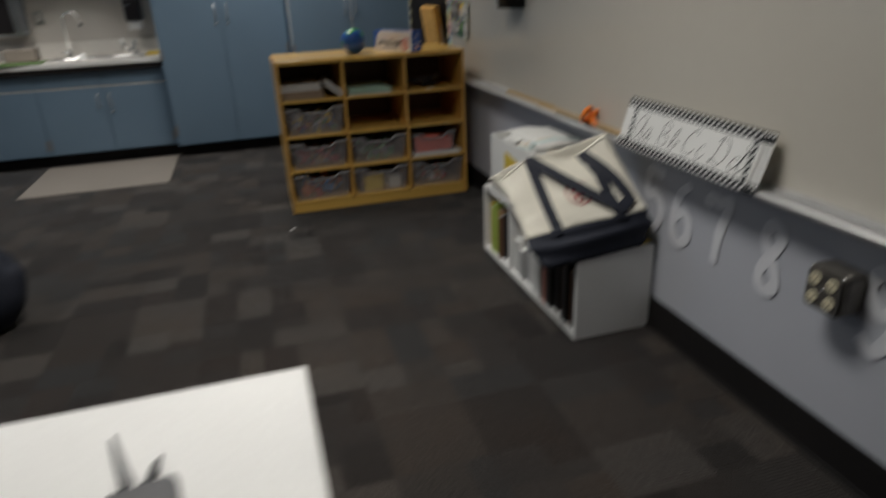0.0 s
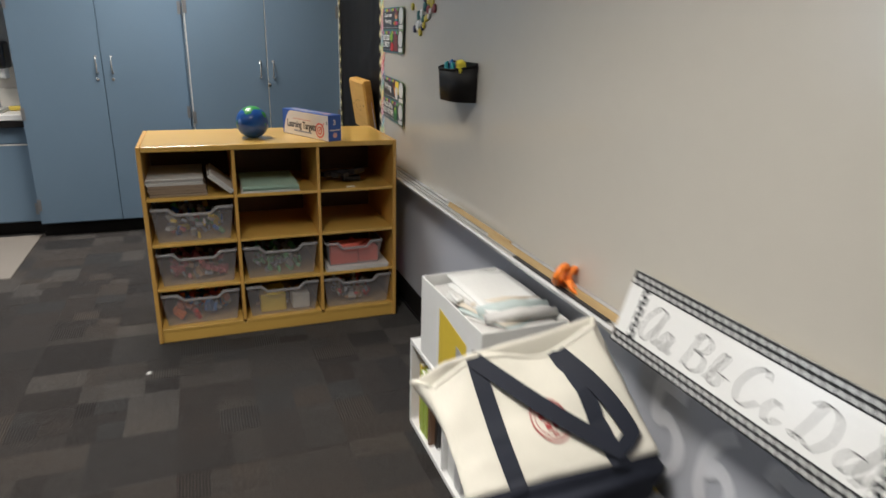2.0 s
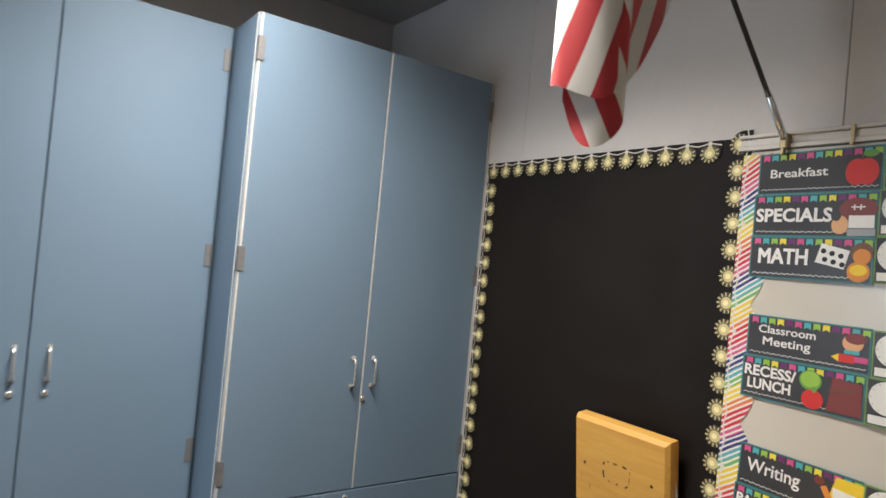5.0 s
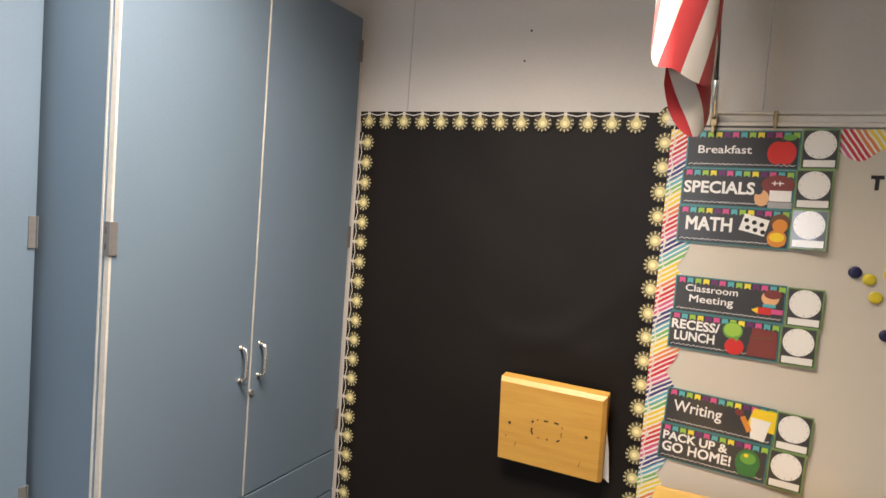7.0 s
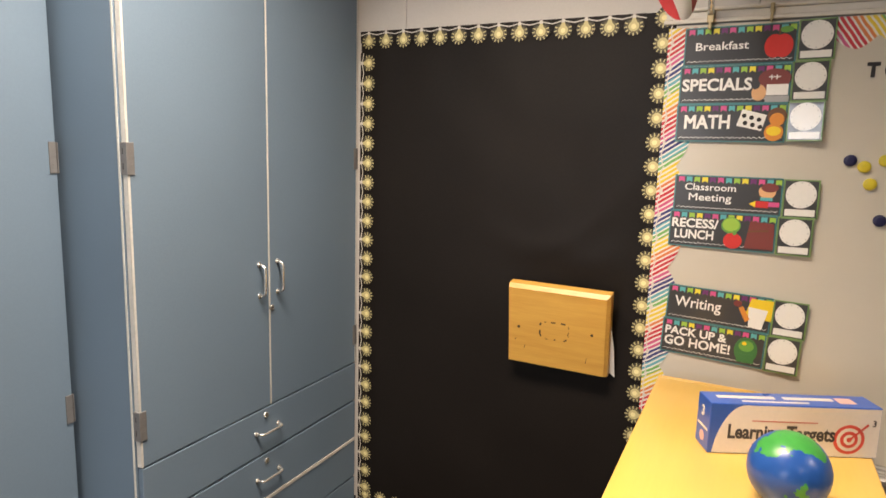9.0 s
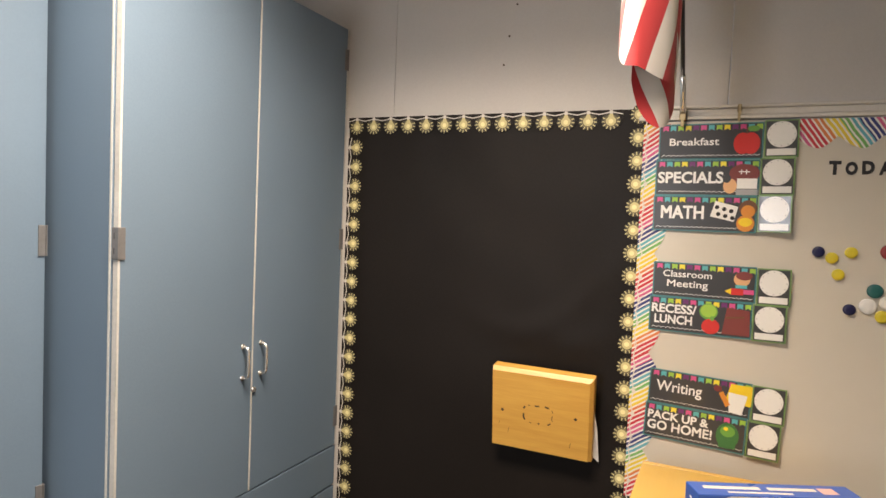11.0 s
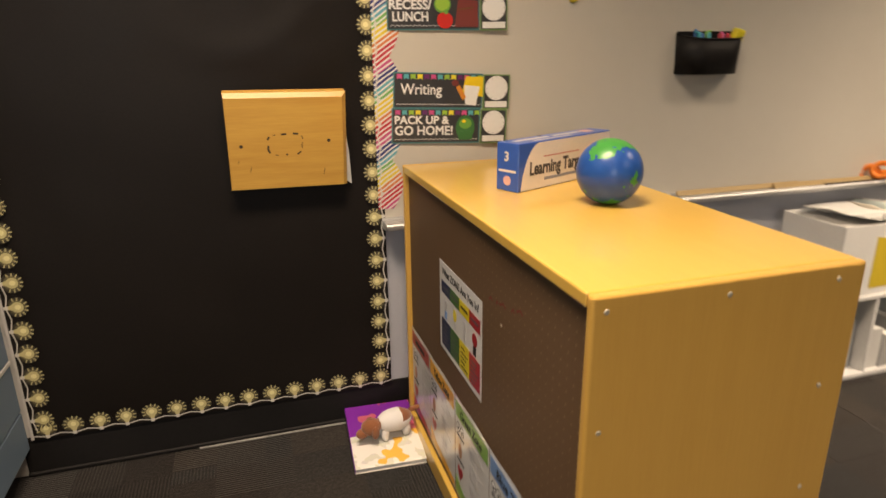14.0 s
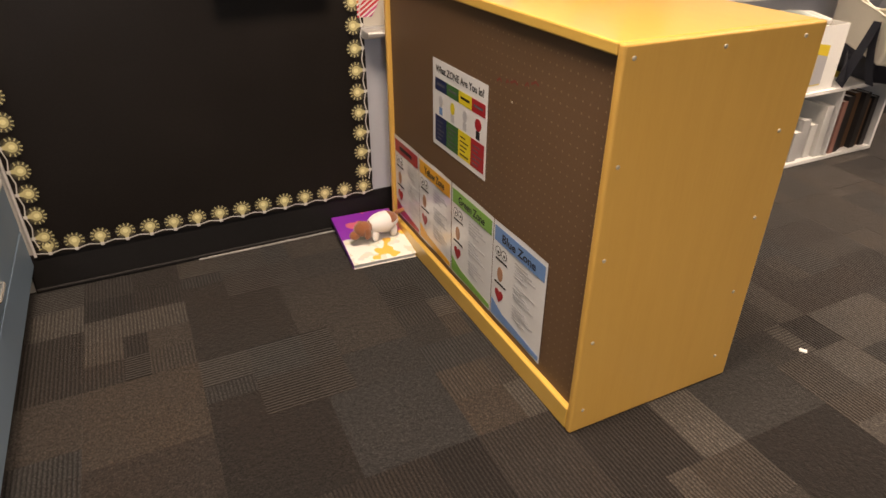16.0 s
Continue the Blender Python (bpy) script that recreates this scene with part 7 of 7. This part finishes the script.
# desk corner at the start, and what lies on it
dk = thing("desk", pose(-0.760, 1.648, 0), "plain white-topped desk with grey metal legs", "desk")
part("desktop", boxed(0, 1.245, 0, 0.645, 0.705, 0.730, bevel=0.003, seg=2), M_WHITE, dk, "white laminate desktop")
part("edge_band", boxed(1.2452, 1.2475, 0.004, 0.641, 0.706, 0.729), M_GREYP, dk)
for x, y in ((0.04, 0.05), (1.18, 0.05), (0.04, 0.58), (1.18, 0.58)):
    part("leg", tube(bmesh.new(), [(x, y, 0), (x, y, 0.7045)], 0.016, 12), M_HINGE, dk)
gp = thing("grey_clip", pose(0.236, 2.036, 0.7305, 0, 0, 10), "grey plastic desk clip with two prongs", "clip")
M_GPL = plain("grey_plastic", (0.10, 0.10, 0.105), 0.5)
part("body", boxed(-0.05, 0.05, -0.07, 0.0, 0, 0.028, bevel=0.012, seg=3), M_GPL, gp)
part("prong", tube(bmesh.new(), [(-0.012, 0.0, 0.014), (-0.018, 0.035, 0.020), (-0.034, 0.150, 0.008)], [0.009, 0.007, 0.004], 8), M_GPL, gp)
part("prong", tube(bmesh.new(), [(0.012, 0.0, 0.014), (0.022, 0.034, 0.016), (0.028, 0.058, 0.010)], [0.009, 0.007, 0.005], 8), M_GPL, gp)

# dark bag by the mat, paper crumb
bpk = bmesh.new()
bmesh.ops.create_uvsphere(bpk, u_segments=32, v_segments=20, radius=1.0)
for v in bpk.verts:
    n_ = noise.noise(v.co * 2.2)
    v.co = Vector((v.co.x * 0.17, v.co.y * 0.20, v.co.z * 0.20 + 0.185)) * (1 + 0.10 * n_)
    v.co.z = max(v.co.z, 0.0)
solid("backpack", bpk, M_NAVY, "black fabric backpack slumped on the carpet", "bag", pose(-0.83, 4.30, 0), smooth=True)
solid("paper_crumb", boxed(-0.011, 0.011, -0.008, 0.008, 0, 0.006, bevel=0.002), M_PAPER, "white paper crumb on the carpet", "scrap", pose(0.582, 5.056, 0.001, 0, 0, 35))

# ---- carpet tiles ----
def carpet_tile(seed, size=0.61):
    """One square of loop-pile carpet, cut into blocks of differing pile and shade."""
    r = random.Random(seed)
    todo, done = [(0, 0, size, size)], []
    while todo:
        x, y, w, h = todo.pop()
        if max(w, h) > 0.31 or (max(w, h) > 0.16 and r.random() < 0.60):
            k = r.choice((0.36, 0.5, 0.5, 0.64))
            if w > h * r.uniform(0.75, 1.3):
                todo += [(x, y, w * k, h), (x + w * k, y, w * (1 - k), h)]
            else:
                todo += [(x, y, w, h * k), (x, y + h * k, w, h * (1 - k))]
        else:
            done.append((x, y, w, h))
    bm = bmesh.new()
    for x, y, w, h in done:
        z = r.uniform(-0.0006, 0.0006)
        mi = r.choices((0, 1, 2), (2, 6, 3))[0]
        g = 0.0001
        v = [bm.verts.new((a, b, c)) for c in (z, z - 0.005) for a, b in ((x + g, y + g), (x + w - g, y + g), (x + w - g, y + h - g), (x + g, y + h - g))]
        for q in ((0, 1, 2, 3), (4, 5, 1, 0), (5, 6, 2, 1), (6, 7, 3, 2), (7, 4, 0, 3)):
            bm.faces.new([v[i] for i in q]).material_index = mi
    return mesh_of("carpet_tile", bm, M_CARPET)


TILES = [carpet_tile(s) for s in range(9)]
r_ = random.Random(11)
for i in range(13):
    for j in range(16):
        x, y = 1.93 - 0.61 * (i + 1), 7.93 - 0.61 * (j + 1)
        if x < -6.1 or y < -1.65:
            continue
        spin = r_.choice((0, 180, 0, 180, 90))
        m = pose(x + 0.305, y + 0.305, -0.0015, 0, 0, spin) @ pose(-0.305, -0.305, 0)
        part("carpet_tile", TILES[r_.randrange(9)], None, floor_ob, m=m)
